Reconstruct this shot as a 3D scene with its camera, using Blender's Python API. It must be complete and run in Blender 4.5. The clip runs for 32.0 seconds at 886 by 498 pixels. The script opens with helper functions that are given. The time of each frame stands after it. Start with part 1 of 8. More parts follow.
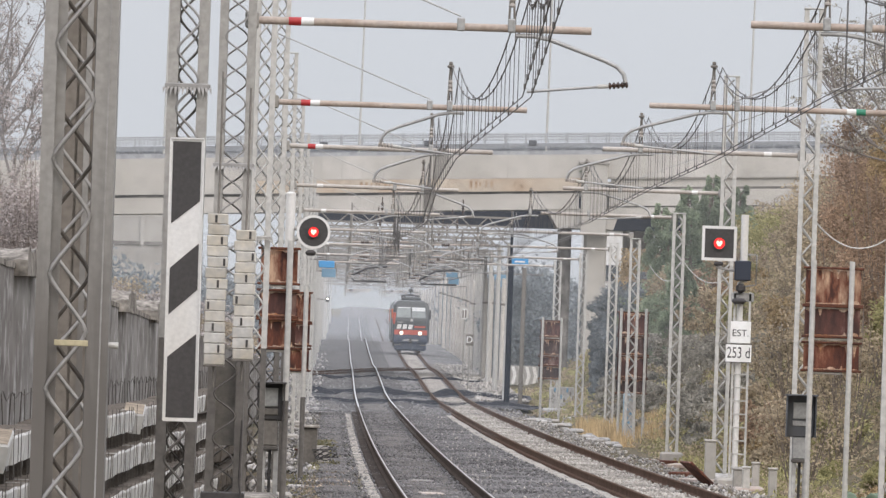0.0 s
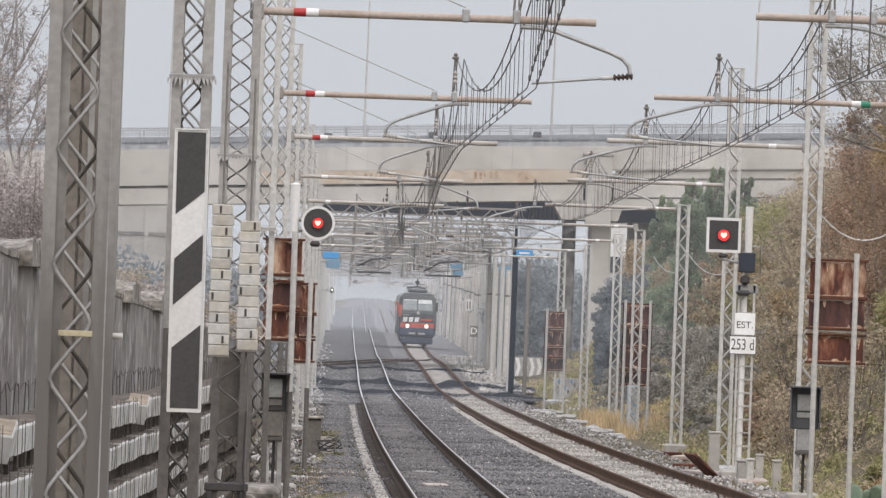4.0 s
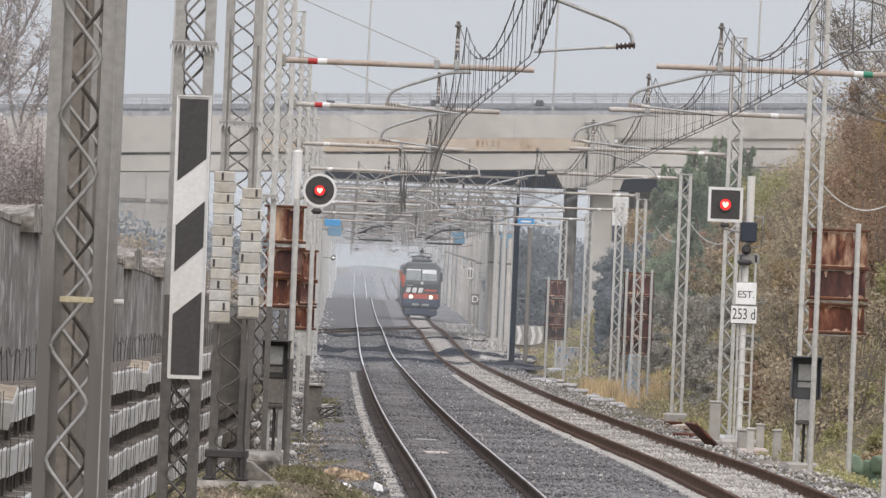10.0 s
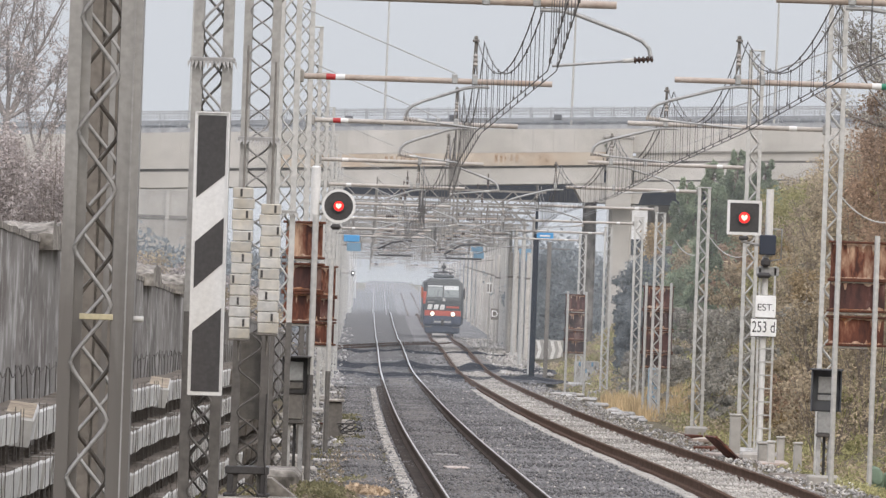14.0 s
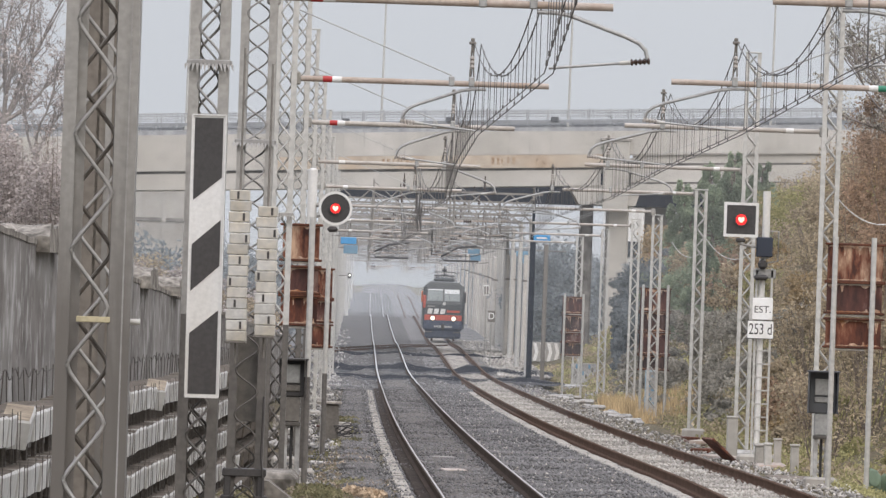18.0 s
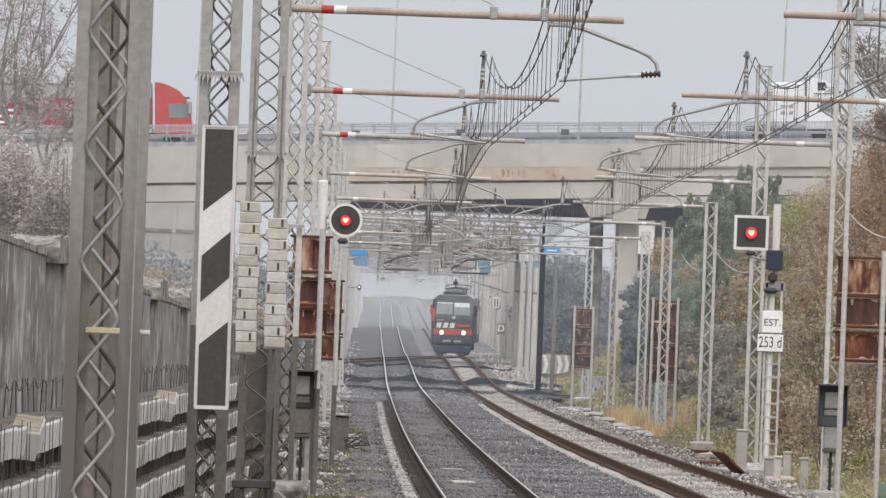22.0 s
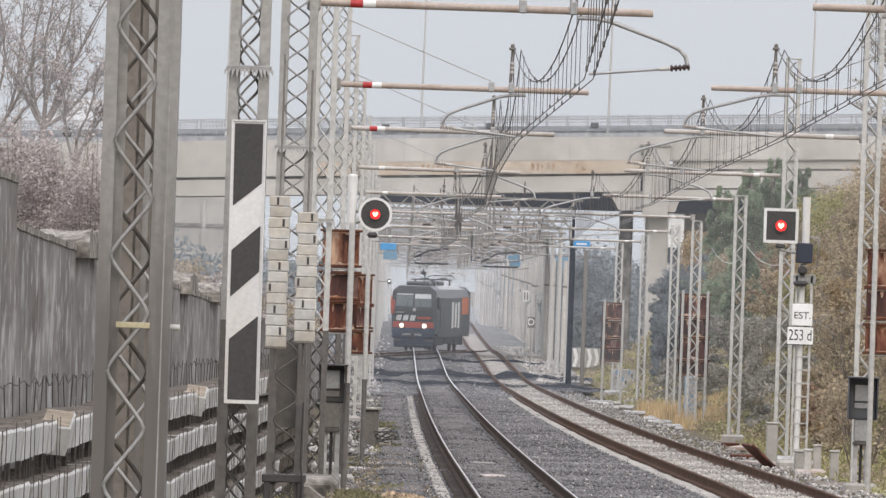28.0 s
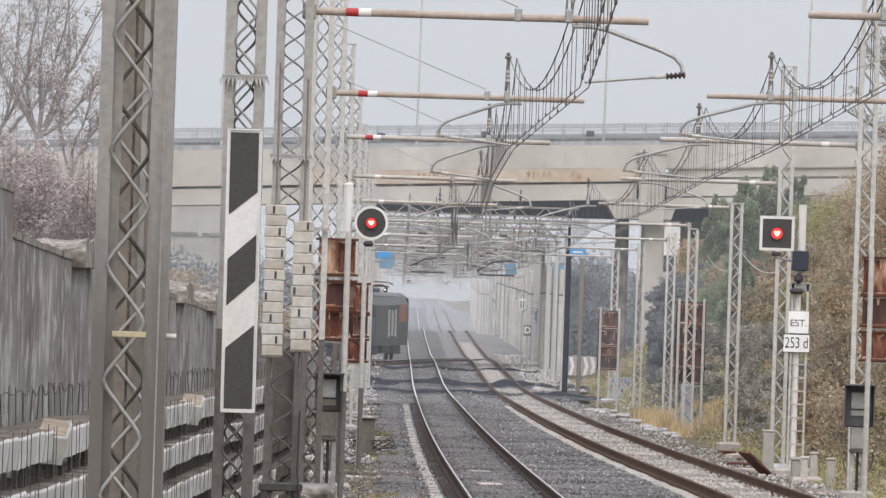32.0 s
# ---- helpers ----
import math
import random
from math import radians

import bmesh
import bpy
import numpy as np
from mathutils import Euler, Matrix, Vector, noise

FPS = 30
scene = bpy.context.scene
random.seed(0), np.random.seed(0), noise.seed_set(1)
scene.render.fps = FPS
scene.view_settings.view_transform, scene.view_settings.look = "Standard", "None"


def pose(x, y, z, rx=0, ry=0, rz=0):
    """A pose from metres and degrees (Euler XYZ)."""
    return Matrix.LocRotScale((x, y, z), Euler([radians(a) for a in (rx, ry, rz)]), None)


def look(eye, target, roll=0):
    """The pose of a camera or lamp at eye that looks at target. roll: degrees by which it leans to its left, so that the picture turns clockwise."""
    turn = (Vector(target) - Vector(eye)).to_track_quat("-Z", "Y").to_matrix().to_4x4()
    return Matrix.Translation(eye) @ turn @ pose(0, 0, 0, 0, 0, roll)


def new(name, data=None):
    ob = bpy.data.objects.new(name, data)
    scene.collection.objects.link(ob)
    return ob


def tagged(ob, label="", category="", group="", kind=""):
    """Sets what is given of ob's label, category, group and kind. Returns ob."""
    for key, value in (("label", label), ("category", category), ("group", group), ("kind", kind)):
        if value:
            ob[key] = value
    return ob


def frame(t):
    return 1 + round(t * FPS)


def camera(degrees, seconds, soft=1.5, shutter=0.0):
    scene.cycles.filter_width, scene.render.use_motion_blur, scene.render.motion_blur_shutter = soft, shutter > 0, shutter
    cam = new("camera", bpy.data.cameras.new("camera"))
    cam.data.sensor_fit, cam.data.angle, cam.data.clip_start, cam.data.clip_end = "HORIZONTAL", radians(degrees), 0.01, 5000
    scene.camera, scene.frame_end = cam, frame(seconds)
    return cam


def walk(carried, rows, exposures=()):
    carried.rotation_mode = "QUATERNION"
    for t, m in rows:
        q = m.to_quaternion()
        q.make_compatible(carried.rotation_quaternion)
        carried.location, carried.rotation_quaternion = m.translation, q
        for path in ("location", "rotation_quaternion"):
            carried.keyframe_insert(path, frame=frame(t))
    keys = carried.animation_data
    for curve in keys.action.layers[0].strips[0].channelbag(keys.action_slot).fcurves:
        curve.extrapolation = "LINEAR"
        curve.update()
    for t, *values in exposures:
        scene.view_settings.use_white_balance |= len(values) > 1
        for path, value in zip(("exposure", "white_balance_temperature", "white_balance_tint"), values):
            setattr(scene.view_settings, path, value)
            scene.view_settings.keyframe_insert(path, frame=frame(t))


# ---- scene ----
# ---- camera ----
cam = camera(4.6, 32.0, soft=1.4)
EYE, TILT, LEAN = 5.6, 0.1732, 1.95
# seconds, and the small turns of a hand-held long lens: up, left, lean
SWAY = [
    (0.0, -0.0001, -0.0001, 0.00),
    (0.5, 0.0392, 0.0198, 0.01),
    (1.0, 0.0046, 0.0234, 0.17),
    (1.5, 0.0413, 0.0379, -0.09),
    (2.0, 0.0336, -0.0026, -0.00),
    (2.5, -0.0491, -0.0024, 0.10),
    (4.5, -0.0446, 0.0335, 0.10),
    (5.0, -0.0401, 0.0705, -0.17),
    (5.5, -0.0175, 0.0902, -0.34),
    (6.0, -0.0916, 0.1240, -0.11),
    (6.5, -0.1424, 0.1421, -0.15),
    (7.0, -0.1254, 0.1249, -0.23),
    (7.5, -0.1401, 0.1322, -0.04),
    (8.0, -0.1622, 0.1144, 0.13),
    (8.5, -0.1606, 0.0648, -0.06),
    (9.0, -0.1344, -0.0118, 0.09),
    (9.5, -0.1734, -0.0066, 0.22),
    (10.0, -0.2117, 0.0317, 0.40),
    (10.5, -0.1890, 0.0268, 0.17),
    (11.0, -0.1551, 0.0324, 0.08),
    (11.5, -0.2206, 0.0457, 0.24),
    (12.0, -0.2785, 0.0608, 0.18),
    (12.5, -0.1802, 0.0491, -0.05),
    (13.0, -0.1660, 0.0688, 0.10),
    (13.5, -0.2091, 0.1191, 0.26),
    (14.0, -0.1347, 0.1302, 0.04),
    (14.5, -0.0882, 0.1383, -0.14),
    (16.5, -0.0250, 0.1007, 0.04),
    (17.0, -0.0883, 0.0829, 0.21),
    (17.5, -0.1331, 0.0782, -0.03),
    (18.0, -0.1227, 0.1138, 0.00),
    (18.5, -0.2150, 0.1400, 0.08),
    (19.0, -0.2895, 0.1387, 0.22),
    (19.5, -0.2250, 0.1474, 0.07),
    (20.0, -0.0567, 0.1665, 0.12),
    (20.5, -0.0607, 0.1326, 0.23),
    (21.0, -0.0465, 0.1322, 0.25),
    (21.5, -0.0221, 0.1137, 0.09),
    (22.0, -0.0594, 0.1661, 0.17),
    (22.5, -0.1803, 0.1869, 0.29),
    (23.0, -0.1480, 0.1906, 0.10),
    (23.5, -0.1346, 0.2191, 0.11),
    (24.0, -0.2245, 0.2221, 0.10),
    (24.5, -0.2707, 0.2099, 0.10),
    (25.0, -0.2004, 0.2179, -0.10),
    (25.5, -0.0912, 0.2270, -0.02),
    (27.5, -0.0430, 0.3095, -0.11),
    (28.0, -0.0922, 0.3205, 0.02),
    (28.5, -0.0541, 0.3246, -0.19),
    (29.0, -0.0309, 0.3442, -0.18),
    (29.5, -0.0365, 0.3176, -0.02),
    (30.0, -0.0385, 0.3082, -0.11),
    (30.5, -0.0130, 0.3050, -0.24),
    (31.0, -0.0219, 0.3213, -0.18),
    (31.5, -0.0472, 0.3197, -0.10),
    (32.0, -0.0488, 0.2997, -0.11),
]
walk(cam, [(t, pose(0, 0, EYE, 90 + TILT) @ pose(0, 0, 0, 0, 0, LEAN) @ pose(0, 0, 0, up, left, lean)) for t, up, left, lean in SWAY],
     [(0, -0.02), (1, -0.06), (1.8, -0.1), (12.3, -0.1), (12.8, 0.0), (14.5, 0.0), (16.5, -0.09), (18.4, -0.09), (19.6, 0.0), (20.4, 0.0), (20.9, -0.08), (24.3, -0.1), (24.8, 0.0), (32, 0.0)])

# ---- world and light: a bright overcast sky ----
world = bpy.data.worlds.new("overcast_sky")
scene.world = world
world.use_nodes = True
wn, wl = world.node_tree.nodes, world.node_tree.links
wn.clear()
w_out = wn.new("ShaderNodeOutputWorld")
w_bg = wn.new("ShaderNodeBackground")
w_sky = wn.new("ShaderNodeTexSky")
w_sky.sky_type = "NISHITA"
w_sky.sun_disc = False
w_sky.sun_elevation, w_sky.sun_rotation = radians(38), radians(150)
w_sky.air_density, w_sky.dust_density = 2.0, 6.0
w_co = wn.new("ShaderNodeTexCoord")
w_sep = wn.new("ShaderNodeSeparateXYZ")
w_ramp = wn.new("ShaderNodeValToRGB")
w_ramp.color_ramp.elements[0].position, w_ramp.color_ramp.elements[0].color = 0.0, (0.60, 0.63, 0.68, 1)
w_ramp.color_ramp.elements[1].position, w_ramp.color_ramp.elements[1].color = 0.9, (1.87, 1.86, 2.05, 1)
w_scale = wn.new("ShaderNodeMix")
w_scale.data_type, w_scale.blend_type = "RGBA", "ADD"
w_scale.inputs[0].default_value = 0.03
wl.new(w_co.outputs["Generated"], w_sep.inputs[0])
wl.new(w_sep.outputs["Z"], w_ramp.inputs[0])
wl.new(w_ramp.outputs[0], w_scale.inputs[6])
wl.new(w_sky.outputs[0], w_scale.inputs[7])
wl.new(w_scale.outputs[2], w_bg.inputs[0])
w_bg.inputs[1].default_value = 1.0
wl.new(w_bg.outputs[0], w_out.inputs[0])
sun_data = bpy.data.lights.new("sun", "SUN")
sun_data.energy, sun_data.angle, sun_data.color = 0.6, radians(30), (1.0, 0.98, 0.96)
sun = new("sun", sun_data)
sun.matrix_world = look((30, -60, 80), (0, 100, 0))


# ---- materials ----
def material(name, color, rough=0.7, metal=0.0, vary=0.25, grain=30.0, blotch=1.5, bump=0.15, tint=None, streak=False, rand=0.0, space="Object"):
    """A surface of one colour with fine grain, broad blotches towards tint, relief, and (streak) stains that run down."""
    m = bpy.data.materials.new(name)
    m.use_nodes = True
    n, l = m.node_tree.nodes, m.node_tree.links
    b = n["Principled BSDF"]
    b.inputs["Roughness"].default_value, b.inputs["Metallic"].default_value = rough, metal
    if rough >= 0.95:
        b.inputs["Specular IOR Level"].default_value = 0.05
    co = n.new("ShaderNodeTexCoord")
    src = co.outputs[space]
    fine, broad = n.new("ShaderNodeTexNoise"), n.new("ShaderNodeTexNoise")
    fine.inputs["Scale"].default_value, fine.inputs["Detail"].default_value = grain, 4
    broad.inputs["Scale"].default_value, broad.inputs["Detail"].default_value = blotch, 5
    l.new(src, fine.inputs["Vector"])
    if streak:
        mp = n.new("ShaderNodeMapping")
        mp.inputs["Scale"].default_value = (1, 1, 0.08 if streak is True else streak)
        l.new(src, mp.inputs["Vector"])
        l.new(mp.outputs[0], broad.inputs["Vector"])
    else:
        l.new(src, broad.inputs["Vector"])
    ramp = n.new("ShaderNodeValToRGB")
    ramp.color_ramp.elements[0].position, ramp.color_ramp.elements[1].position = 0.36, 0.66
    l.new(broad.outputs["Fac"], ramp.inputs[0])
    mix = n.new("ShaderNodeMix")
    mix.data_type = "RGBA"
    mix.inputs[6].default_value = (*color, 1)
    mix.inputs[7].default_value = (*(tint or [c * (1 - vary) for c in color]), 1)
    l.new(ramp.outputs[0], mix.inputs[0])
    last = mix.outputs[2]
    hsv = n.new("ShaderNodeHueSaturation")
    l.new(last, hsv.inputs["Color"])
    mr = n.new("ShaderNodeMapRange")
    mr.inputs["From Min"].default_value, mr.inputs["From Max"].default_value = 0.3, 0.7
    mr.inputs["To Min"].default_value, mr.inputs["To Max"].default_value = 1 - vary, 1 + vary
    l.new(fine.outputs["Fac"], mr.inputs["Value"])
    val = mr.outputs[0]
    if rand:
        info = n.new("ShaderNodeObjectInfo")
        mr2 = n.new("ShaderNodeMapRange")
        mr2.inputs["To Min"].default_value, mr2.inputs["To Max"].default_value = 1 - rand, 1 + rand
        l.new(info.outputs["Random"], mr2.inputs["Value"])
        mul = n.new("ShaderNodeMath")
        mul.operation = "MULTIPLY"
        l.new(val, mul.inputs[0])
        l.new(mr2.outputs[0], mul.inputs[1])
        val = mul.outputs[0]
    l.new(val, hsv.inputs["Value"])
    l.new(hsv.outputs[0], b.inputs["Base Color"])
    if bump:
        bp = n.new("ShaderNodeBump")
        bp.inputs["Strength"].default_value, bp.inputs["Distance"].default_value = bump, 0.02
        l.new(fine.outputs["Fac"], bp.inputs["Height"])
        l.new(bp.outputs[0], b.inputs["Normal"])
    return m


def island_material(name, dark, light, rough=0.8, translucent=0.0):
    """Many small pieces in one mesh, each of its own shade between dark, the middle and light."""
    m = bpy.data.materials.new(name)
    m.use_nodes = True
    n, l = m.node_tree.nodes, m.node_tree.links
    b = n["Principled BSDF"]
    b.inputs["Roughness"].default_value = rough
    b.inputs["Specular IOR Level"].default_value = 0.1
    g = n.new("ShaderNodeNewGeometry")
    ramp = n.new("ShaderNodeValToRGB")
    ramp.color_ramp.elements[0].color, ramp.color_ramp.elements[1].color = (*dark, 1), (*light, 1)
    l.new(g.outputs["Random Per Island"], ramp.inputs[0])
    noise_tex = n.new("ShaderNodeTexNoise")
    noise_tex.inputs["Scale"].default_value = 0.35
    co = n.new("ShaderNodeTexCoord")
    l.new(co.outputs["Object"], noise_tex.inputs["Vector"])
    mr = n.new("ShaderNodeMapRange")
    mr.inputs["From Min"].default_value, mr.inputs["From Max"].default_value = 0.35, 0.65
    mr.inputs["To Min"].default_value, mr.inputs["To Max"].default_value = 0.65, 1.3
    l.new(noise_tex.outputs["Fac"], mr.inputs["Value"])
    hsv = n.new("ShaderNodeHueSaturation")
    l.new(ramp.outputs[0], hsv.inputs["Color"])
    l.new(mr.outputs[0], hsv.inputs["Value"])
    l.new(hsv.outputs[0], b.inputs["Base Color"])
    if translucent:
        t = n.new("ShaderNodeBsdfTranslucent")
        l.new(hsv.outputs[0], t.inputs["Color"])
        mx = n.new("ShaderNodeMixShader")
        mx.inputs[0].default_value = translucent
        l.new(b.outputs[0], mx.inputs[1])
        l.new(t.outputs[0], mx.inputs[2])
        l.new(mx.outputs[0], n["Material Output"].inputs[0])
    return m


def rust_material(name, dark, mid, pale, bleach=0.72):
    m = material(name, mid, 0.8, 0.05, 0.25, 25, 3.0, 0.3)
    n, l = m.node_tree.nodes, m.node_tree.links
    co, info = n.new("ShaderNodeTexCoord"), n.new("ShaderNodeObjectInfo")
    add = n.new("ShaderNodeVectorMath")
    mul = n.new("ShaderNodeVectorMath")
    mul.operation = "SCALE"
    mul.inputs[0].default_value = (37.0, 11.0, 3.0)
    l.new(info.outputs["Random"], mul.inputs["Scale"])
    l.new(co.outputs["Object"], add.inputs[0])
    l.new(mul.outputs[0], add.inputs[1])
    mp = n.new("ShaderNodeMapping")
    mp.inputs["Scale"].default_value = (1, 1, 0.28)
    l.new(add.outputs[0], mp.inputs["Vector"])
    tex = n.new("ShaderNodeTexNoise")
    tex.inputs["Scale"].default_value, tex.inputs["Detail"].default_value, tex.inputs["Roughness"].default_value = 5.0, 6, 0.62
    l.new(mp.outputs[0], tex.inputs["Vector"])
    ramp = n.new("ShaderNodeValToRGB")
    e = ramp.color_ramp.elements
    e[0].position, e[0].color = 0.40, (*dark, 1)
    e[1].position, e[1].color = bleach, (*pale, 1)
    k = e.new(bleach - 0.17)
    k.color = (*mid, 1)
    k = e.new(bleach - 0.06)
    k.color = (*[(a + b) / 2 for a, b in zip(mid, pale)], 1)
    l.new(tex.outputs["Fac"], ramp.inputs[0])
    l.new(ramp.outputs[0], n["Principled BSDF"].inputs["Base Color"])
    return m


def glow(name, color, strength):
    m = bpy.data.materials.new(name)
    m.use_nodes = True
    b = m.node_tree.nodes["Principled BSDF"]
    b.inputs["Base Color"].default_value = (*color, 1)
    b.inputs["Emission Color"].default_value = (*color, 1)
    b.inputs["Emission Strength"].default_value = strength
    return m


M_GALV = material("galvanised_steel", (0.37, 0.362, 0.345), 0.55, 0.35, 0.16, 14, 0.9, 0.1, (0.30, 0.285, 0.255), streak=True)
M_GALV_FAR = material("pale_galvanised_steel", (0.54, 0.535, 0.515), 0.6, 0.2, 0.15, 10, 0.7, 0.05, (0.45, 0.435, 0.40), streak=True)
def darker_below(name, upper, upper_tint, lower, lower_tint, low, high):
    """The upper colour above, a darker brown towards the bottom, with a ragged noisy edge between."""
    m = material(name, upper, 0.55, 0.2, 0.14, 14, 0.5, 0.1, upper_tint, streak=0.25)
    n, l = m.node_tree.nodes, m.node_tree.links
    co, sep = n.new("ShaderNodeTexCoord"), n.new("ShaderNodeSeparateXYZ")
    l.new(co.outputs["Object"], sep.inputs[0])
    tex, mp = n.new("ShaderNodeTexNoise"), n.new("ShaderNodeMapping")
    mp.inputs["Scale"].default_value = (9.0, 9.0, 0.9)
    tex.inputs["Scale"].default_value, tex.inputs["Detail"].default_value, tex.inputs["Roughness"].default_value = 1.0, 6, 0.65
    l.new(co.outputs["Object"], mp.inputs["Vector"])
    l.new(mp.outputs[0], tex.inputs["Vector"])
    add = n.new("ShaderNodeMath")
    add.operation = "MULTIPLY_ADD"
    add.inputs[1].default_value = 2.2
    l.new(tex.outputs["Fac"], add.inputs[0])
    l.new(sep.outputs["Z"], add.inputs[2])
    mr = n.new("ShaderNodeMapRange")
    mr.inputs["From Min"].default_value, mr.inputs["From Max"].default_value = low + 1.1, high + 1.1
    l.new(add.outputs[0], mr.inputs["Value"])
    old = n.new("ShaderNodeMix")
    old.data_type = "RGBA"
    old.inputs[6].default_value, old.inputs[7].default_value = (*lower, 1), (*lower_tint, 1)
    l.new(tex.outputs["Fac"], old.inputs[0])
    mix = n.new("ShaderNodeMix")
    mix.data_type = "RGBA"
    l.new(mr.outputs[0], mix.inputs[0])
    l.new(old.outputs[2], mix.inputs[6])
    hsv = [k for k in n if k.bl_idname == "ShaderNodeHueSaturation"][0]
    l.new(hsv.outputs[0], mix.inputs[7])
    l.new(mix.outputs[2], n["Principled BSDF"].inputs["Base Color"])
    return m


M_MAST = darker_below("grey_steel_darker_below", (0.31, 0.30, 0.282), (0.24, 0.229, 0.212), (0.15, 0.138, 0.125), (0.115, 0.105, 0.095), 2.5, 4.3)
# Rear bars and the mast behind: inner shade put into a darker steel.
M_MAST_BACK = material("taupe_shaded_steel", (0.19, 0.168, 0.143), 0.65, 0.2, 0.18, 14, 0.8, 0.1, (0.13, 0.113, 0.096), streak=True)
M_LACE = material("pale_grey_lacing_steel", (0.35, 0.345, 0.335), 0.55, 0.2, 0.14, 14, 0.9, 0.1, (0.26, 0.25, 0.235))
M_TAG = material("ochre_tag_enamel", (0.48, 0.42, 0.27), 0.6, 0.0, 0.15, 20, 2.0, 0.05)
M_DARK_BROWN = material("dark_brown_grey_steel", (0.145, 0.134, 0.122), 0.7, 0.1, 0.2, 14, 1.2, 0.15, (0.085, 0.077, 0.069), streak=0.3)
M_NAVY = material("navy_black_paint", (0.02, 0.026, 0.038), 0.95, 0.0, 0.2, 4, 0.8, 0.0)
M_GANTRY = material("weathered_gantry_steel", (0.31, 0.297, 0.275), 0.65, 0.15, 0.18, 6, 0.7, 0.05, (0.22, 0.20, 0.175))
M_GALV_DARK = material("weathered_steel_channel", (0.225, 0.208, 0.187), 0.6, 0.25, 0.18, 16, 0.8, 0.12, (0.145, 0.132, 0.116), streak=True)
M_TUBE = material("pinkish_brown_painted_tube", (0.43, 0.37, 0.325), 0.6, 0.1, 0.15, 20, 2.0, 0.1, (0.34, 0.265, 0.21))
M_TUBE_FAR = material("pale_grey_brown_tube", (0.47, 0.435, 0.40), 0.65, 0.1, 0.15, 20, 2.0, 0.1, (0.37, 0.33, 0.29))
M_TUBE_GREY = material("grey_zinc_tube", (0.40, 0.40, 0.39), 0.5, 0.4, 0.15, 20, 2.0, 0.1)
M_WIRE = material("dark_copper_wire", (0.12, 0.113, 0.108), 0.6, 0.3, 0.2, 20, 3, 0.0)
M_INSUL = material("brown_glazed_insulator", (0.07, 0.045, 0.035), 0.25, 0.0, 0.2, 20, 3, 0.0)
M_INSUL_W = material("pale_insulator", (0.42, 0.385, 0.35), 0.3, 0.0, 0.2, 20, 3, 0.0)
M_WHITE = material("weathered_white_paint", (0.74, 0.74, 0.73), 0.6, 0.0, 0.07, 25, 2.5, 0.05, (0.62, 0.60, 0.56), streak=True)
M_BLACK = material("matt_black_paint", (0.043, 0.041, 0.041), 0.55, 0.0, 0.2, 25, 2.0, 0.05, (0.05, 0.045, 0.043), streak=True)
M_RED = material("red_paint", (0.42, 0.03, 0.03), 0.5, 0.0, 0.15, 25, 2.0, 0.05)
M_GREEN = material("green_paint", (0.03, 0.22, 0.13), 0.5, 0.0, 0.15, 25, 2.0, 0.05)
M_BLUE_DULL = material("faded_blue_enamel", (0.16, 0.30, 0.42), 0.6, 0.0, 0.15, 20, 2.0, 0.05)
M_DUST = material("dusty_sleeper_concrete", (0.42, 0.395, 0.35), 0.95, 0.0, 0.3, 9, 1.2, 0.3, (0.30, 0.28, 0.25))
M_BLUE = material("blue_enamel", (0.05, 0.30, 0.62), 0.4, 0.0, 0.12, 20, 2.0, 0.05)
M_RUST = rust_material("rusted_sheet_steel", (0.055, 0.022, 0.016), (0.158, 0.052, 0.03), (0.46, 0.25, 0.15))
M_RUST_FAR = rust_material("maroon_rusted_sheet", (0.06, 0.03, 0.026), (0.125, 0.052, 0.042), (0.36, 0.26, 0.21))
M_RUST_TOP = rust_material("bleached_rusted_sheet", (0.06, 0.023, 0.016), (0.17, 0.06, 0.034), (0.56, 0.38, 0.26), 0.63)
M_RUST_DARK = rust_material("blackened_rusted_sheet", (0.03, 0.02, 0.018), (0.075, 0.04, 0.035), (0.24, 0.17, 0.14))
M_RUST_PALE = material("bleached_rust", (0.60, 0.47, 0.36), 0.9, 0.0, 0.35, 30, 7.0, 0.2, (0.38, 0.17, 0.08))
M_RUST_BAR = material("dark_rusty_bar", (0.075, 0.03, 0.02), 0.85, 0.1, 0.3, 25, 3.0, 0.3, (0.14, 0.05, 0.025))
M_CONC = material("old_concrete", (0.44, 0.42, 0.385), 0.9, 0.0, 0.12, 5, 0.35, 0.2, (0.34, 0.32, 0.29))
M_POST = material("pale_spun_concrete", (0.52, 0.495, 0.455), 0.9, 0.0, 0.14, 4, 0.5, 0.1, (0.38, 0.355, 0.32), streak=0.2, rand=0.15)
# Dark concrete that carries shade: girder grooves and the pier's shade side.
M_CONC_DARK = material("dark_concrete", (0.27, 0.255, 0.235), 0.92, 0.0, 0.3, 2.2, 0.4, 0.3, (0.085, 0.08, 0.074), streak=1.6)


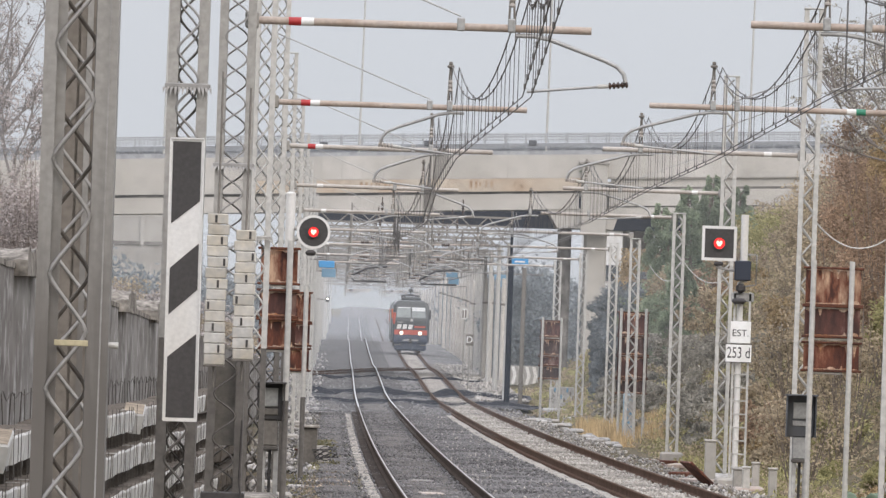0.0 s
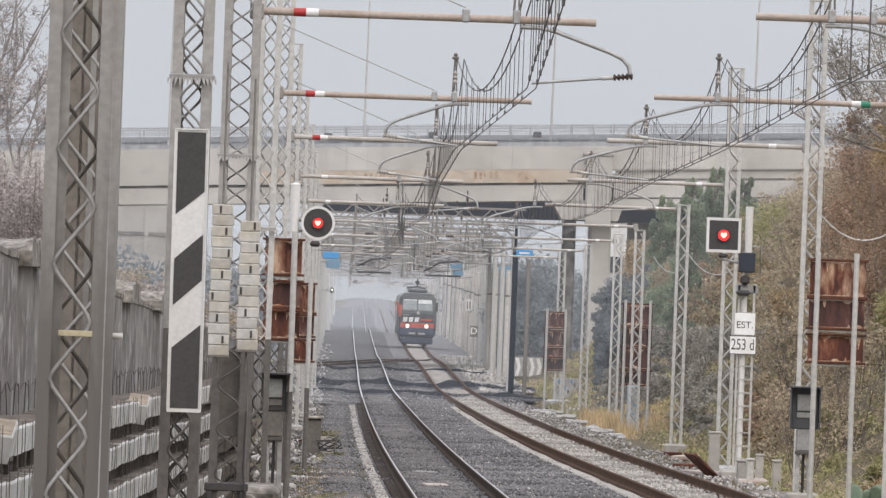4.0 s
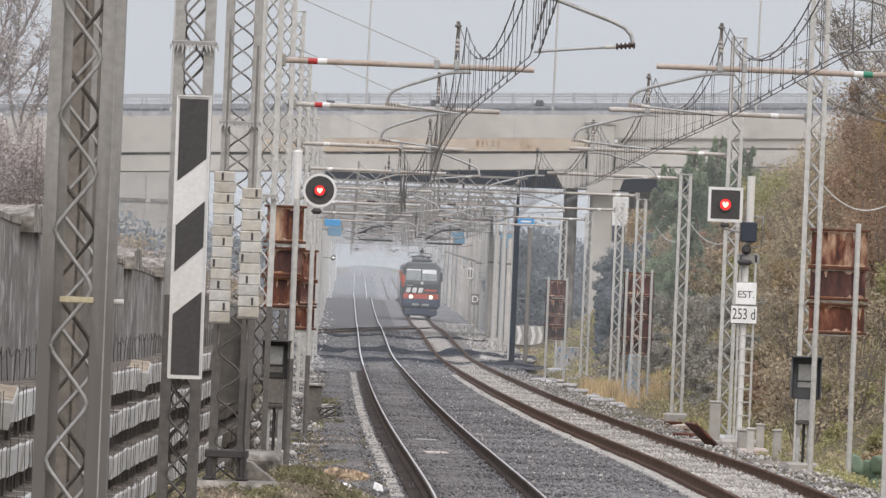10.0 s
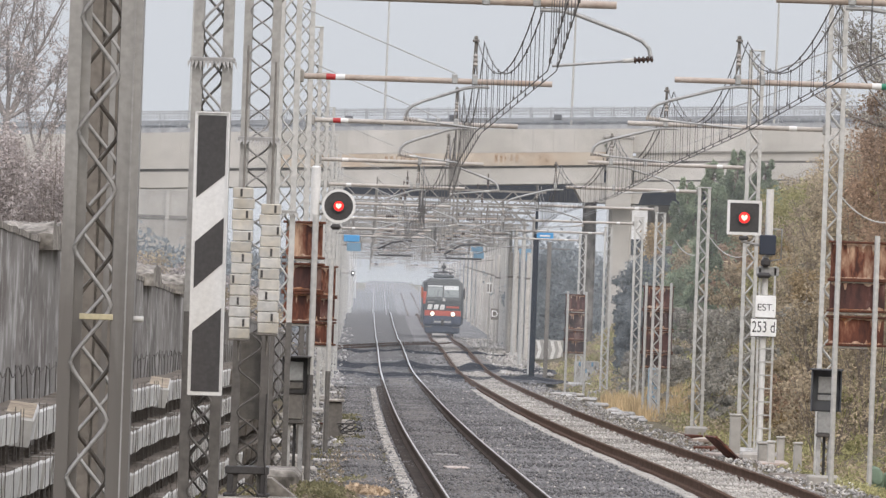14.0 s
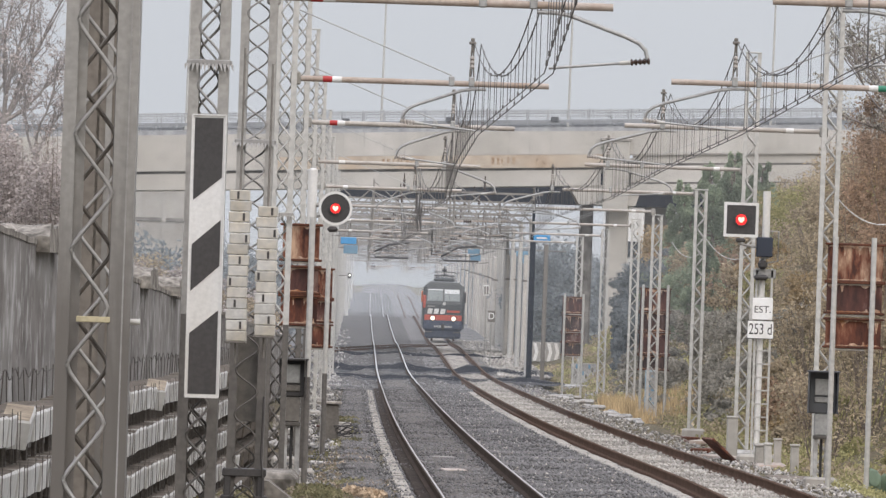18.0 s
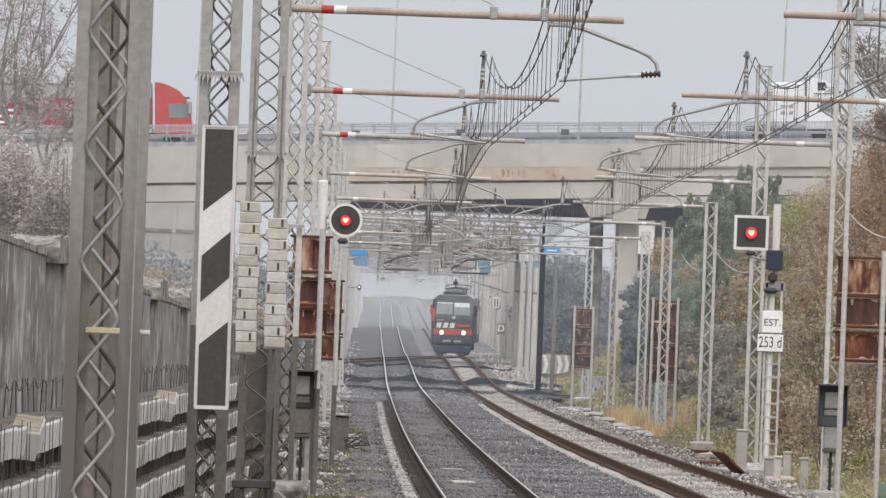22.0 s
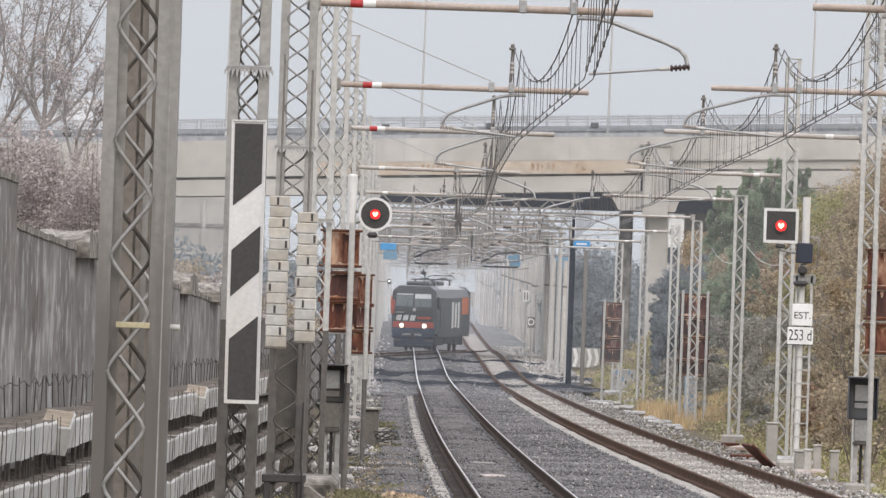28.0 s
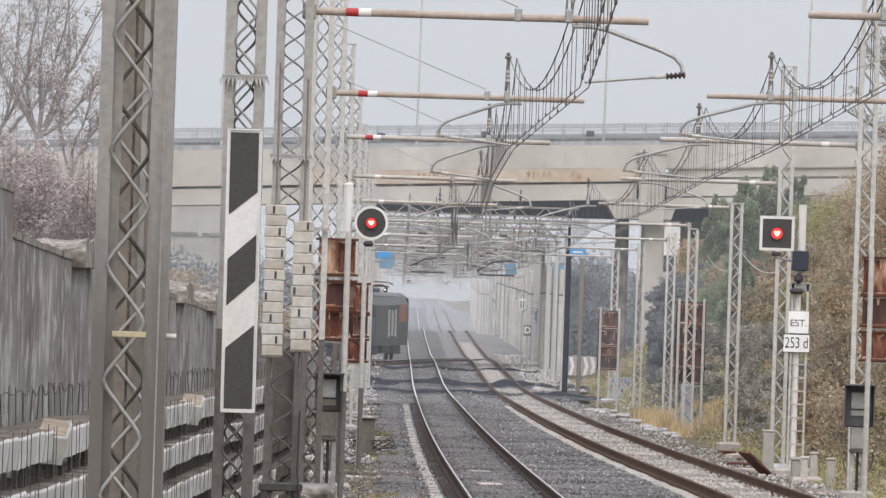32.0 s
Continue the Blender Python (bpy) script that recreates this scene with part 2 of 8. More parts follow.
def wall_material():
    """Old cast concrete with pale lime runs and dark damp runs down its face."""
    m = material("stained_wall_face", (0.205, 0.195, 0.181), 0.95, 0.0, 0.2, 5.0, 1.0, 0.0, (0.155, 0.136, 0.126))
    n, l = m.node_tree.nodes, m.node_tree.links
    co, info = n.new("ShaderNodeTexCoord"), n.new("ShaderNodeObjectInfo")
    last = None
    for k in [k for k in n if k.bl_idname == "ShaderNodeTexNoise"]:
        mp = n.new("ShaderNodeMapping")
        mp.inputs["Scale"].default_value = (0.5, 0.22, 0.45)
        l.new(co.outputs["Object"], mp.inputs["Vector"])
        l.new(mp.outputs[0], k.inputs["Vector"])
    for sy, sz, lo, hi, seed, col in ((0.10, 0.50, 0.42, 0.66, 0.0, (0.29, 0.278, 0.262, 1)), (0.22, 0.60, 0.48, 0.72, 40.0, (0.15, 0.142, 0.132, 1)), (0.7, 1.1, 0.52, 0.70, 80.0, (0.42, 0.41, 0.395, 1)),
                                      (0.40, 1.2, 0.56, 0.74, 120.0, (0.125, 0.117, 0.109, 1)), (1.5, 2.0, 0.60, 0.75, 160.0, (0.50, 0.49, 0.475, 1))):
        mp, tex, mr = n.new("ShaderNodeMapping"), n.new("ShaderNodeTexNoise"), n.new("ShaderNodeMapRange")
        mp.inputs["Scale"].default_value, mp.inputs["Location"].default_value = (0.5, sy, sz), (seed, seed, seed)
        tex.inputs["Scale"].default_value, tex.inputs["Detail"].default_value, tex.inputs["Roughness"].default_value = 1.0, 3, 0.55
        mr.inputs["From Min"].default_value, mr.inputs["From Max"].default_value = lo, hi
        l.new(co.outputs["Object"], mp.inputs["Vector"])
        l.new(mp.outputs[0], tex.inputs["Vector"])
        l.new(tex.outputs["Fac"], mr.inputs["Value"])
        mix = n.new("ShaderNodeMix")
        mix.data_type = "RGBA"
        mix.inputs[7].default_value = col
        if last is None:
            src = [k for k in n if k.bl_idname == "ShaderNodeHueSaturation"][0]
            l.new(src.outputs[0], mix.inputs[6])
        else:
            l.new(last, mix.inputs[6])
        l.new(mr.outputs[0], mix.inputs[0])
        last = mix.outputs[2]
    l.new(last, n["Principled BSDF"].inputs["Base Color"])
    return m


M_WALL = wall_material()
M_LIME = material("pale_lime_crust", (0.36, 0.35, 0.335), 0.95, 0.0, 0.35, 3, 1.0, 0.0, (0.22, 0.21, 0.20))
M_LICHEN = material("lichen_crusted_stone", (0.32, 0.297, 0.265), 0.95, 0.0, 0.55, 7, 1.2, 1.0, (0.14, 0.128, 0.112))
M_CONC_WHITE = material("pale_cast_concrete", (0.46, 0.455, 0.44), 0.85, 0.0, 0.2, 12, 2.0, 0.2, (0.28, 0.27, 0.25), rand=0.2)
M_BEAM = material("whitened_beam_face", (0.56, 0.56, 0.545), 0.85, 0.0, 0.12, 9, 2.2, 0.15, (0.44, 0.43, 0.405), streak=0.3, rand=0.14)
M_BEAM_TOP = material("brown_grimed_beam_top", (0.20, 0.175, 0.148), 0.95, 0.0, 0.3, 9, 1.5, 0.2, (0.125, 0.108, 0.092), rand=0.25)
M_BEAM_DIRT = material("dirt_stained_beam_top", (0.35, 0.30, 0.23), 0.95, 0.0, 0.3, 9, 2.5, 0.2, (0.24, 0.20, 0.155))
M_WEIGHT = material("whitewashed_cast_weight", (0.52, 0.51, 0.485), 0.85, 0.0, 0.14, 14, 3.5, 0.25, (0.46, 0.42, 0.35), rand=0.12)
M_WOOD = material("weathered_timber", (0.09, 0.078, 0.068), 0.85, 0.0, 0.3, 30, 4, 0.3)
M_RAIL = material("rusty_rail_side", (0.125, 0.08, 0.058), 0.95, 0.0, 0.25, 12, 1.0, 0.2)
# Brighter copy for far rail heads: grazing sky sheen put into the colour.
M_RAIL_SHINE = material("bright_rail_head", (0.50, 0.50, 0.50), 0.45, 0.6, 0.08, 20, 1.0, 0.0)
M_RAIL_WORN = material("oil_blackened_rail_side", (0.088, 0.068, 0.056), 0.95, 0.0, 0.3, 12, 1.0, 0.2)
M_RAIL_TOP = material("polished_rail_head", (0.44, 0.43, 0.42), 0.45, 0.7, 0.1, 20, 1.0, 0.0)
M_BALLAST = material("grey_brown_ballast", (0.185, 0.178, 0.174), 0.95, 0.0, 0.4, 10, 0.22, 0.9, (0.135, 0.129, 0.125))
M_BALLAST_PALE = material("pale_new_ballast", (0.38, 0.353, 0.315), 0.95, 0.0, 0.6, 7, 0.9, 0.9, (0.19, 0.172, 0.15))
M_DUST_MIX = material("mixed_shoulder_stone", (0.22, 0.205, 0.185), 0.95, 0.0, 0.5, 8, 0.7, 0.9, (0.13, 0.12, 0.108))
M_SOIL = material("dry_soil_and_grass", (0.15, 0.12, 0.085), 0.95, 0.0, 0.5, 14, 0.5, 0.8, (0.105, 0.10, 0.062))
M_YARD = material("dusty_grey_yard_stone", (0.175, 0.172, 0.168), 0.95, 0.0, 0.5, 1.2, 0.1, 0.5, (0.125, 0.122, 0.118))
M_FASCIA = material("bridge_concrete", (0.56, 0.535, 0.50), 0.9, 0.0, 0.08, 1.2, 0.12, 0.1, (0.39, 0.37, 0.33), streak=True)
M_OCHRE = material("rust_stained_concrete", (0.51, 0.455, 0.38), 0.9, 0.0, 0.12, 1.5, 0.35, 0.1, (0.47, 0.365, 0.265))
M_DARKBEAM = material("dark_blue_steel_girder", (0.030, 0.038, 0.058), 0.6, 0.1, 0.2, 1.0, 0.2, 0.0)
M_RAILING = material("dull_grey_railing", (0.44, 0.455, 0.475), 0.6, 0.3, 0.15, 5, 0.5, 0.0)
M_KERB = material("blue_grey_stained_concrete", (0.40, 0.41, 0.42), 0.9, 0.0, 0.16, 2.5, 1.6, 0.1, (0.31, 0.32, 0.335), streak=True)
M_GUARD = material("dull_steel_guard_rail", (0.33, 0.345, 0.365), 0.6, 0.3, 0.12, 4, 0.7, 0.0)
M_SLATE = material("slate_grey_sheet", (0.10, 0.105, 0.115), 0.6, 0.1, 0.15, 6, 1.0, 0.0)
M_STAIN = material("brown_rust_stain", (0.36, 0.25, 0.165), 0.95, 0.0, 0.3, 8, 2.0, 0.0, (0.43, 0.35, 0.27))
M_ASPHALT = material("asphalt", (0.05, 0.05, 0.05), 0.9, 0.0, 0.2, 6, 0.4, 0.2)
M_LEAF_BROWN = island_material("dry_brown_foliage", (0.27, 0.222, 0.16), (0.60, 0.50, 0.35), 0.9, 0.42)
M_LEAF_RUST = island_material("reddish_autumn_foliage", (0.26, 0.19, 0.14), (0.54, 0.385, 0.27), 0.9, 0.42)
M_LEAF_OLIVE = island_material("olive_green_foliage", (0.24, 0.232, 0.115), (0.54, 0.50, 0.26), 0.9, 0.42)
M_LEAF_ORANGE = island_material("tawny_autumn_foliage", (0.29, 0.215, 0.125), (0.60, 0.46, 0.27), 0.9, 0.42)
M_LEAF_DUSK = island_material("grey_brown_undergrowth", (0.25, 0.235, 0.20), (0.52, 0.49, 0.42), 0.9, 0.4)
M_LEAF_TWIG = island_material("pinkish_grey_dry_foliage", (0.30, 0.262, 0.245), (0.66, 0.60, 0.57), 0.9, 0.35)
M_LEAF_PINE = island_material("dark_pine_needles", (0.25, 0.30, 0.205), (0.45, 0.51, 0.36), 0.9, 0.55)
# Bluish, low-contrast leaves: the haze of distance is in their colour.
M_LEAF_FAR = island_material("hazed_grey_green_foliage", (0.185, 0.205, 0.215), (0.275, 0.298, 0.30), 0.9, 0.35)
M_STRAW = island_material("dry_straw_grass", (0.42, 0.30, 0.16), (0.70, 0.54, 0.32), 0.9, 0.35)
M_LITTER = island_material("pale_leaf_litter", (0.20, 0.16, 0.12), (0.50, 0.42, 0.33), 0.9, 0.2)
M_BARK_DULL = material("dull_grey_bark", (0.31, 0.285, 0.27), 0.9, 0.0, 0.2, 8, 1.0, 0.1)
M_BARK = material("brown_grey_bark", (0.24, 0.20, 0.165), 0.9, 0.0, 0.25, 8, 1.0, 0.2)
M_STONE_PALE = island_material("pale_ballast_stones", (0.19, 0.178, 0.16), (0.55, 0.515, 0.465), 0.9)
M_STONE_MID = island_material("grey_shoulder_stones", (0.185, 0.177, 0.168), (0.44, 0.422, 0.40), 0.9)
M_SIGN = material("white_sign_enamel", (0.88, 0.88, 0.87), 0.5, 0.0, 0.04, 25, 2.5, 0.0, (0.80, 0.79, 0.76))
M_STONE = island_material("ballast_stones", (0.125, 0.122, 0.122), (0.225, 0.22, 0.218), 0.9)
M_WEED = island_material("low_green_weeds", (0.11, 0.108, 0.06), (0.30, 0.275, 0.16), 0.9, 0.3)
M_LAMP_RED = glow("red_signal_lamp", (1.0, 0.03, 0.03), 1.1)
M_LAMP_CORE = glow("red_signal_lamp_core", (1.0, 0.50, 0.36), 1.7)
M_LAMP_WHITE = glow("white_lamp", (1.0, 0.95, 0.82), 6.0)
M_GLASS = material("dark_window_glass", (0.03, 0.035, 0.038), 0.08, 0.0, 0.1, 2, 0.5, 0.0)


# ---- geometry helpers ----
class Shape:
    """Collects vertices and faces of one part."""

    def __init__(self):
        self.v, self.f, self.smooth = [], [], set()

    def add(self, verts, faces, smooth=False):
        n = len(self.v)
        self.v.extend(verts)
        if smooth:
            self.smooth.update(range(len(self.f), len(self.f) + len(faces)))
        self.f.extend([tuple(i + n for i in f) for f in faces])
        return self

    def box(self, c, size, m=None, top=1.0):
        x, y, z = (s / 2 for s in size)
        vs = [Vector((sx * x * (top if sz > 0 else 1), sy * y * (top if sz > 0 else 1), sz * z)) for sz in (-1, 1) for sy in (-1, 1) for sx in (-1, 1)]
        if m is not None:
            vs = [m @ v for v in vs]
        return self.add([v + Vector(c) for v in vs], [(0, 2, 3, 1), (4, 5, 7, 6), (0, 1, 5, 4), (2, 6, 7, 3), (0, 4, 6, 2), (1, 3, 7, 5)])

    def cbox(self, c, size, b=0.02):
        """A box with chamfered edges."""
        h = [s / 2 for s in size]
        b = min(b, min(h) * 0.8)
        bm = bmesh.new()
        for sx in (-1, 1):
            for sy in (-1, 1):
                for sz in (-1, 1):
                    for k in range(3):
                        p = [sx * (h[0] - b), sy * (h[1] - b), sz * (h[2] - b)]
                        p[k] = (sx, sy, sz)[k] * h[k]
                        bm.verts.new(Vector(p) + Vector(c))
        bmesh.ops.convex_hull(bm, input=bm.verts)
        bm.verts.index_update()
        vs, fs = [v.co.copy() for v in bm.verts], [tuple(v.index for v in f.verts) for f in bm.faces]
        bm.free()
        return self.add(vs, fs)

    def tube(self, pts, r, n=6, r2=None, caps=True):
        pts = [Vector(p) for p in pts]
        vs, fs = [], []
        k = len(pts)
        for i, p in enumerate(pts):
            d = (pts[min(i + 1, k - 1)] - pts[max(i - 1, 0)]).normalized()
            a = d.cross(Vector((0.13, 0.31, 0.94))).normalized()
            b = d.cross(a)
            rr = r if r2 is None else r + (r2 - r) * i / max(k - 1, 1)
            vs += [p + rr * (math.cos(2 * math.pi * j / n) * a + math.sin(2 * math.pi * j / n) * b) for j in range(n)]
        for i in range(k - 1):
            fs += [(i * n + j, i * n + (j + 1) % n, (i + 1) * n + (j + 1) % n, (i + 1) * n + j) for j in range(n)]
        self.add(vs, fs, True)
        if caps:
            self.add(vs[:n], [tuple(range(n))]).add(vs[-n:], [tuple(range(n - 1, -1, -1))])
        return self

    def lathe(self, base, axis, profile, n=12):
        """Rings of (distance along the axis, radius)."""
        base, axis = Vector(base), Vector(axis).normalized()
        a = axis.cross(Vector((0.31, 0.13, 0.92)) if abs(axis.z) < 0.9 else Vector((1, 0, 0))).normalized()
        b = axis.cross(a)
        vs = [base + axis * h + r * (math.cos(2 * math.pi * j / n) * a + math.sin(2 * math.pi * j / n) * b) for h, r in profile for j in range(n)]
        k = len(profile)
        fs = [(i * n + j, i * n + (j + 1) % n, (i + 1) * n + (j + 1) % n, (i + 1) * n + j) for i in range(k - 1) for j in range(n)]
        fs += [tuple(range(n - 1, -1, -1)), tuple(range((k - 1) * n, k * n))]
        return self.add(vs, fs)

    def prism(self, outline, direction, place=None):
        """An outline of points pushed along a direction."""
        d = Vector(direction)
        vs = [Vector(p) for p in outline]
        n = len(vs)
        vs = vs + [v + d for v in vs]
        if place is not None:
            vs = [place @ v for v in vs]
        return self.add(vs, [tuple(range(n - 1, -1, -1)), tuple(range(n, 2 * n))] + [(i, (i + 1) % n, n + (i + 1) % n, n + i) for i in range(n)])

    def sweep(self, line, section):
        """A closed section of (across, up) points carried along a line that runs ahead."""
        vs, fs = [], []
        n = len(section)
        for i, p in enumerate(line):
            d = (Vector(line[min(i + 1, len(line) - 1)]) - Vector(line[max(i - 1, 0)]))
            side = Vector((d.y, -d.x, 0)).normalized()
            vs += [Vector(p) + side * a + Vector((0, 0, u)) for a, u in section]
        for i in range(len(line) - 1):
            fs += [(i * n + j, (i + 1) * n + j, (i + 1) * n + (j + 1) % n, i * n + (j + 1) % n) for j in range(n)]
        fs += [tuple(range(n)), tuple(range(len(vs) - 1, len(vs) - n - 1, -1))]
        return self.add(vs, fs)

    def mesh(self, name, mat):
        me = bpy.data.meshes.new(name)
        me.from_pydata([tuple(v) for v in self.v], [], self.f)
        if self.smooth:
            flags = np.zeros(len(self.f), dtype=bool)
            flags[list(self.smooth)] = True
            me.polygons.foreach_set("use_smooth", flags)
        me.materials.append(mat)
        me.update()
        return me


def part(name, shape, mat, parent=None, label="", kind=""):
    ob = new(name, shape.mesh(name, mat))
    if parent is not None:
        ob.parent = parent
    return tagged(ob, label, kind=kind)


def thing(name, m, label, category, group="", kind=""):
    ob = new(name)
    ob.empty_display_size = 0.2
    ob.matrix_basis = m
    return tagged(ob, label, category, group, kind)


def glide(x, knots):
    """A smooth curve through (x, value) knots."""
    n = len(knots)
    i = max(0, min(n - 2, sum(1 for k in knots if k[0] <= x) - 1))

    def slope(j):
        a, b = knots[max(j - 1, 0)], knots[min(j + 1, n - 1)]
        return (b[1] - a[1]) / (b[0] - a[0])
    (x0, y0), (x1, y1) = knots[i], knots[i + 1]
    h = x1 - x0
    t = (x - x0) / h
    if t < 0:
        return y0 + slope(0) * (x - x0)
    if t > 1:
        return y1 + slope(n - 1) * (x - x1)
    return (2 * t**3 - 3 * t**2 + 1) * y0 + (t**3 - 2 * t**2 + t) * h * slope(i) + (3 * t**2 - 2 * t**3) * y1 + (t**3 - t**2) * h * slope(i + 1)


# ---- the plan: y runs ahead along the line, x to the right ----
LEVEL = [(0, 2.75), (85, 2.57), (127, 2.34), (182, 2.02), (260, 1.58), (390, 0.85), (488, 0.30), (542, 0.10), (630, 0.10), (697, 0.05),
         (751, -0.15), (813, -0.10), (887, 0.0), (960, 0.22), (1000, 0.27), (1030, 0.0), (1100, -0.9), (1200, -1.1), (1330, -0.8), (1500, -0.3), (1700, 0.0), (2440, 0.0), (5000, 0.0)]
TRACK_A = [(0, 2.05), (60, 1.45), (127, 0.87), (150, 0.68), (183, 0.281), (207, -0.023), (240, -0.418), (272, -0.774), (310, -1.169), (347, -1.535), (400, -2.039), (460, -2.594), (517, -3.114), (600, -3.867), (703, -4.80), (790, -5.59), (877, -6.39), (980, -7.33), (1100, -8.43), (1775, -14.0), (3000, -24.0)]
TRACK_B = [(0, 7.1), (60, 6.15), (127, 5.32), (150, 5.04), (183, 4.70), (207, 4.297), (240, 3.711), (272, 3.207), (310, 2.693), (347, 2.26), (400, 1.714), (460, 1.156), (517, 0.654), (600, -0.057), (703, -0.937), (790, -1.69), (877, -2.453), (980, -3.373), (1100, -4.462), (1775, -10.0), (3000, -20.0)]


def level(y):
    return glide(y, LEVEL)


def track_a(y):
    return glide(y, TRACK_A)


def track_b(y):
    return glide(y, TRACK_B)


STEPS = [20 + 4 * i for i in range(60)] + [260 + 8 * i for i in range(80)] + [900 + 10 * i for i in range(12)] + [1020 + 20 * i for i in range(39)] + [1800 + 150 * i for i in range(9)]
BED = 0.215  # rail foot over the ballast


def bank(x, y):
    """How far the ground stands over the ballast's level: the cutting's side at the right, the yard behind the wall at the left."""
    r = x - (track_b(y) + 4.6)
    hill = 0.0
    if r > 0:
        k = min(1.0, r / 7.5)
        hill = 6.5 * (3 * k * k - 2 * k**3) * max(0.25, min(1.0, (y - 60) / 200)) * max(0.12, min(1.0, (720 - y) / 160))
    l = (-7.3) - x if y < 420 else (track_a(y) - 7) - x
    if l > 0:
        k = min(1.0, l / (1.0 if y < 420 else 10.0))
        hill = 1.6 * k
    return hill


def ground_z(x, y):
    near = min(x - (track_a(y) - 2.2), track_b(y) + 2.6 - x)
    dip = 0.0 if near > 0 else max(-0.35, near * 0.5)
    if 108 < y < 165 and -3.7 < x < -0.6:
        k = min(1.0, (x + 3.7) / 0.8, (-0.6 - x) / 1.3) * min(1.0, (165 - y) / 32, (y - 108) / 12)
        dip += 0.87 * k * k * (3 - 2 * k)
    if 80 < y < 305 and -6.6 < x < -3.6:
        dip -= 1.0 * min(1.0, (x + 6.6) / 0.3, (-3.6 - x) / 0.8)
    if y > 470:
        dip -= min(0.12, (y - 470) * 0.003)
    return level(y) - 0.24 + dip + bank(x, y)


def build_ground():
    xs = [-400, -200, -120, -80, -55, -40, -30, -24, -19, -15, -12.5, -11, -10, -9.2, -8.4, -8, -7.6, -7.3, -7, -6.5, -6, -5.5, -5, -4.5, -4, -3.5, -3, -2.5, -2, -1, 0, 1, 2, 3, 4, 5, 5.5, 6, 6.5, 7, 7.5,
          8, 8.6, 9.2, 10, 11, 12, 13, 14, 16, 18, 20, 23, 27, 32, 40, 55, 80, 120, 200, 400]
    ys = [-300, -100, -30, 0] + STEPS + [4200, 6000, 9000]
    s = Shape()
    vs = []
    for y in ys:
        spread = 1 + max(0, y - 900) / 1500
        for x in xs:
            xx = x * spread
            z = ground_z(xx, y)
            if abs(x) > 6.5:
                z += 0.22 * noise.noise((xx * 0.35, y * 0.09, 0))
            vs.append((xx, y, z))
    n = len(xs)
    s.add(vs, [(i * n + j, i * n + j + 1, (i + 1) * n + j + 1, (i + 1) * n + j) for i in range(len(ys) - 1) for j in range(n - 1)], True)
    ob = part("ground", s, M_SOIL)
    tagged(ob, "dry brown soil with thin grass beside the railway", "ground", kind="structure")


def ballast_sheet(name, left, right, lift, mat, label, y0=20, y1=2500):
    s, vs = Shape(), []
    ys = [y for y in STEPS if y0 <= y <= y1]
    for y in ys:
        a, b = left(y), right(y)
        for k in range(9):
            x = a + (b - a) * k / 8
            edge = -0.20 if k in (0, 8) else 0.0
            vs.append((x, y, level(y) - BED + lift + edge + 0.035 * noise.noise((x * 1.3, y * 0.4, 3))))
    s.add(vs, [(i * 9 + j, i * 9 + j + 1, (i + 1) * 9 + j + 1, (i + 1) * 9 + j) for i in range(len(ys) - 1) for j in range(8)], True)
    return tagged(part(name, s, mat), label, "ballast", kind="structure")


RAIL_SECTION = [(-0.09, -0.24), (0.09, -0.24), (0.08, -0.155), (0.012, -0.14), (0.012, -0.04), (0.036, -0.03), (0.036, -0.003), (-0.036, -0.003), (-0.036, -0.03), (-0.012, -0.04), (-0.012, -0.14), (-0.08, -0.155)]
FAR_HEAD = [(-0.034, -0.003), (0.034, -0.003), (0.030, 0.006), (-0.030, 0.006)]
HEAD_SECTION = [(-0.012, -0.003), (0.020, -0.003), (0.017, 0.004), (-0.009, 0.004)]


def build_track(center, label, y0, y1, shine=M_RAIL_TOP, z=0.0, steel=M_RAIL_WORN):
    t = thing("railway_track", Matrix(), label, "railway track", "running lines", kind="structure")
    ys = [y for y in STEPS if y0 <= y <= y1]
    for side in (-0.7525, 0.7525):
        line = []
        for y in ys:
            d = center(y + 1) - center(y - 1)
            line.append((center(y) + side, y - side * d / 2, level(y) + z))
        r = part("rail", Shape().sweep(line, RAIL_SECTION), steel, t)
        near = [q for q in line if q[1] < 440]
        part("rail_head", Shape().sweep(near, HEAD_SECTION), shine, r, "worn running surface")
        # Far heads are wider, and brighter on worn rails, to imitate grazing sheen.
        part("rail_head", Shape().sweep(line[len(near) - 1:], FAR_HEAD), M_RAIL_SHINE if shine is M_RAIL_TOP else shine, r, "wider far running surface, bright with imitated sheen on worn rails")
    s, ends = Shape(), Shape()
    y = y0
    while y < min(y1, 420):
        s.box((center(y) + random.uniform(-0.03, 0.03), y, level(y) - 0.30 + z), (2.4, 0.24, 0.14))
        w = random.uniform(0.15, 0.2)
        ends.box((center(y) - (1.09 if center is track_a else 0.90) - w / 2, y + random.uniform(-0.03, 0.03), level(y) - 0.245 + z), (w, random.uniform(0.53, 0.595), 0.10 + random.uniform(-0.03, 0.03)))
        y += 0.6
    part("sleeper_ends", ends, M_DUST, t, "dusty pale sleeper ends showing beside the rail", kind="stuff")
    part("sleepers", s, M_CONC, t, "concrete sleepers sunk in ballast", kind="stuff")
    return t


build_ground()
ballast_sheet("ballast_bed", lambda y: track_a(y) - 2.3, lambda y: track_b(y) + 2.5, 0.0, M_BALLAST, "grey ballast bed under both tracks")
ballast_sheet("pale_ballast", lambda y: track_b(y) - 0.68, lambda y: track_b(y) + 0.68, 0.05, M_BALLAST_PALE, "pale fresh ballast between the rails", 60, 900)
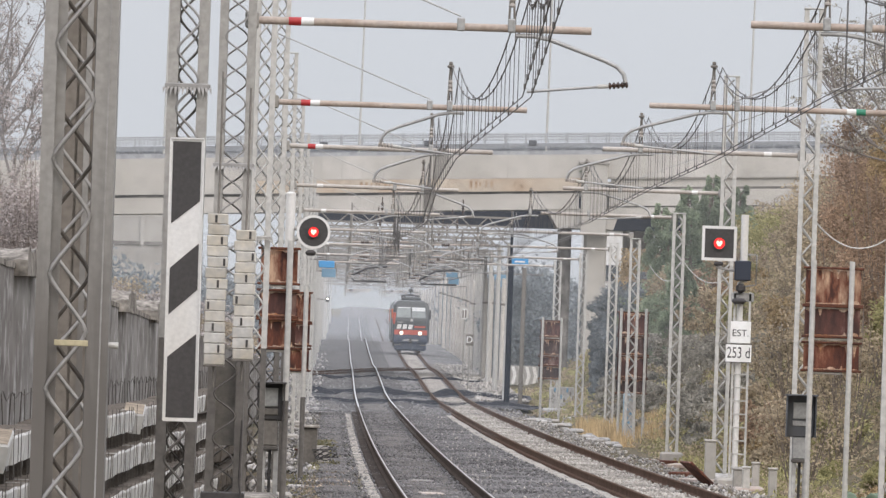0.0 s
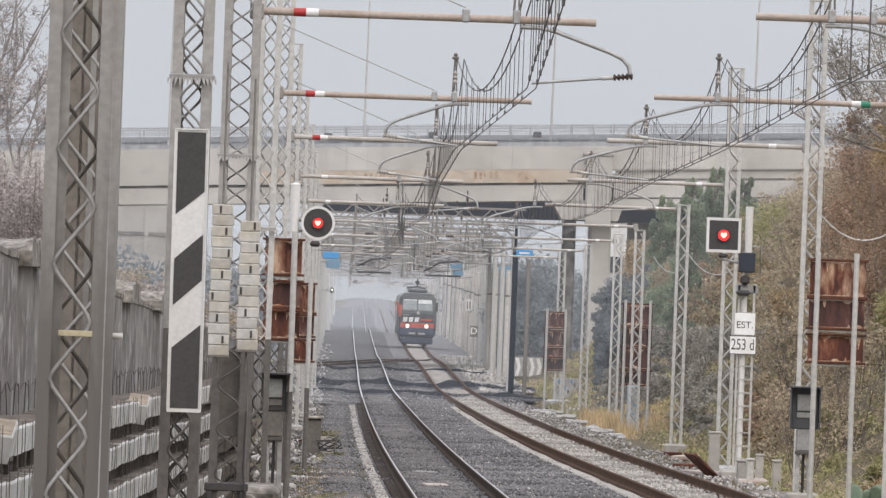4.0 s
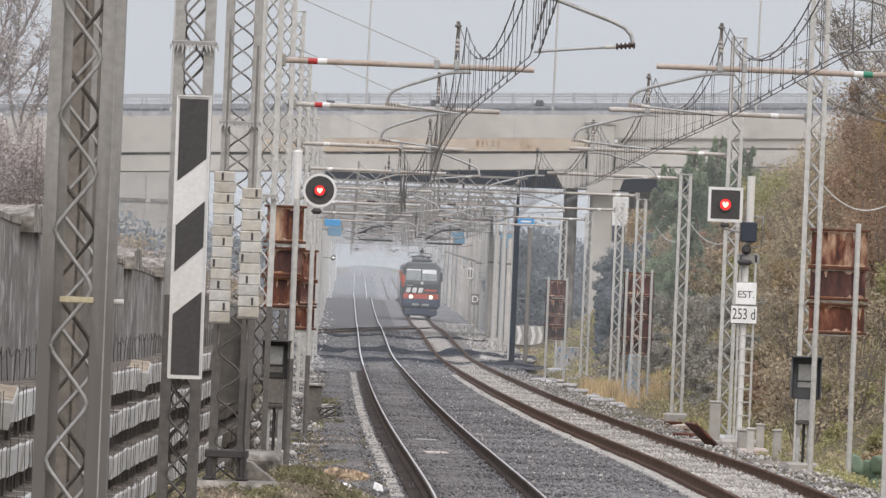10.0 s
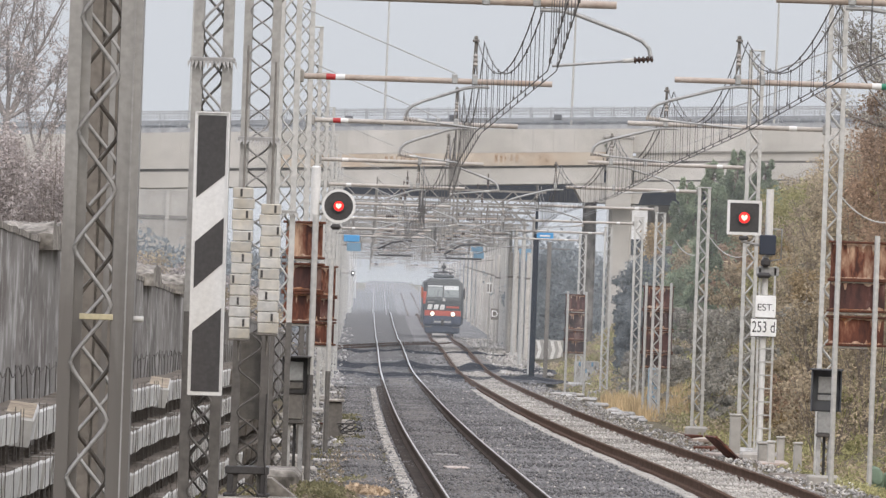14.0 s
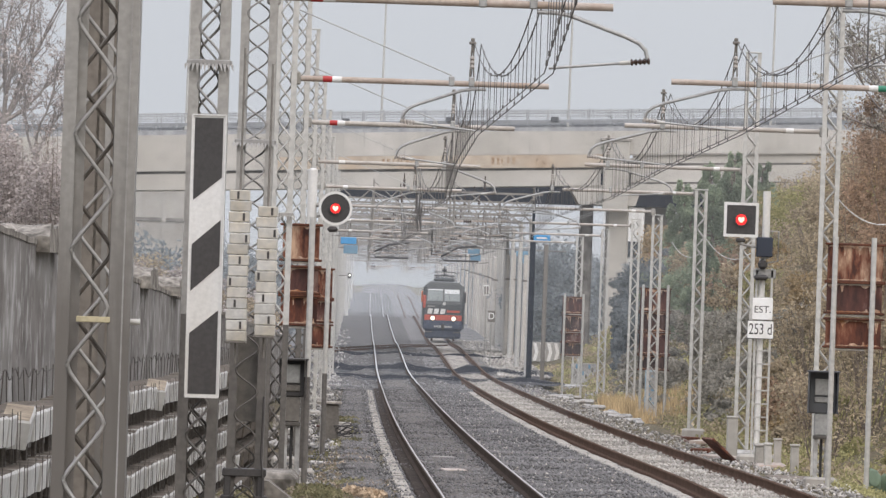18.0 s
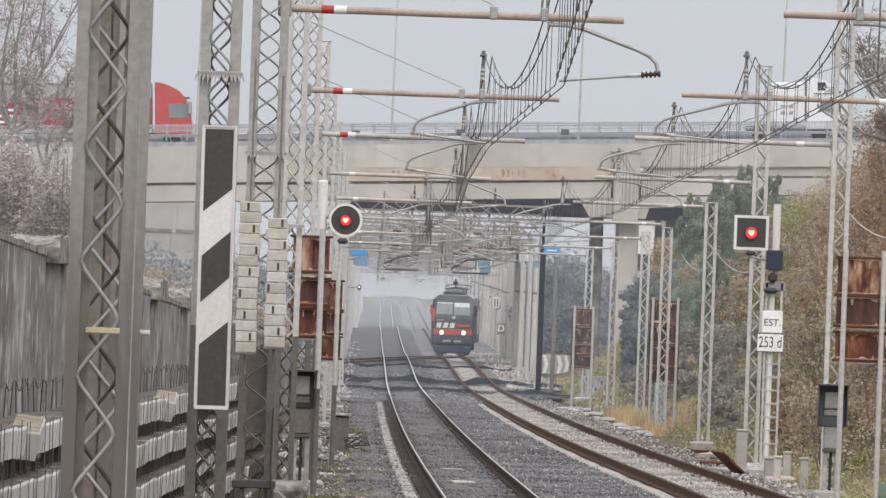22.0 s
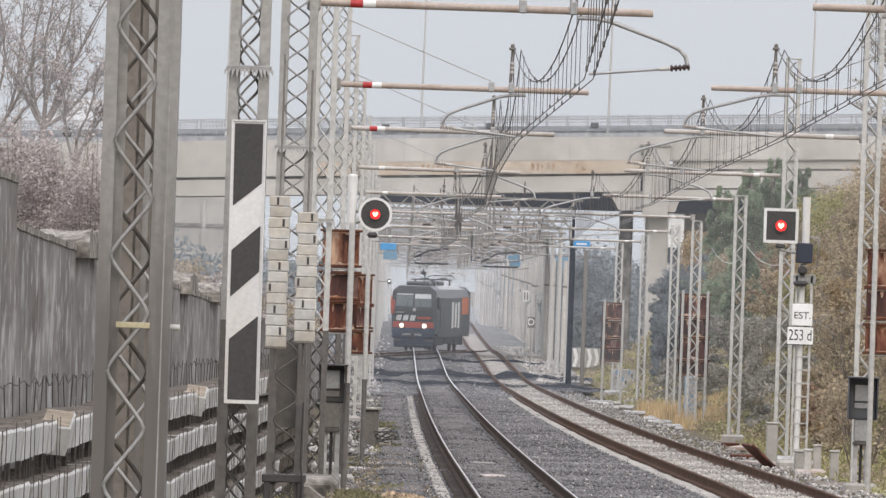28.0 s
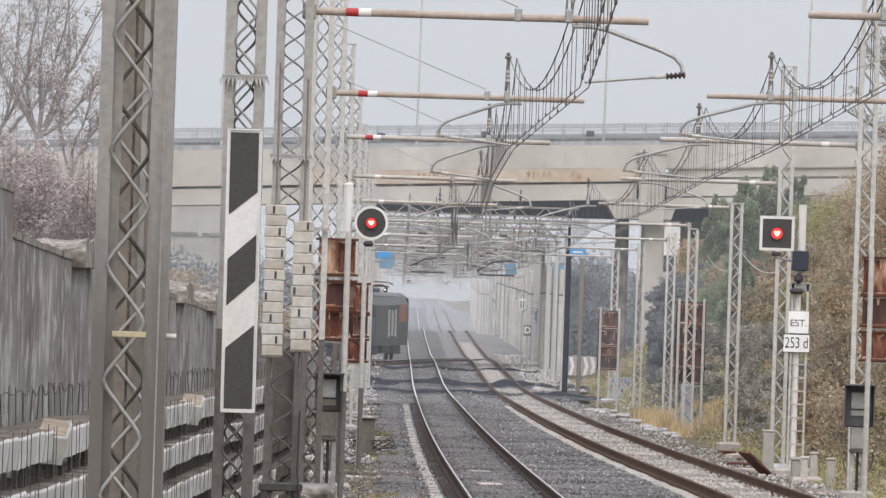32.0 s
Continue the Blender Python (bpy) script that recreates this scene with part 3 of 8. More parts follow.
ballast_sheet("yard_stone", lambda y: track_a(y) - 11, lambda y: track_b(y) + 4.2, -0.04, M_YARD, "dusty grey stone yard around the far tracks", 530, 1700)
ballast_sheet("pale_ballast_shoulder", lambda y: track_b(y) + 0.95, lambda y: track_b(y) + 1.6, 0.02, M_DUST_MIX, "pale stony ballast shoulder", 60, 800)
M_BALLAST_FAR = material("dark_far_ballast", (0.115, 0.11, 0.106), 0.95, 0.0, 0.45, 3, 0.15, 0.6, (0.08, 0.077, 0.074))
ballast_sheet("far_bed", lambda y: track_a(y) - 6.5, lambda y: track_b(y) - 0.9, 0.022, M_BALLAST_FAR, "dark ballast bed of the far tracks", 420, 1700)
ballast_sheet("dust_strip", lambda y: track_b(y) - 1.16, lambda y: track_b(y) - 0.87, 0.034, M_DUST, "pale dusty strip beside the rusty rail", 60, 430)
M_OIL = material("oily_dark_ballast", (0.058, 0.047, 0.04), 0.97, 0.0, 0.4, 10, 0.6, 0.6)
ballast_sheet("oily_strip", lambda y: track_a(y) - 1.06, lambda y: track_a(y) - 0.80, 0.045, M_OIL, "dark oily strip beside the worn rail", 60, 430)
M_BALLAST_DARK = material("oil_browned_ballast", (0.158, 0.146, 0.136), 0.95, 0.0, 0.5, 9, 0.3, 0.9, (0.11, 0.101, 0.094))
ballast_sheet("dark_track_bed", lambda y: track_a(y) - 0.66, lambda y: track_a(y) + 0.66, 0.038, M_BALLAST_DARK, "oil-browned ballast between the worn rails", 60, 500)
ballast_sheet("dark_shoulder", lambda y: track_a(y) - 2.15, lambda y: track_a(y) - 1.42, 0.03, M_BALLAST_DARK, "dark fine ballast shoulder", 60, 480)
build_track(track_a, "railway track with brightly worn rails on grey ballast", 20, 1650)
build_track(track_b, "railway track with rusty rails on pale ballast", 20, 1650, M_RAIL, steel=M_RAIL)


# ---- lattice masts, brackets and overhead wires ----
def lacing(inner, yy, z_left, period, z0, z1, sharp=0.93, steps=8, mid=0.0):
    """The points of a bent lacing bar that touches its left channel at z_left."""
    k = math.asin(sharp)
    n0, n1 = math.ceil((z0 - z_left) / period * steps), math.floor((z1 - z_left) / period * steps)
    return [(mid - inner * math.asin(sharp * math.cos(2 * math.pi * i / steps)) / k, yy, z_left + period * i / steps) for i in range(n0, n1 + 1)]


def lattice_mast(x, y, height, width, depth, flange, period, bar, label, mat=M_GALV, dark=M_GALV, spikes=None, group="lattice masts", yaw=0.0, base=None, slab=False, lace=None, reach=0.9, split=0.0,
                 start=0.35, sharp=0.93, steps=8, shift=0.5, mid=0.0, tooth=0.09):
    """Two steel channels held together by bent lacing bars in front and behind."""
    z0 = (level(y) - 0.3) if base is None else base
    t = thing("lattice_mast", pose(x, y, z0, 0, 0, yaw), label, "mast", group)
    for s in (-1, 1):
        o, i, w = s * width / 2, s * (width / 2 - flange), s * 0.012
        sec = [(o, -depth / 2), (i, -depth / 2), (i, -depth / 2 + 0.014), (o - w, -depth / 2 + 0.014), (o - w, depth / 2 - 0.014), (i, depth / 2 - 0.014), (i, depth / 2), (o, depth / 2)]
        # Below the split the mast takes a darker brown-grey.
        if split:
            part("lower_channel", Shape().prism([(a, b, 0) for a, b in sec], (0, 0, split)), M_DARK_BROWN, t, "dark brown-grey lower channel")
        part("channel", Shape().prism([(a, b, split) for a, b in sec], (0, 0, height - split)), mat, t)
    inner = width / 2 - flange * reach
    for face, off in ((-1, 0.0), (1, shift)):
        pts = lacing(inner, face * (depth / 2 + bar * 0.3), start - off * period, period, 0.05, height - 0.05, sharp, steps, mid)
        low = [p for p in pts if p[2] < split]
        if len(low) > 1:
            part("lower_lacing_bar", Shape().tube(low, bar, 5), M_DARK_BROWN, t, "dark brown-grey lacing bar")
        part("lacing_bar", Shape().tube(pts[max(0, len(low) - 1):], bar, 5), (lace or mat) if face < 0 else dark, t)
    part("cap_plate", Shape().cbox((0, 0, height + 0.01), (width + 0.03, depth + 0.05, 0.03), 0.008), mat, t)
    if slab:
        part("footing", Shape().add([(a * (0.5 + k), b * (0.9 + k), z) for z, k in ((-0.3, 0.16), (-0.02, 0.12), (0.03, 0.0)) for a, b in ((-1, -1), (1, -1), (1, 1), (-1, 1))],
             [(0, 1, 5, 4), (1, 2, 6, 5), (2, 3, 7, 6), (3, 0, 4, 7), (4, 5, 9, 8), (5, 6, 10, 9), (6, 7, 11, 10), (7, 4, 8, 11), (8, 9, 10, 11), (3, 2, 1, 0)]), M_CONC_WHITE, t, "flat whitish concrete slab")
    else:
        part("footing", Shape().cbox((0, 0, 0.02), (width + 0.28, depth + 0.4, 0.36), 0.05), M_CONC, t, "weathered concrete footing")
    if spikes:
        collar = part("anti_climb_collar", Shape().cbox((0, -0.03, spikes), (width + 0.05, depth + 0.1, 0.05), 0.008), lace or M_GALV, t)
        n = int((width + 0.06) / 0.036)
        tilt = random.Random(int(y))
        for j in range(n):
            px = -width / 2 - 0.03 + (width + 0.06) * j / (n - 1)
            d = tooth * tilt.uniform(0.75, 1.15)
            part("spike", Shape().add([(px - 0.017, -depth / 2 - 0.085, spikes - 0.02), (px + 0.017, -depth / 2 - 0.085, spikes - 0.02), (px, -depth / 2 - 0.075, spikes - 0.015), (px + tilt.uniform(-0.012, 0.012) + 0.08 * px, -depth / 2 - 0.11, spikes - 0.02 - d)],
                                      [(0, 1, 3), (1, 2, 3), (2, 0, 3), (0, 2, 1)]), lace or M_GALV, collar)
    return t


ARM_RISE = 6.20     # bracket tube over the rails
POST = 0.62         # carrying wire over the tube
DROP = 0.78         # contact wire under the tube


def insulator(s, p, d, length, r, discs=5):
    prof = []
    for k in range(discs):
        h = length * k / discs
        prof += [(h, r * 0.45), (h + length * 0.25 / discs, r), (h + length * 0.55 / discs, r * 0.9), (h + length * 0.8 / discs, r * 0.45)]
    return s.lathe(p, d, prof, 8)


def bracket(y, x_mast, x_tip, x_wire, side, band, simple=False):
    """A tubular bracket that reaches from a mast over its track. side: 1 where the mast stands at the left."""
    z = level(y) + ARM_RISE + (0 if side > 0 else 0.14)
    t = thing("cantilever_bracket", pose(0, y, z), "brown tubular cantilever bracket with %s and white bands" % band if band else "brown tubular cantilever bracket", "bracket", "cantilever brackets")
    r = 0.045
    # Brackets beyond the nearest two get the paler tube colour.
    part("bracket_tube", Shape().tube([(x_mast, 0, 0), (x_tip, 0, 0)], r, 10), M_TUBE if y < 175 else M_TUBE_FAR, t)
    b0 = x_mast + side * 0.37
    if band:
        part("colour_band", Shape().tube([(b0, 0, 0), (b0 + side * 0.145, 0, 0)], r + 0.004, 10), M_RED if band == "red" else M_GREEN, t, band + " painted band")
    part("white_band", Shape().tube([(b0 + side * 0.145, 0, 0), (b0 + side * 0.29, 0, 0)], r + 0.004, 10), M_WHITE, t, "white painted band")
    part("mast_clamp", Shape().cbox((x_mast - side * 0.05, 0, 0), (0.16, 0.14, 0.2), 0.02), M_GALV, t)
    xp = x_wire - (0.2 if y < 130 and side > 0 else 0.08)
    wp = part("wire_post", Shape().tube([(xp - 0.035, 0, 0), (xp - 0.008, 0, POST)], 0.014, 6).tube([(xp + 0.035, 0, 0), (xp + 0.008, 0, POST)], 0.014, 6).cbox((xp, 0, POST + 0.01), (0.11, 0.1, 0.05), 0.015).cbox((xp, 0, POST + 0.06), (0.06, 0.08, 0.05), 0.01), M_GALV_DARK, t, "dark forked wire post")
    part("insulator", insulator(Shape(), (xp, 0, 0.24), (0, 0, 1), 0.2, 0.042, 3), M_INSUL_W, wp, "pale ribbed insulator")
    for cx in (x_mast + side * 2.35, xp):
        part("tube_clamp", Shape().cbox((cx, 0, 0.03), (0.09, 0.12, 0.16), 0.015), M_TUBE_GREY, t)
    part("stay_rod", Shape().tube([(x_mast - side * 0.02, 0, 1.05), (x_mast + side * 2.35, 0, 0.12)], 0.011, 5), M_TUBE_GREY, t)
    # the curved registration tube with its insulator and steady rod
    pull = 1 if (x_wire > (track_a(y) if side > 0 else track_b(y))) or (side < 0 and y < 130) else -1
    reach = 1.28 if side > 0 else 1.6
    pts = [(x_wire - pull * 0.15 + pull * reach * a, 0.0, u) for a, u in ((0, -0.08), (0.16, -0.08), (0.3, -0.11), (0.55, -0.22), (0.8, -0.33), (0.92, -0.40), (0.98, -0.48), (1.0, -0.58))]
    part("registration_tube", Shape().tube(pts, 0.026, 7), M_TUBE_GREY, t)
    ex = pts[-1][0]
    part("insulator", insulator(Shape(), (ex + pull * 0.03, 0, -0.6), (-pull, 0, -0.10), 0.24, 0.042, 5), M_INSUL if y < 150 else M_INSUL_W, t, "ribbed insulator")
    part("steady_rod", Shape().tube([(ex - pull * 0.18, 0, -0.622), (ex - pull * 0.36, 0, -0.64), (x_wire, 0, -DROP + 0.06)], 0.017, 6), M_TUBE_GREY, t)
    part("rod_socket", Shape().tube([(ex - pull * 0.19, 0, -0.623), (ex - pull * 0.32, 0, -0.636)], 0.027, 7), M_GALV_FAR, t)
    return t


MAST_YS = [126.75, 169.74, 207.66, 260.27, 309.84, 361.48, 415.3, 464.8, 513.7]
LEFT_XS = [-2.43, -2.83, -3.178, -3.734, -4.175, -4.642, -5.15, -5.6, -6.05]
RIGHT_XS = [7.35, 7.0, 6.84, 6.68, 6.61, 6.3, 6.44, 5.94, 5.38]
STAGGER = [0.03, -0.34, -0.18, 0.2, -0.2, 0.2, -0.2, 0.2, -0.2]
STAGGER_B = [-0.92, -0.69, -0.55, 0.02, -0.2, 0.2, -0.2, 0.2, -0.2]

for i, y in enumerate(MAST_YS):
    near = i < 3
    if i > 0:
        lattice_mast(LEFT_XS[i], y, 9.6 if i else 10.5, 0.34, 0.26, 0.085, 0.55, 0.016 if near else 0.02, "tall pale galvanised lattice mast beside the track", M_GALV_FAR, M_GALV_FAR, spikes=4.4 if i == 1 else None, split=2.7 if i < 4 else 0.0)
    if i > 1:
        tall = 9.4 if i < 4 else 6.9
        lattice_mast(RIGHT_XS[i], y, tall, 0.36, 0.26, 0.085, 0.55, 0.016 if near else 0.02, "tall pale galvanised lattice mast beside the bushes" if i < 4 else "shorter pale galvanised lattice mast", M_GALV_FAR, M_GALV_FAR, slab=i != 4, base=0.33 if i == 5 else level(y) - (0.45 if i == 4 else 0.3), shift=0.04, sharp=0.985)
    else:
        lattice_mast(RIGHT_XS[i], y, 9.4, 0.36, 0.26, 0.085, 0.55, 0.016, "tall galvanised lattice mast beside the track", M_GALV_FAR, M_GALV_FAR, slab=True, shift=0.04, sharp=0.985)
    xa, xb = track_a(y) + STAGGER[i], track_b(y) + STAGGER_B[i]
    bracket(y, LEFT_XS[i] + 0.2, LEFT_XS[i] + 0.2 + 3.85, xa, 1, "red" if i < 3 else "")
    bracket(y, RIGHT_XS[i] - 0.2, RIGHT_XS[i] - 0.2 - 3.7, xb, -1, "green" if i < 2 else "")


def catenary(center, label, ys, stagger, lift, first):
    t = thing("overhead_line", Matrix(), label, "overhead line", "overhead lines")
    sup = [(y, center(y) + stagger[i % 9], level(y) + ARM_RISE + lift) for i, y in enumerate(ys)]
    sup = [(84, first, level(84) + ARM_RISE + lift), *sup]
    for i in range(len(sup) - 1):
        (y0, xa, za), (y1, xb, zb) = sup[i], sup[i + 1]
        far = 1.0 if y0 < 350 else 1.15
        for off in (-0.05, 0.05):
            pts = [(xa + (xb - xa) * u + off, y0 + (y1 - y0) * u, za + (zb - za) * u + POST - 3.6 * u * (1 - u)) for u in (k / 20 for k in range(21))]
            part("carrying_wire", Shape().tube(pts, 0.0095 * far, 5, caps=False), M_WIRE, t)
            part("contact_wire", Shape().tube([(xa + off, y0, za - DROP), (xb + off, y1, zb - DROP)], 0.0075 * far, 5, caps=False), M_WIRE, t)
        n = max(6, int((y1 - y0) / 4.2)) if y0 < 400 else 3
        for k in range(1, n):
            for off, sh in ((-0.05, 0.0), (0.05, 0.45)):
                u = (k + sh) / n
                if u >= 1:
                    continue
                x, yy = xa + (xb - xa) * u + off, y0 + (y1 - y0) * u
                top, low = za + (zb - za) * u + POST - 3.6 * u * (1 - u), za + (zb - za) * u - DROP
                d = Shape().tube([(x, yy, top), (x, yy, low)], 0.005 * far, 4, caps=False)
                q = 0.03 if y0 < 120 else 0.022
                d.box((x, yy, top), (q, q, 2 * q)).box((x, yy, low + 0.02), (q, q, 2 * q))
                part("dropper", d, M_WIRE, t)
    return t


FAR_YS = [560, 605, 648, 695, 745, 800, 860]
catenary(track_a, "sagging twin overhead line with droppers above one track", MAST_YS + FAR_YS, STAGGER, 0.0, 0.86)
catenary(track_b, "sagging twin overhead line with droppers above the other track", MAST_YS + FAR_YS, STAGGER_B, 0.14, 4.85)

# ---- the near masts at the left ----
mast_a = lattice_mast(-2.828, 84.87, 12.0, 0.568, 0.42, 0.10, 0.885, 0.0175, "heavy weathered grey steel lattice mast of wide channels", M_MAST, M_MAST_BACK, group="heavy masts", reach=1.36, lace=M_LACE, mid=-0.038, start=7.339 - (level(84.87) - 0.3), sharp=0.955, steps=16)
# The pale strip imitates an edge highlight; two dark strips draw inner edge lines.
for x, yy, w, mat in ((0.221, -0.214, 0.012, M_LACE), (-0.189, -0.2, 0.007, M_WIRE), (0.113, -0.2, 0.007, M_WIRE)):
    part("edge_strip", Shape().box((x, yy, 6.0), (w, 0.012, 11.9)), mat, mast_a)
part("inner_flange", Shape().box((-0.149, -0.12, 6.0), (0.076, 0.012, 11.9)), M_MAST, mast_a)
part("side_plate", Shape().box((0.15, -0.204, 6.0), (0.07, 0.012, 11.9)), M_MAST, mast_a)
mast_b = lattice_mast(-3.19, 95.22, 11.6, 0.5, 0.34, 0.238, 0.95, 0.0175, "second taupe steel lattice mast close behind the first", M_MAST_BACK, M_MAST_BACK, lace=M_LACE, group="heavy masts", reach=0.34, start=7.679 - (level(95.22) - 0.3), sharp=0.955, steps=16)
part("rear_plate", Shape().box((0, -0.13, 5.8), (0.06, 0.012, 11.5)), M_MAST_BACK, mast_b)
for x, w in ((0.09, 0.05), (0.17, 0.02)):
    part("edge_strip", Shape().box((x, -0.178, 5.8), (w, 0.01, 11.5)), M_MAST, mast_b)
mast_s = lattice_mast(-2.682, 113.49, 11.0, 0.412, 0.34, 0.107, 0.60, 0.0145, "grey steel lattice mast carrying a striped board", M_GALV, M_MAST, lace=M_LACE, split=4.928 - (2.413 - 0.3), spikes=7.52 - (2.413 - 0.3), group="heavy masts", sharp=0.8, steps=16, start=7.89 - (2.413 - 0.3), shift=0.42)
for off, yy in ((0.17, -0.09), (0.62, 0.09)):
    part("inner_lacing_bar", Shape().tube(lacing(0.1, yy, 5.5 + off, 0.60, 2.85, 10.9, 0.8, 12), 0.0115, 5), M_MAST, mast_s)
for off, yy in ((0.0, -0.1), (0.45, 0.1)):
    part("lower_lacing_bar", Shape().tube(lacing(0.1, yy, 2.5 + off, 0.60, 0.1, 2.8, 0.8, 12), 0.0115, 5), M_DARK_BROWN, mast_s, "dark brown-grey lacing bar")
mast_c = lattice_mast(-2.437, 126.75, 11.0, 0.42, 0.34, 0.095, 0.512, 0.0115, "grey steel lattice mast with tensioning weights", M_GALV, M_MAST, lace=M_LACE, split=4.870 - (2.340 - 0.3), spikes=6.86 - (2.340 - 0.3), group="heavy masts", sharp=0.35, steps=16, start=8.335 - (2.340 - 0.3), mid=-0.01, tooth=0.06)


part("back_plate", Shape().cbox((0, 0.1, 2.1), (0.30, 0.02, 1.0), 0.005), M_GALV_DARK, mast_c, "dull grey cover plate")
part("base_frame", Shape().cbox((0, 0, 1.02), (0.50, 0.5, 0.09), 0.01), M_BLACK, mast_c, "dark base frame")
for a in (-0.19, 0.19):
    for b in (-0.2, 0.2):
        part("base_leg", Shape().cbox((a, b, 0.86), (0.075, 0.07, 0.28), 0.01).cbox((a, b, 0.735), (0.15, 0.14, 0.04), 0.01), M_BLACK, mast_c, "dark steel leg")
part("earth_cable", Shape().tube([(0.3 * (k / 12) - 0.16, -0.3, 0.74 + 0.13 * math.sin(math.pi * k / 12)) for k in range(13)], 0.011, 5), M_BLACK, mast_c, "arched black earth cable")
part("down_cable", Shape().tube([(0.2, -0.27, 1.9), (0.19, -0.27, 1.2), (0.22, -0.28, 0.95), (0.21, -0.28, 0.73)], 0.012, 5), M_BLACK, mast_c, "hanging black cable")
part("plinth", Shape().add([(0.02 + a * (0.42 + k) + (0.16 if a > 0 else 0), b * (0.5 + k), z) for z, k in ((0.2, 0.03), (0.62, 0.02), (0.66, 0.0), (0.715, -0.04)) for a, b in ((-1, -1), (1, -1), (1, 1), (-1, 1))],
     [(4 * i + j, 4 * i + (j + 1) % 4, 4 * i + 4 + (j + 1) % 4, 4 * i + 4 + j) for i in range(3) for j in range(4)] + [(12, 13, 14, 15), (3, 2, 1, 0)]), M_LICHEN, mast_c, "weathered flat concrete plinth")
part("sloping_block", Shape().prism([(0.17, 0.55, 0.5), (0.66, 0.55, 0.5), (0.60, 0.55, 0.68), (0.27, 0.55, 0.92), (0.17, 0.55, 0.92)], (0, 0.7, 0)), M_LICHEN, mast_c, "sloping concrete haunch")
part("tag_plate", Shape().cbox((0, -0.23, 5.038-(2.570-0.3)), (0.26, 0.012, 0.045), 0.004), M_TAG, mast_a, "small ochre tag plate")
part("side_lug", Shape().tube([(0.27, -0.1, 5.029-(2.570-0.3)), (0.36, -0.1, 5.029-(2.570-0.3))], 0.025, 8), M_GALV_FAR, mast_a)


def striped_board():
    """A tall white board with black slanting stripes."""
    t = thing("striped_marker_board", pose(*(-2.626, 112.18, 5.539), 0, -0.3, 0), "tall white board with black slanting stripes bolted to a lattice mast", "railway sign")
    w, h = 0.34, 2.87
    part("panel", Shape().cbox((0, 0, 0), (w, 0.03, h), 0.008), M_WHITE, t)
    x0, x1 = -w / 2 + 0.026, w / 2 - 0.026
    for a, b, c, d in ((1.405, 1.405, 0.565, 0.80), (0.115, 0.37, -0.36, -0.10), (-0.79, -0.55, -1.405, -1.405)):
        part("black_stripe", Shape().prism([(x0, -0.021, a), (x1, -0.021, b), (x1, -0.021, d), (x0, -0.021, c)], (0, 0.008, 0)), M_BLACK, t, "matt black slanting stripe")
    rim = Shape()
    rim.box((-w / 2, -0.012, 0), (0.014, 0.05, h)).box((w / 2, -0.012, 0), (0.014, 0.05, h)).box((0, -0.012, h / 2), (w, 0.05, 0.014)).box((0, -0.012, -h / 2), (w, 0.05, 0.018))
    part("rim", rim, M_WHITE, t)
    br = Shape()
    for z in (-1.0, 0.0, 1.0):
        br.cbox((0, 0.1, z), (0.3, 0.2, 0.05), 0.01)
    part("mounting_strap", br, M_GALV, t)


striped_board()


def tension_weights(p, n, label):
    """A hanging stack of slotted cast weights on a rod."""
    x, y, ztop = p
    t = thing("tensioning_weight_stack", pose(x, y, ztop - n * 0.122), label, "counterweight", "tensioning weights")
    for k in range(n):
        z = 0.06 + k * 0.122
        w = 0.235 + random.uniform(-0.01, 0.01)
        s = Shape().cbox((random.uniform(-0.01, 0.01), 0, z), (w, 0.26, 0.116), 0.009)
        weight = part("weight", s, M_WEIGHT, t)
        if k % 2:
            sx = (0.05, -0.02, -0.08, 0.02, 0.085)[k // 2 % 5]
            # A black strip on the face stands for the slot's dark inside.
            part("slot", Shape().box((sx, -0.131, z), (0.026, 0.008, 0.085)), M_BLACK, weight, "black strip drawn for an open slot")
    part("rod", Shape().tube([(0, 0, -0.25), (0, 0, n * 0.122 + 1.6)], 0.014, 6), M_GALV_DARK, t)
    part("carrier_plate", Shape().cbox((0, 0, -0.01), (0.24, 0.26, 0.025), 0.006), M_GALV_DARK, t)


tension_weights((-2.541, 124.33, 6.291), 14, "hanging stack of whitewashed cast tensioning weights")
tension_weights((-2.223, 124.33, 6.117), 12, "shorter hanging stack of whitewashed cast tensioning weights")


# ---- the concrete wall and the stacked beams at the left ----
def wall_x(y):
    return -6.55


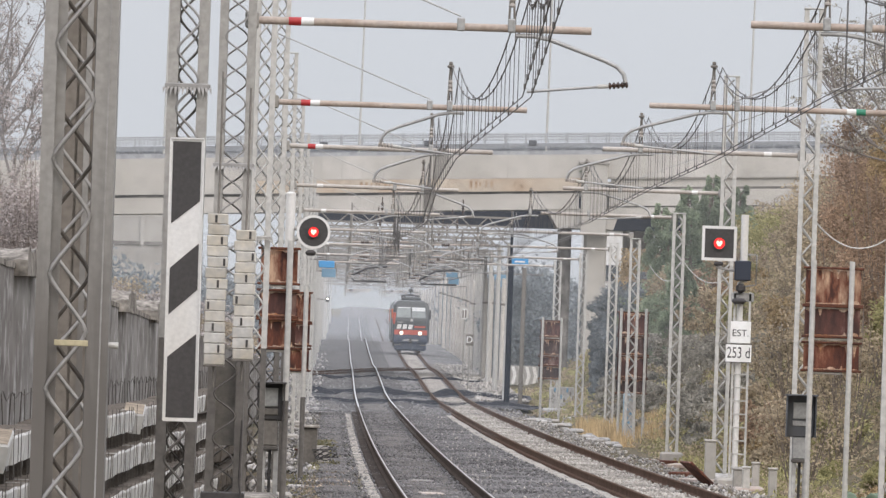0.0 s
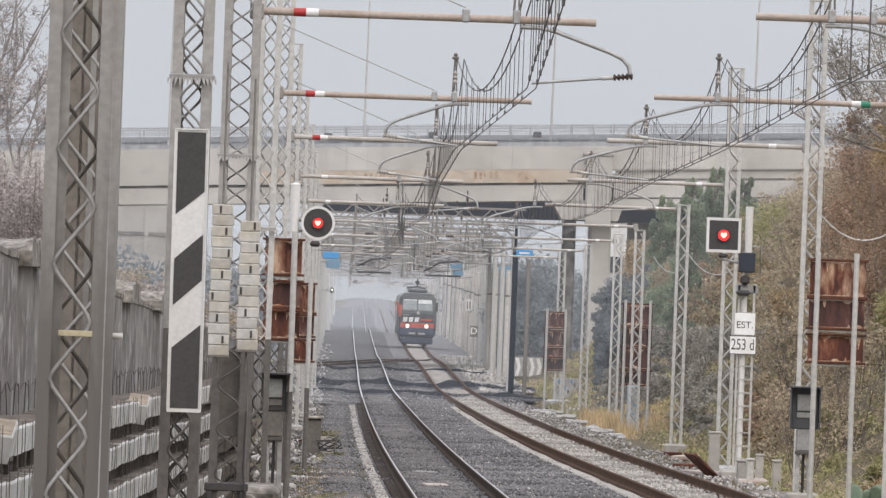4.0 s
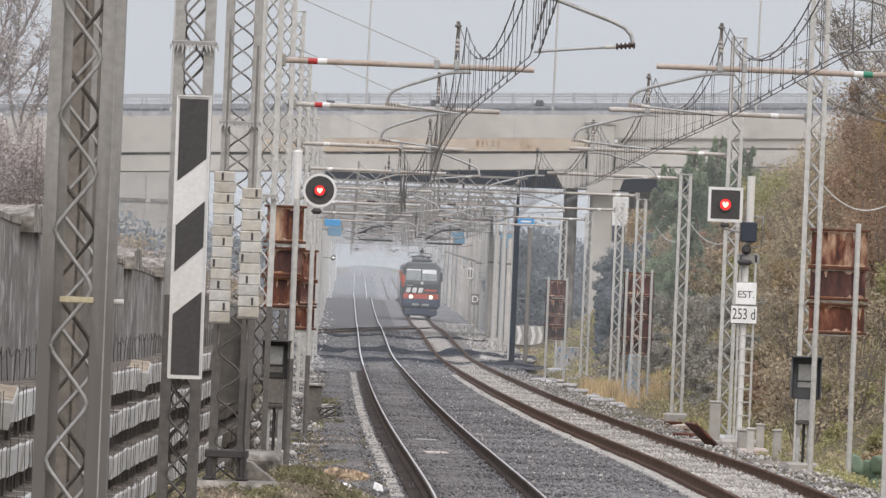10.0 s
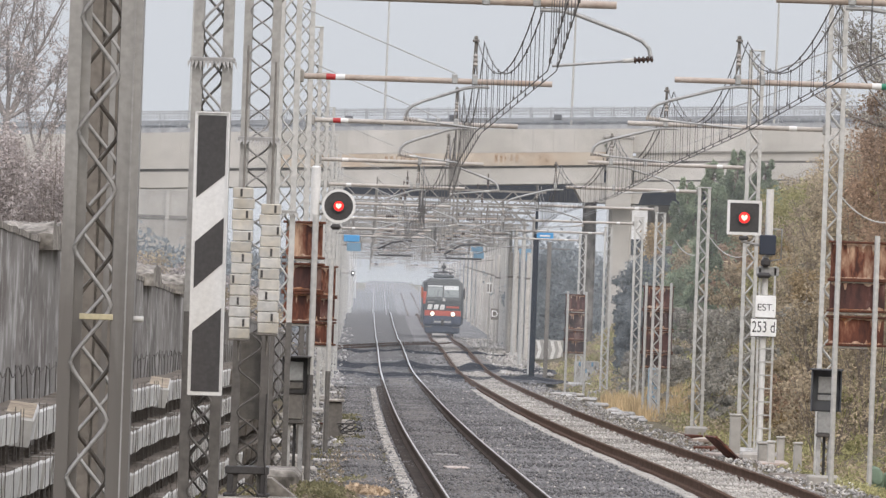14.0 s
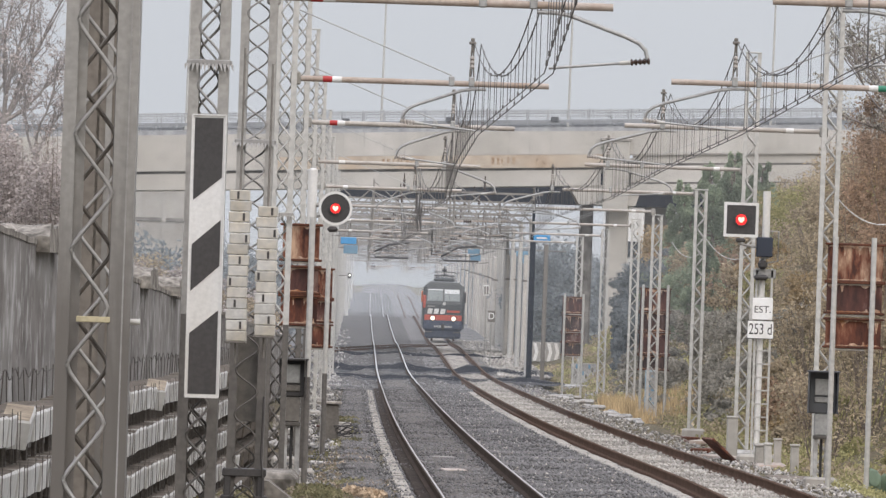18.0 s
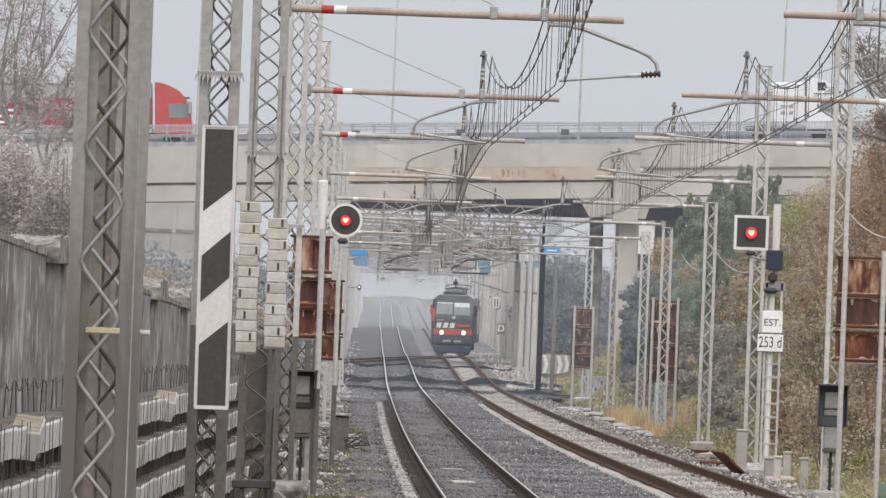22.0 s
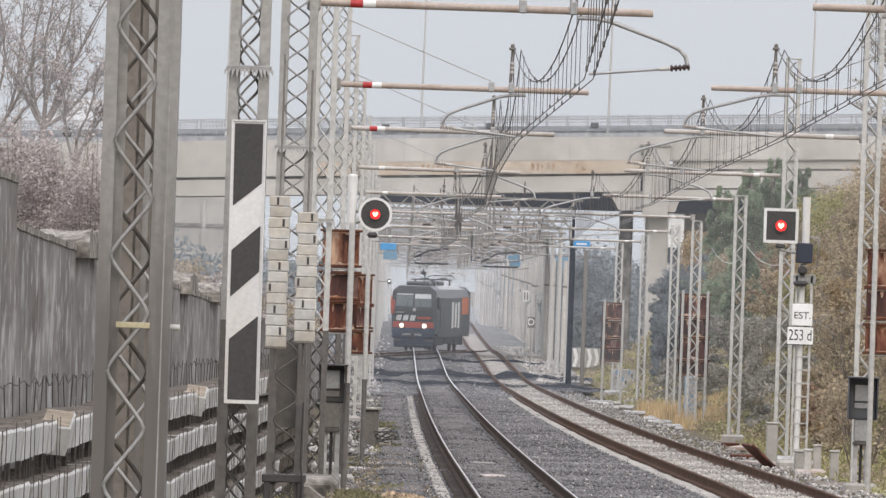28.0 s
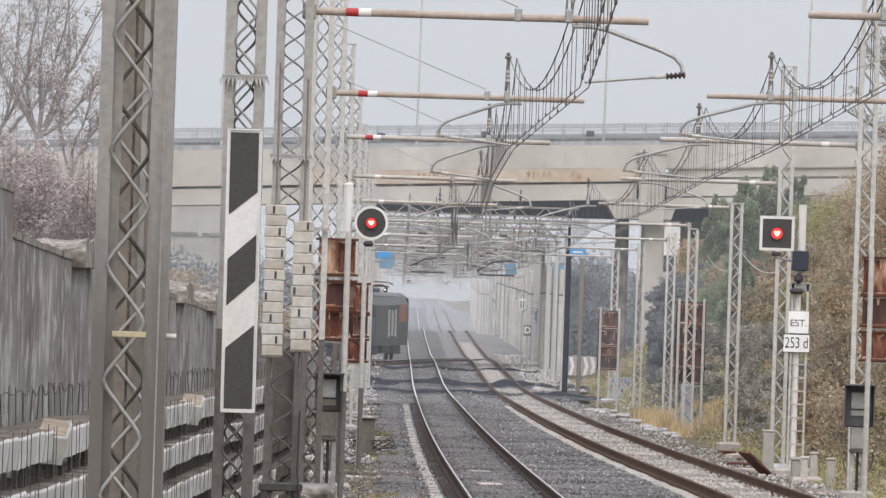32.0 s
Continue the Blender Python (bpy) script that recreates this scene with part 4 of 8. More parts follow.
def build_wall():
    t = thing("wall_west", Matrix(), "high stained concrete retaining wall of cast panels", "wall", kind="structure")
    y = 96.0
    while y < 418:
        zb = level(y) - 0.5
        h = 4.3 if y < 148 else 3.66 - 0.0075 * (y - 151)
        h2 = h if y < 148 else h - 0.03
        zt, zt2 = level(y) + h, level(y + 3.9) + h2
        x = wall_x(y)
        s = Shape().add([(x, y, zb), (x, y + 3.985, zb), (x, y + 3.985, zt2), (x, y, zt), (x - 0.25, y, zb), (x - 0.25, y + 3.985, zb), (x - 0.25, y + 3.985, zt2), (x - 0.25, y, zt)],
                        [(0, 1, 2, 3), (5, 4, 7, 6), (3, 2, 6, 7), (0, 3, 7, 4), (1, 5, 6, 2), (0, 4, 5, 1)])
        part("panel", s, M_WALL, t)
        e = [random.uniform(-0.012, 0.012) for _ in range(5)]
        cap = Shape().add([(x + o, y + 0.99 * k, zt + (zt2 - zt) * k / 4 + u + e[k]) for k in range(5) for o, u in ((0.02, -0.04), (0.025, 0.05), (-0.29, 0.05), (-0.29, -0.04))],
                          [(4 * k + j, 4 * k + (j + 1) % 4, 4 * k + 4 + (j + 1) % 4, 4 * k + 4 + j) for k in range(4) for j in range(4)] + [(3, 2, 1, 0), (16, 17, 18, 19)])
        part("coping", cap, M_LICHEN, t, "lichen-crusted coping")
        a, b = zt2 - random.uniform(0.1, 0.9), zt2 - random.uniform(1.4, 3.6)
        q = random.uniform(0.08, 0.2)
        part("lime_run", Shape().prism([(x + 0.004, y + 3.9, a), (x + 0.004, y + 3.9 + q * 0.4, (a + b) / 2 + 0.3), (x + 0.004, y + 3.9 + q * 0.2, b), (x + 0.004, y + 3.9 - q * 0.5, (a + b) / 2 - 0.4)], (-0.02, 0, 0)), M_LIME, t, "pale lime run at a joint")
        y += 4.0
    for (px, py, pz), w in (((-6.662, 172.74, 5.700), 3.0), ((-6.402, 226.98, 4.998), 2.2), ((-6.475, 250.26, 4.763), 2.0)):
        s, nx, ny = Shape(), 6, 14
        vs = []
        for j in range(ny + 1):
            for i in range(nx + 1):
                a, b = i / nx - 0.5, j / ny - 0.5
                rough = 0.09 * noise.noise((a * 6 + py, b * 9, 1.7)) + 0.05 * noise.noise((a * 14, b * 30, py))
                vs.append((-6.75 + 0.8 * a, py + w * 2.6 * b, pz + 0.17 + rough - 0.30 * max(0, abs(b) - 0.42) / 0.08 * 0.5))
        base = len(vs)
        vs += [(v[0] * 1.0 + 0.02, v[1], pz - 0.22) for v in vs]
        row = nx + 1
        fs = [(j * row + i, j * row + i + 1, (j + 1) * row + i + 1, (j + 1) * row + i) for j in range(ny) for i in range(nx)]
        for j in range(ny):
            for i, flip in ((0, 1), (nx, 0)):
                q = (j * row + i, (j + 1) * row + i, base + (j + 1) * row + i, base + j * row + i)
                fs.append(q if flip else q[::-1])
        for i in range(nx):
            fs += [(i + 1, i, base + i, base + i + 1), (ny * row + i, ny * row + i + 1, base + ny * row + i + 1, base + ny * row + i)]
        part("coping_block", s.add(vs, fs), M_LICHEN, t, "rough lichen-grey coping block")


build_wall()


def build_beam_stacks():
    """Five layers of pale cast beams beside the wall, each layer a little proud of the one above, with timber between."""
    rng = random.Random(7)
    pitch, rest, template = 2.32, Shape(), []
    for k in range(3):
        w, h, a, b = 0.34, 0.345, 1.04 - 0.015 * k, 1.0 - 0.02 * k
        me = Shape().add([(-w / 2, -b, 0), (w / 2 - 0.03, -b, 0), (w / 2 - 0.03, b, 0), (-w / 2, b, 0), (-w / 2, -a, h - 0.03), (w / 2, -a, h - 0.03), (w / 2, a, h - 0.03), (-w / 2, a, h - 0.03),
                          (-w / 2, -a, h), (w / 2 - 0.02, -a + 0.02, h), (w / 2 - 0.02, a - 0.02, h), (-w / 2, a, h)],
                         [(0, 3, 2, 1), (0, 1, 5, 4), (1, 2, 6, 5), (2, 3, 7, 6), (3, 0, 4, 7), (4, 5, 9, 8), (5, 6, 10, 9), (6, 7, 11, 10), (7, 4, 8, 11), (8, 9, 10, 11)]).mesh("beam", M_BEAM)
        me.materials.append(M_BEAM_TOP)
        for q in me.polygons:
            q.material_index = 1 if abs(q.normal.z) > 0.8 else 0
        template.append(me)
    stick = [Shape().box((0, 0, 0), (0.05, a, 0.25)).mesh("batten", M_WOOD) for a in (0.10, 0.16, 0.24)]
    strap = Shape().box((0, 0, 0), (0.008, 0.05, 0.60)).mesh("rod", M_WOOD)
    fallen = template[0].copy()
    fallen.materials[1] = M_BEAM_DIRT
    stack = thing("stacked_concrete_beams", Matrix(), "long stack of pale cast concrete beams with timber battens by the wall", "concrete beams")
    y, n = 98.0, 0
    while y < 292:
        for layer in range(5):
            top = level(y) + 1.28 - 0.59 * layer + 0.05 * noise.noise((0, y * 0.11, layer * 7.3))
            x = -5.22 + 0.10 * layer
            for row in range(2):
                m = pose(x - 0.40 * row + rng.uniform(-0.02, 0.02), y, top - 0.345, rng.uniform(-0.22, 0.22), rng.uniform(-2, 1.5), rng.uniform(-0.2, 0.2))
                if layer == 0 and row == 0 and n in (13, 38):
                    m = pose(x + 0.09, y, top - 0.31, 4.0, 5, 1.0)
                me = fallen if layer == 0 and row == 0 and n in (13, 38) else template[rng.randrange(3)]
                if row == 0 and y < 240:
                    ob = new("beam", me)
                    ob.parent = stack
                    ob.matrix_basis = m
                else:
                    rest.add([m @ v.co for v in me.vertices], [tuple(q.vertices) for q in me.polygons])
            if y < 236:
                for dy in (1.14,) if n % 3 else (1.14, 0.2):
                    ob = new("rod", strap)
                    ob.parent = stack
                    ob.matrix_basis = pose(x + 0.185, y + dy + rng.uniform(-0.1, 0.1), top - 0.24 + rng.uniform(-0.04, 0.04), rng.uniform(-3, 3), 0, 0)
            for dy in (-0.95, 0.3):
                if rng.random() < 0.9 and y < 240:
                    ob = new("batten", stick[rng.randrange(3)])
                    ob.parent = stack
                    ob.matrix_basis = pose(x + 0.02 - 0.05 * rng.random(), y + dy + rng.uniform(-0.15, 0.15), top - 0.345 - 0.125, rng.uniform(-4, 4), 0, 0)
        y += pitch
        n += 1
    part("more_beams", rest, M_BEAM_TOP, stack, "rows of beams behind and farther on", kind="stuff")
    line = Shape()
    y = 98.0
    while y < 290:
        z = level(y) + 1.28
        part("rod", Shape().tube([(-5.9, y, z - 0.1), (-5.9 + rng.uniform(-0.03, 0.03), y + rng.uniform(-0.3, 0.3), z + rng.uniform(0.28, 0.46))], 0.008, 4), M_WOOD, stack, "thin dark upright rod")
        line.tube([(-5.9, y + q * 0.5, level(y + q * 0.5) + 1.28 + 0.36 + 0.05 * math.sin(1.9 * (y + q * 0.5)) + 0.03 * math.sin(5.3 * y + q)) for q in range(5)], 0.008, 4, caps=False)
        y += 2.0
    part("wire", line, M_WOOD, stack, "sagging dark wire")
    return stack


build_beam_stacks()


# ---- signals ----
def lens(parent, p, r):
    x, y, z = p
    part("hood", Shape().lathe((x, y, z), (0, -1, 0), [(0, r * 1.25), (0.05, r * 1.25), (0.05, r * 1.05), (0.01, r * 1.05)], 20), M_BLACK, parent)
    g = part("lamp", Shape().lathe((x, y + 0.005, z), (0, -1, 0), [(0, r), (0.02, r), (0.035, r * 0.6), (0.04, 0.01)], 20), M_LAMP_RED, parent, "glowing red lamp")
    heart = [(0.0, 0.2), (0.22, 0.5), (0.5, 0.42), (0.58, 0.08), (0.36, -0.3), (0.0, -0.6), (-0.36, -0.3), (-0.58, 0.08), (-0.5, 0.42), (-0.22, 0.5)]
    part("lamp_core", Shape().prism([(x + r * a, y - 0.052, z + r * b) for a, b in heart], (0, 0.02, 0)), M_LAMP_CORE, g, "bright lamp centre")


def round_signal():
    x, y, z = (-2.299, 195.20, 6.412)
    t = thing("round_signal", pose(x, y, z), "round black railway signal with white rim showing red", "railway signal", "signals")
    part("disc", Shape().lathe((0, 0.02, 0), (0, -1, 0), [(0, 0.265), (0.03, 0.265), (0.031, 0.01)], 40), M_BLACK, t)
    part("rim", Shape().lathe((0, 0.02, 0), (0, -1, 0), [(0, 0.30), (0.045, 0.30), (0.045, 0.255), (0.0, 0.255)], 40), M_WHITE, t, "white rim")
    part("lamp_housing", Shape().lathe((0, 0.02, 0), (0, 1, 0), [(0, 0.24), (0.3, 0.2), (0.34, 0.1)], 20), M_BLACK, t)
    lens(t, (0, -0.02, 0), 0.088)
    part("call_on_light", Shape().cbox((-0.04, 0.05, -0.37), (0.19, 0.2, 0.1), 0.04), M_BLACK, t)
    gz = level(y) - 0.3 - z
    mast = part("post", Shape().tube([(-0.42, 0.1, -0.45), (-0.42, 0.1, 0.65)], 0.085, 14), M_WHITE, t, "white tubular post")
    part("lower_post", Shape().tube([(-0.42, 0.1, gz), (-0.42, 0.1, -0.45)], 0.08, 14), M_GALV_DARK, t, "weathered grey lower post")
    part("post_cap", Shape().lathe((-0.42, 0.1, 0.65), (0, 0, 1), [(0, 0.09), (0.03, 0.085), (0.05, 0.03)], 14), M_WHITE, mast)
    part("bracket", Shape().tube([(-0.42, 0.1, 0.05), (-0.2, 0.1, 0.05)], 0.04, 8).tube([(-0.42, 0.1, -0.2), (-0.2, 0.1, -0.1)], 0.025, 8), M_GALV, t)
    part("footing", Shape().cbox((-0.42, 0.1, gz), (0.4, 0.5, 0.3), 0.05), M_CONC, t)


round_signal()


def text_on(parent, name, words, p, size, mat, narrow=1.0):
    c = bpy.data.curves.new(name, "FONT")
    c.body, c.size, c.align_x, c.align_y, c.extrude = words, size, "CENTER", "CENTER", 0.003
    ob = new(name, c)
    deps = bpy.context.evaluated_depsgraph_get()
    me = bpy.data.meshes.new_from_object(ob.evaluated_get(deps))
    bpy.data.objects.remove(ob)
    bpy.data.curves.remove(c)
    me.materials.clear()
    me.materials.append(mat)
    o = new(name, me)
    o.parent = parent
    o.matrix_basis = pose(*p, 90, 0, 0) @ Matrix.Diagonal((narrow, 1, 1, 1))
    return o


def square_signal():
    x, y, z = (5.814, 232.38, 6.619)
    t = thing("square_signal", pose(x, y, z), "square black railway signal with white border showing red", "railway signal", "signals")
    part("board", Shape().cbox((0, 0, 0), (0.70, 0.04, 0.70), 0.01), M_BLACK, t)
    rim = Shape()
    for a, b, w, h in ((0, 0.335, 0.73, 0.06), (0, -0.335, 0.73, 0.06), (-0.335, 0, 0.06, 0.6105), (0.335, 0, 0.06, 0.6105)):
        rim.box((a, -0.02, b), (w, 0.03, h))
    part("border", rim, M_WHITE, t, "white border")
    part("lamp_housing", Shape().lathe((0, 0.02, 0), (0, 1, 0), [(0, 0.3), (0.3, 0.24), (0.34, 0.1)], 20), M_BLACK, t)
    lens(t, (0, -0.025, 0), 0.115)
    part("call_on_light", Shape().cbox((0, 0.05, -0.43), (0.2, 0.2, 0.09), 0.03), M_BLACK, t)
    gz = level(y) - 0.3 - z
    px = 0.53
    part("post", Shape().tube([(px, 0.05, -0.8), (px, 0.05, 0.62)], 0.08, 14), M_WHITE, t, "pale tubular post")
    part("arm", Shape().tube([(-0.05, 0.05, -0.5), (px, 0.05, -0.6)], 0.03, 8).tube([(px, 0.05, -0.22), (px + 0.27, 0.05, -0.22), (px + 0.27, 0.05, -0.85), (px, 0.05, -0.9)], 0.02, 6), M_GALV, t)
    part("relay_case", Shape().cbox((px - 0.02, -0.06, -0.56), (0.34, 0.3, 0.42), 0.02), M_DARKBEAM, t, "dark blue-grey relay case")
    part("lower_lamp", Shape().cbox((px - 0.05, -0.06, -0.93), (0.2, 0.25, 0.2), 0.06), M_BLACK, t)
    part("cable_box", Shape().cbox((px, 0.06, -1.12), (0.48, 0.14, 0.2), 0.02), M_CONC_WHITE, t, "pale cable box")
    part("lower_hood", Shape().cbox((px - 0.08, -0.1, -1.2), (0.3, 0.35, 0.12), 0.05), M_BLACK, t)
    for w in (-0.16, 0.16):
        part("ladder_rail", Shape().box((px + w, 0.02, (gz - 1.0) / 2), (0.045, 0.06, -1.0 - gz)), M_GALV_FAR, t)
    for k in range(int((-1.3 - gz) / 0.28)):
        part("rung", Shape().box((px, 0.02, gz + 0.2 + 0.28 * k), (0.32, 0.03, 0.03)), M_GALV_FAR, t)
    part("inner_post", Shape().tube([(px - 0.05, 0.08, gz), (px - 0.05, 0.08, -0.8)], 0.07, 10), M_WHITE, t)
    a = part("name_plate", Shape().cbox((px - 0.02, -0.09, -1.86), (0.43, 0.025, 0.46), 0.01), M_SIGN, t, "white plate lettered EST.")
    text_on(a, "lettering", "EST.", (px - 0.02, -0.105, -1.88), 0.205, M_BLACK)
    b = part("number_plate", Shape().cbox((px - 0.05, -0.1, -2.3), (0.54, 0.025, 0.38), 0.02), M_SIGN, t, "white plate lettered 253 d")
    text_on(b, "lettering", "253 d", (px - 0.05, -0.115, -2.3), 0.33, M_BLACK, 0.66)
    edge = Shape()
    for zz in (-0.19, 0.19):
        edge.box((px - 0.05, -0.104, -2.3 + zz), (0.55, 0.02, 0.014))
    part("plate_edge", edge, M_BLACK, b)
    part("footing", Shape().cbox((px, 0.1, gz), (0.9, 0.8, 0.5), 0.05), M_CONC, t)


square_signal()


def rusty_screen(p, posts, w, panels, label, post_up=0.15, rust=M_RUST, dark_to=None):
    """Rusted sheet panels, one over another, clamped to two steel posts."""
    x, y, z = p
    t = thing("rusted_panel_frame", pose(x, y, z), label, "panel frame", "rusted panel frames")
    gz = level(y) - 0.3 - z
    for i, (zc, h) in enumerate(panels):
        pts = []
        for k in range(9):
            a = k / 8
            pts.append((-w / 2 + w * a, 0.04 + 0.05 * math.sin(math.pi * a), zc))
        s = Shape()
        vs = []
        for dz in (-h / 2, h / 2):
            for off in (0, 0.02):
                vs += [(q[0], q[1] + off, zc + dz) for q in pts]
        n = 9
        fs = []
        for k in range(8):
            fs += [(k, k + 1, 2 * n + k + 1, 2 * n + k), (n + k + 1, n + k, 3 * n + k, 3 * n + k + 1), (k + 1, k, n + k, n + k + 1), (2 * n + k, 2 * n + k + 1, 3 * n + k + 1, 3 * n + k)]
        fs += [(0, 2 * n, 3 * n, n), (n - 1, 2 * n - 1, 4 * n - 1, 3 * n - 1)]
        pn = part("panel", s.add(vs, fs), (M_RUST_TOP, M_RUST_FAR, rust)[i % 3] if rust is M_RUST else (rust, M_RUST_DARK)[i % 2], t, ("orange-brown rusted sheet panel", "dark maroon rusted sheet panel")[i % 2])
        g = random.Random(int(x * 100) + int(zc * 50))
        cols = 70
        runs = [(g.uniform(0.06, 0.94), g.uniform(0.015, 0.03), g.uniform(0.2, 0.7)) for _ in range(g.choice((3, 4, 5)))]
        for up in (1, -1):
            fringe, vs = Shape(), []
            for k in range(cols + 1):
                a = 0.02 + 0.96 * k / cols
                d = 0.02 + 0.22 * max(0.0, noise.noise((a * 5, zc * 5 + x, up))) + 0.03 * g.random()
                if up > 0:
                    d = max([d] + [q * (1 - min(1.0, abs(a - c) / wd)) ** 0.5 * g.uniform(0.8, 1.0) for c, wd, q in runs])
                else:
                    d = max([d * 0.8] + [0.45 * q * (1 - min(1.0, abs(1 - a - c) / wd)) ** 0.5 for c, wd, q in runs[:2]])
                yy = 0.034 + 0.05 * math.sin(math.pi * a)
                vs += [(-w / 2 + w * a, yy, zc + up * h * 0.49), (-w / 2 + w * a, yy, zc + up * (h * 0.49 - d * h * 0.9))]
            fringe.add(vs, [(2 * k, 2 * k + 1, 2 * k + 3, 2 * k + 2)[::up] for k in range(cols)])
            part("bleached_run", fringe, M_RUST_PALE, pn, "pale bleached fringe and runs")
        part("pale_scrap", Shape().cbox((g.uniform(-0.1, 0.1) * w, 0.02, zc - h / 2 - 0.06), (w * g.uniform(0.4, 0.8), 0.03, 0.04), 0.01), M_WEIGHT, t, "whitish flaking strip")
        for rz in (h / 2 + 0.02, -h / 2 - 0.02):
            part("cross_rail", Shape().cbox((0, 0.0, zc + rz), (w + 0.1, 0.07, 0.04), 0.01), M_RUST_BAR, t)
    for px in posts:
        low = gz if dark_to is None else dark_to
        part("post", Shape().tube([(px, -0.06, low), (px, -0.06, panels[0][0] + panels[0][1] / 2 + post_up)], 0.05, 10), M_GALV_FAR, t, "pale grey steel post")
        if dark_to is not None:
            part("lower_post", Shape().tube([(px, -0.06, gz), (px, -0.06, low)], 0.051, 10), M_DARK_BROWN, t, "dark brown-grey lower post")
    return t


rusty_screen((-2.577, 174.28, 5.199), (0.17,), 0.58, ((0.57, 0.52), (-0.02, 0.38), (-0.50, 0.42)), "three dark rusted sheet panels on a grey post", dark_to=-1.55)
rusty_screen((-2.833, 221.82, 4.650), (0.12,), 0.42, ((0.35, 0.55), (-0.2, 0.4), (-0.7, 0.4)), "rusted sheet panels on a post farther back", dark_to=-1.45)
rusty_screen((6.930, 195.20, 5.135), (-0.36, 0.32), 0.98, ((0.62, 0.62), (0.0, 0.50), (-0.62, 0.46)), "wide rusted sheet panels between two grey posts")
rusty_screen((6.44, 368.30, 3.414), (-0.41, 0.42), 1.0, ((1.03, 0.70), (0.29, 0.58), (-0.43, 0.66), (-1.07, 0.44)), "dark rusted sheet panels on a lattice mast", rust=M_RUST_FAR)
rusty_screen((4.36, 433.78, 2.969), (-0.33, 0.40), 0.84, ((0.95, 0.6), (0.23, 0.58), (-0.32, 0.3), (-0.77, 0.46)), "small rusted sheet panels by the track", rust=M_RUST_FAR)


def ground_signal(p, face, label, w=0.42, h=0.60, case=M_BLACK, body=M_GALV_DARK):
    """A low shunting signal: a deep hooded box with a pale square face on a pedestal."""
    x, y, z = p
    t = thing("ground_signal", pose(x, y, z), label, "railway signal", "ground signals")
    part("box", Shape().cbox((0, 0.22, 0), (w - 0.02, 0.4, h), 0.02), case, t)
    part("hood", Shape().box((0, -0.06, h / 2), (w + 0.06, 0.6, 0.025)).box((-w / 2, 0.0, 0), (0.022, 0.45, h)).box((w / 2, 0.0, 0), (0.022, 0.45, h)), case, t)
    part("face", Shape().cbox((-0.02, 0.0, face + 0.02), (0.26, 0.03, 0.30), 0.01), M_TUBE_GREY, t, "pale grey square face")
    part("lower_plate", Shape().cbox((-0.02, 0.005, face - 0.21), (0.27, 0.03, 0.10), 0.01), body, t, "dull lower plate")
    gz = level(y) - 0.3 - z
    part("pedestal", Shape().cbox((-0.01, 0.15, -h / 2 - 0.20), (0.27, 0.25, 0.40), 0.02), body, t)
    part("collar", Shape().cbox((-0.01, 0.13, -h / 2 - 0.43), (0.29, 0.29, 0.06), 0.01), M_DARK_BROWN, t, "dark grimy collar")
    leg = -gz - h / 2 - 0.4
    for a in (-0.1, 0.1):
        part("leg", Shape().cbox((a, 0.15, gz + leg / 2), (0.075, 0.2, leg), 0.01), M_CONC_WHITE, t, "whitewashed leg")
    # Black strip between the legs, put in for the dark slot.
    part("leg_slot_strip", Shape().cbox((0, 0.2, gz + leg / 2), (0.05, 0.06, leg), 0.01), M_BLACK, t)
    part("footing", Shape().cbox((0, 0.15, gz + 0.1), (0.6, 0.5, 0.3), 0.04), M_CONC, t)


ground_signal((-2.631, 174.28, 3.625), 0.05, "hooded black ground signal with pale square face")
ground_signal((6.568, 199.18, 3.404), 0.08, "hooded dark ground signal beside grey posts", 0.52, 0.76, M_SLATE, M_TUBE_GREY)


# ---- the road bridge ----
BRIDGE_Y, GRADE = 666.0, 0.0385
def deck(x):
    """The road's height on the bridge."""
    x = max(-40.0, min(40.0, x))
    return 12.92 + GRADE * (x + 7) - 0.008 * max(0.0, -x - 2)


def along_deck(s, x0, x1, y, z0, z1, depth):
    """A beam that follows the deck's slope, from z0 to z1 over the road."""
    s.add([(x, yy, deck(x) + z) for z in (z0, z1) for yy in (y, y + depth) for x in (x0, x1)],
          [(0, 2, 3, 1), (4, 5, 7, 6), (0, 1, 5, 4), (2, 6, 7, 3), (0, 4, 6, 2), (1, 3, 7, 5)])
    return s


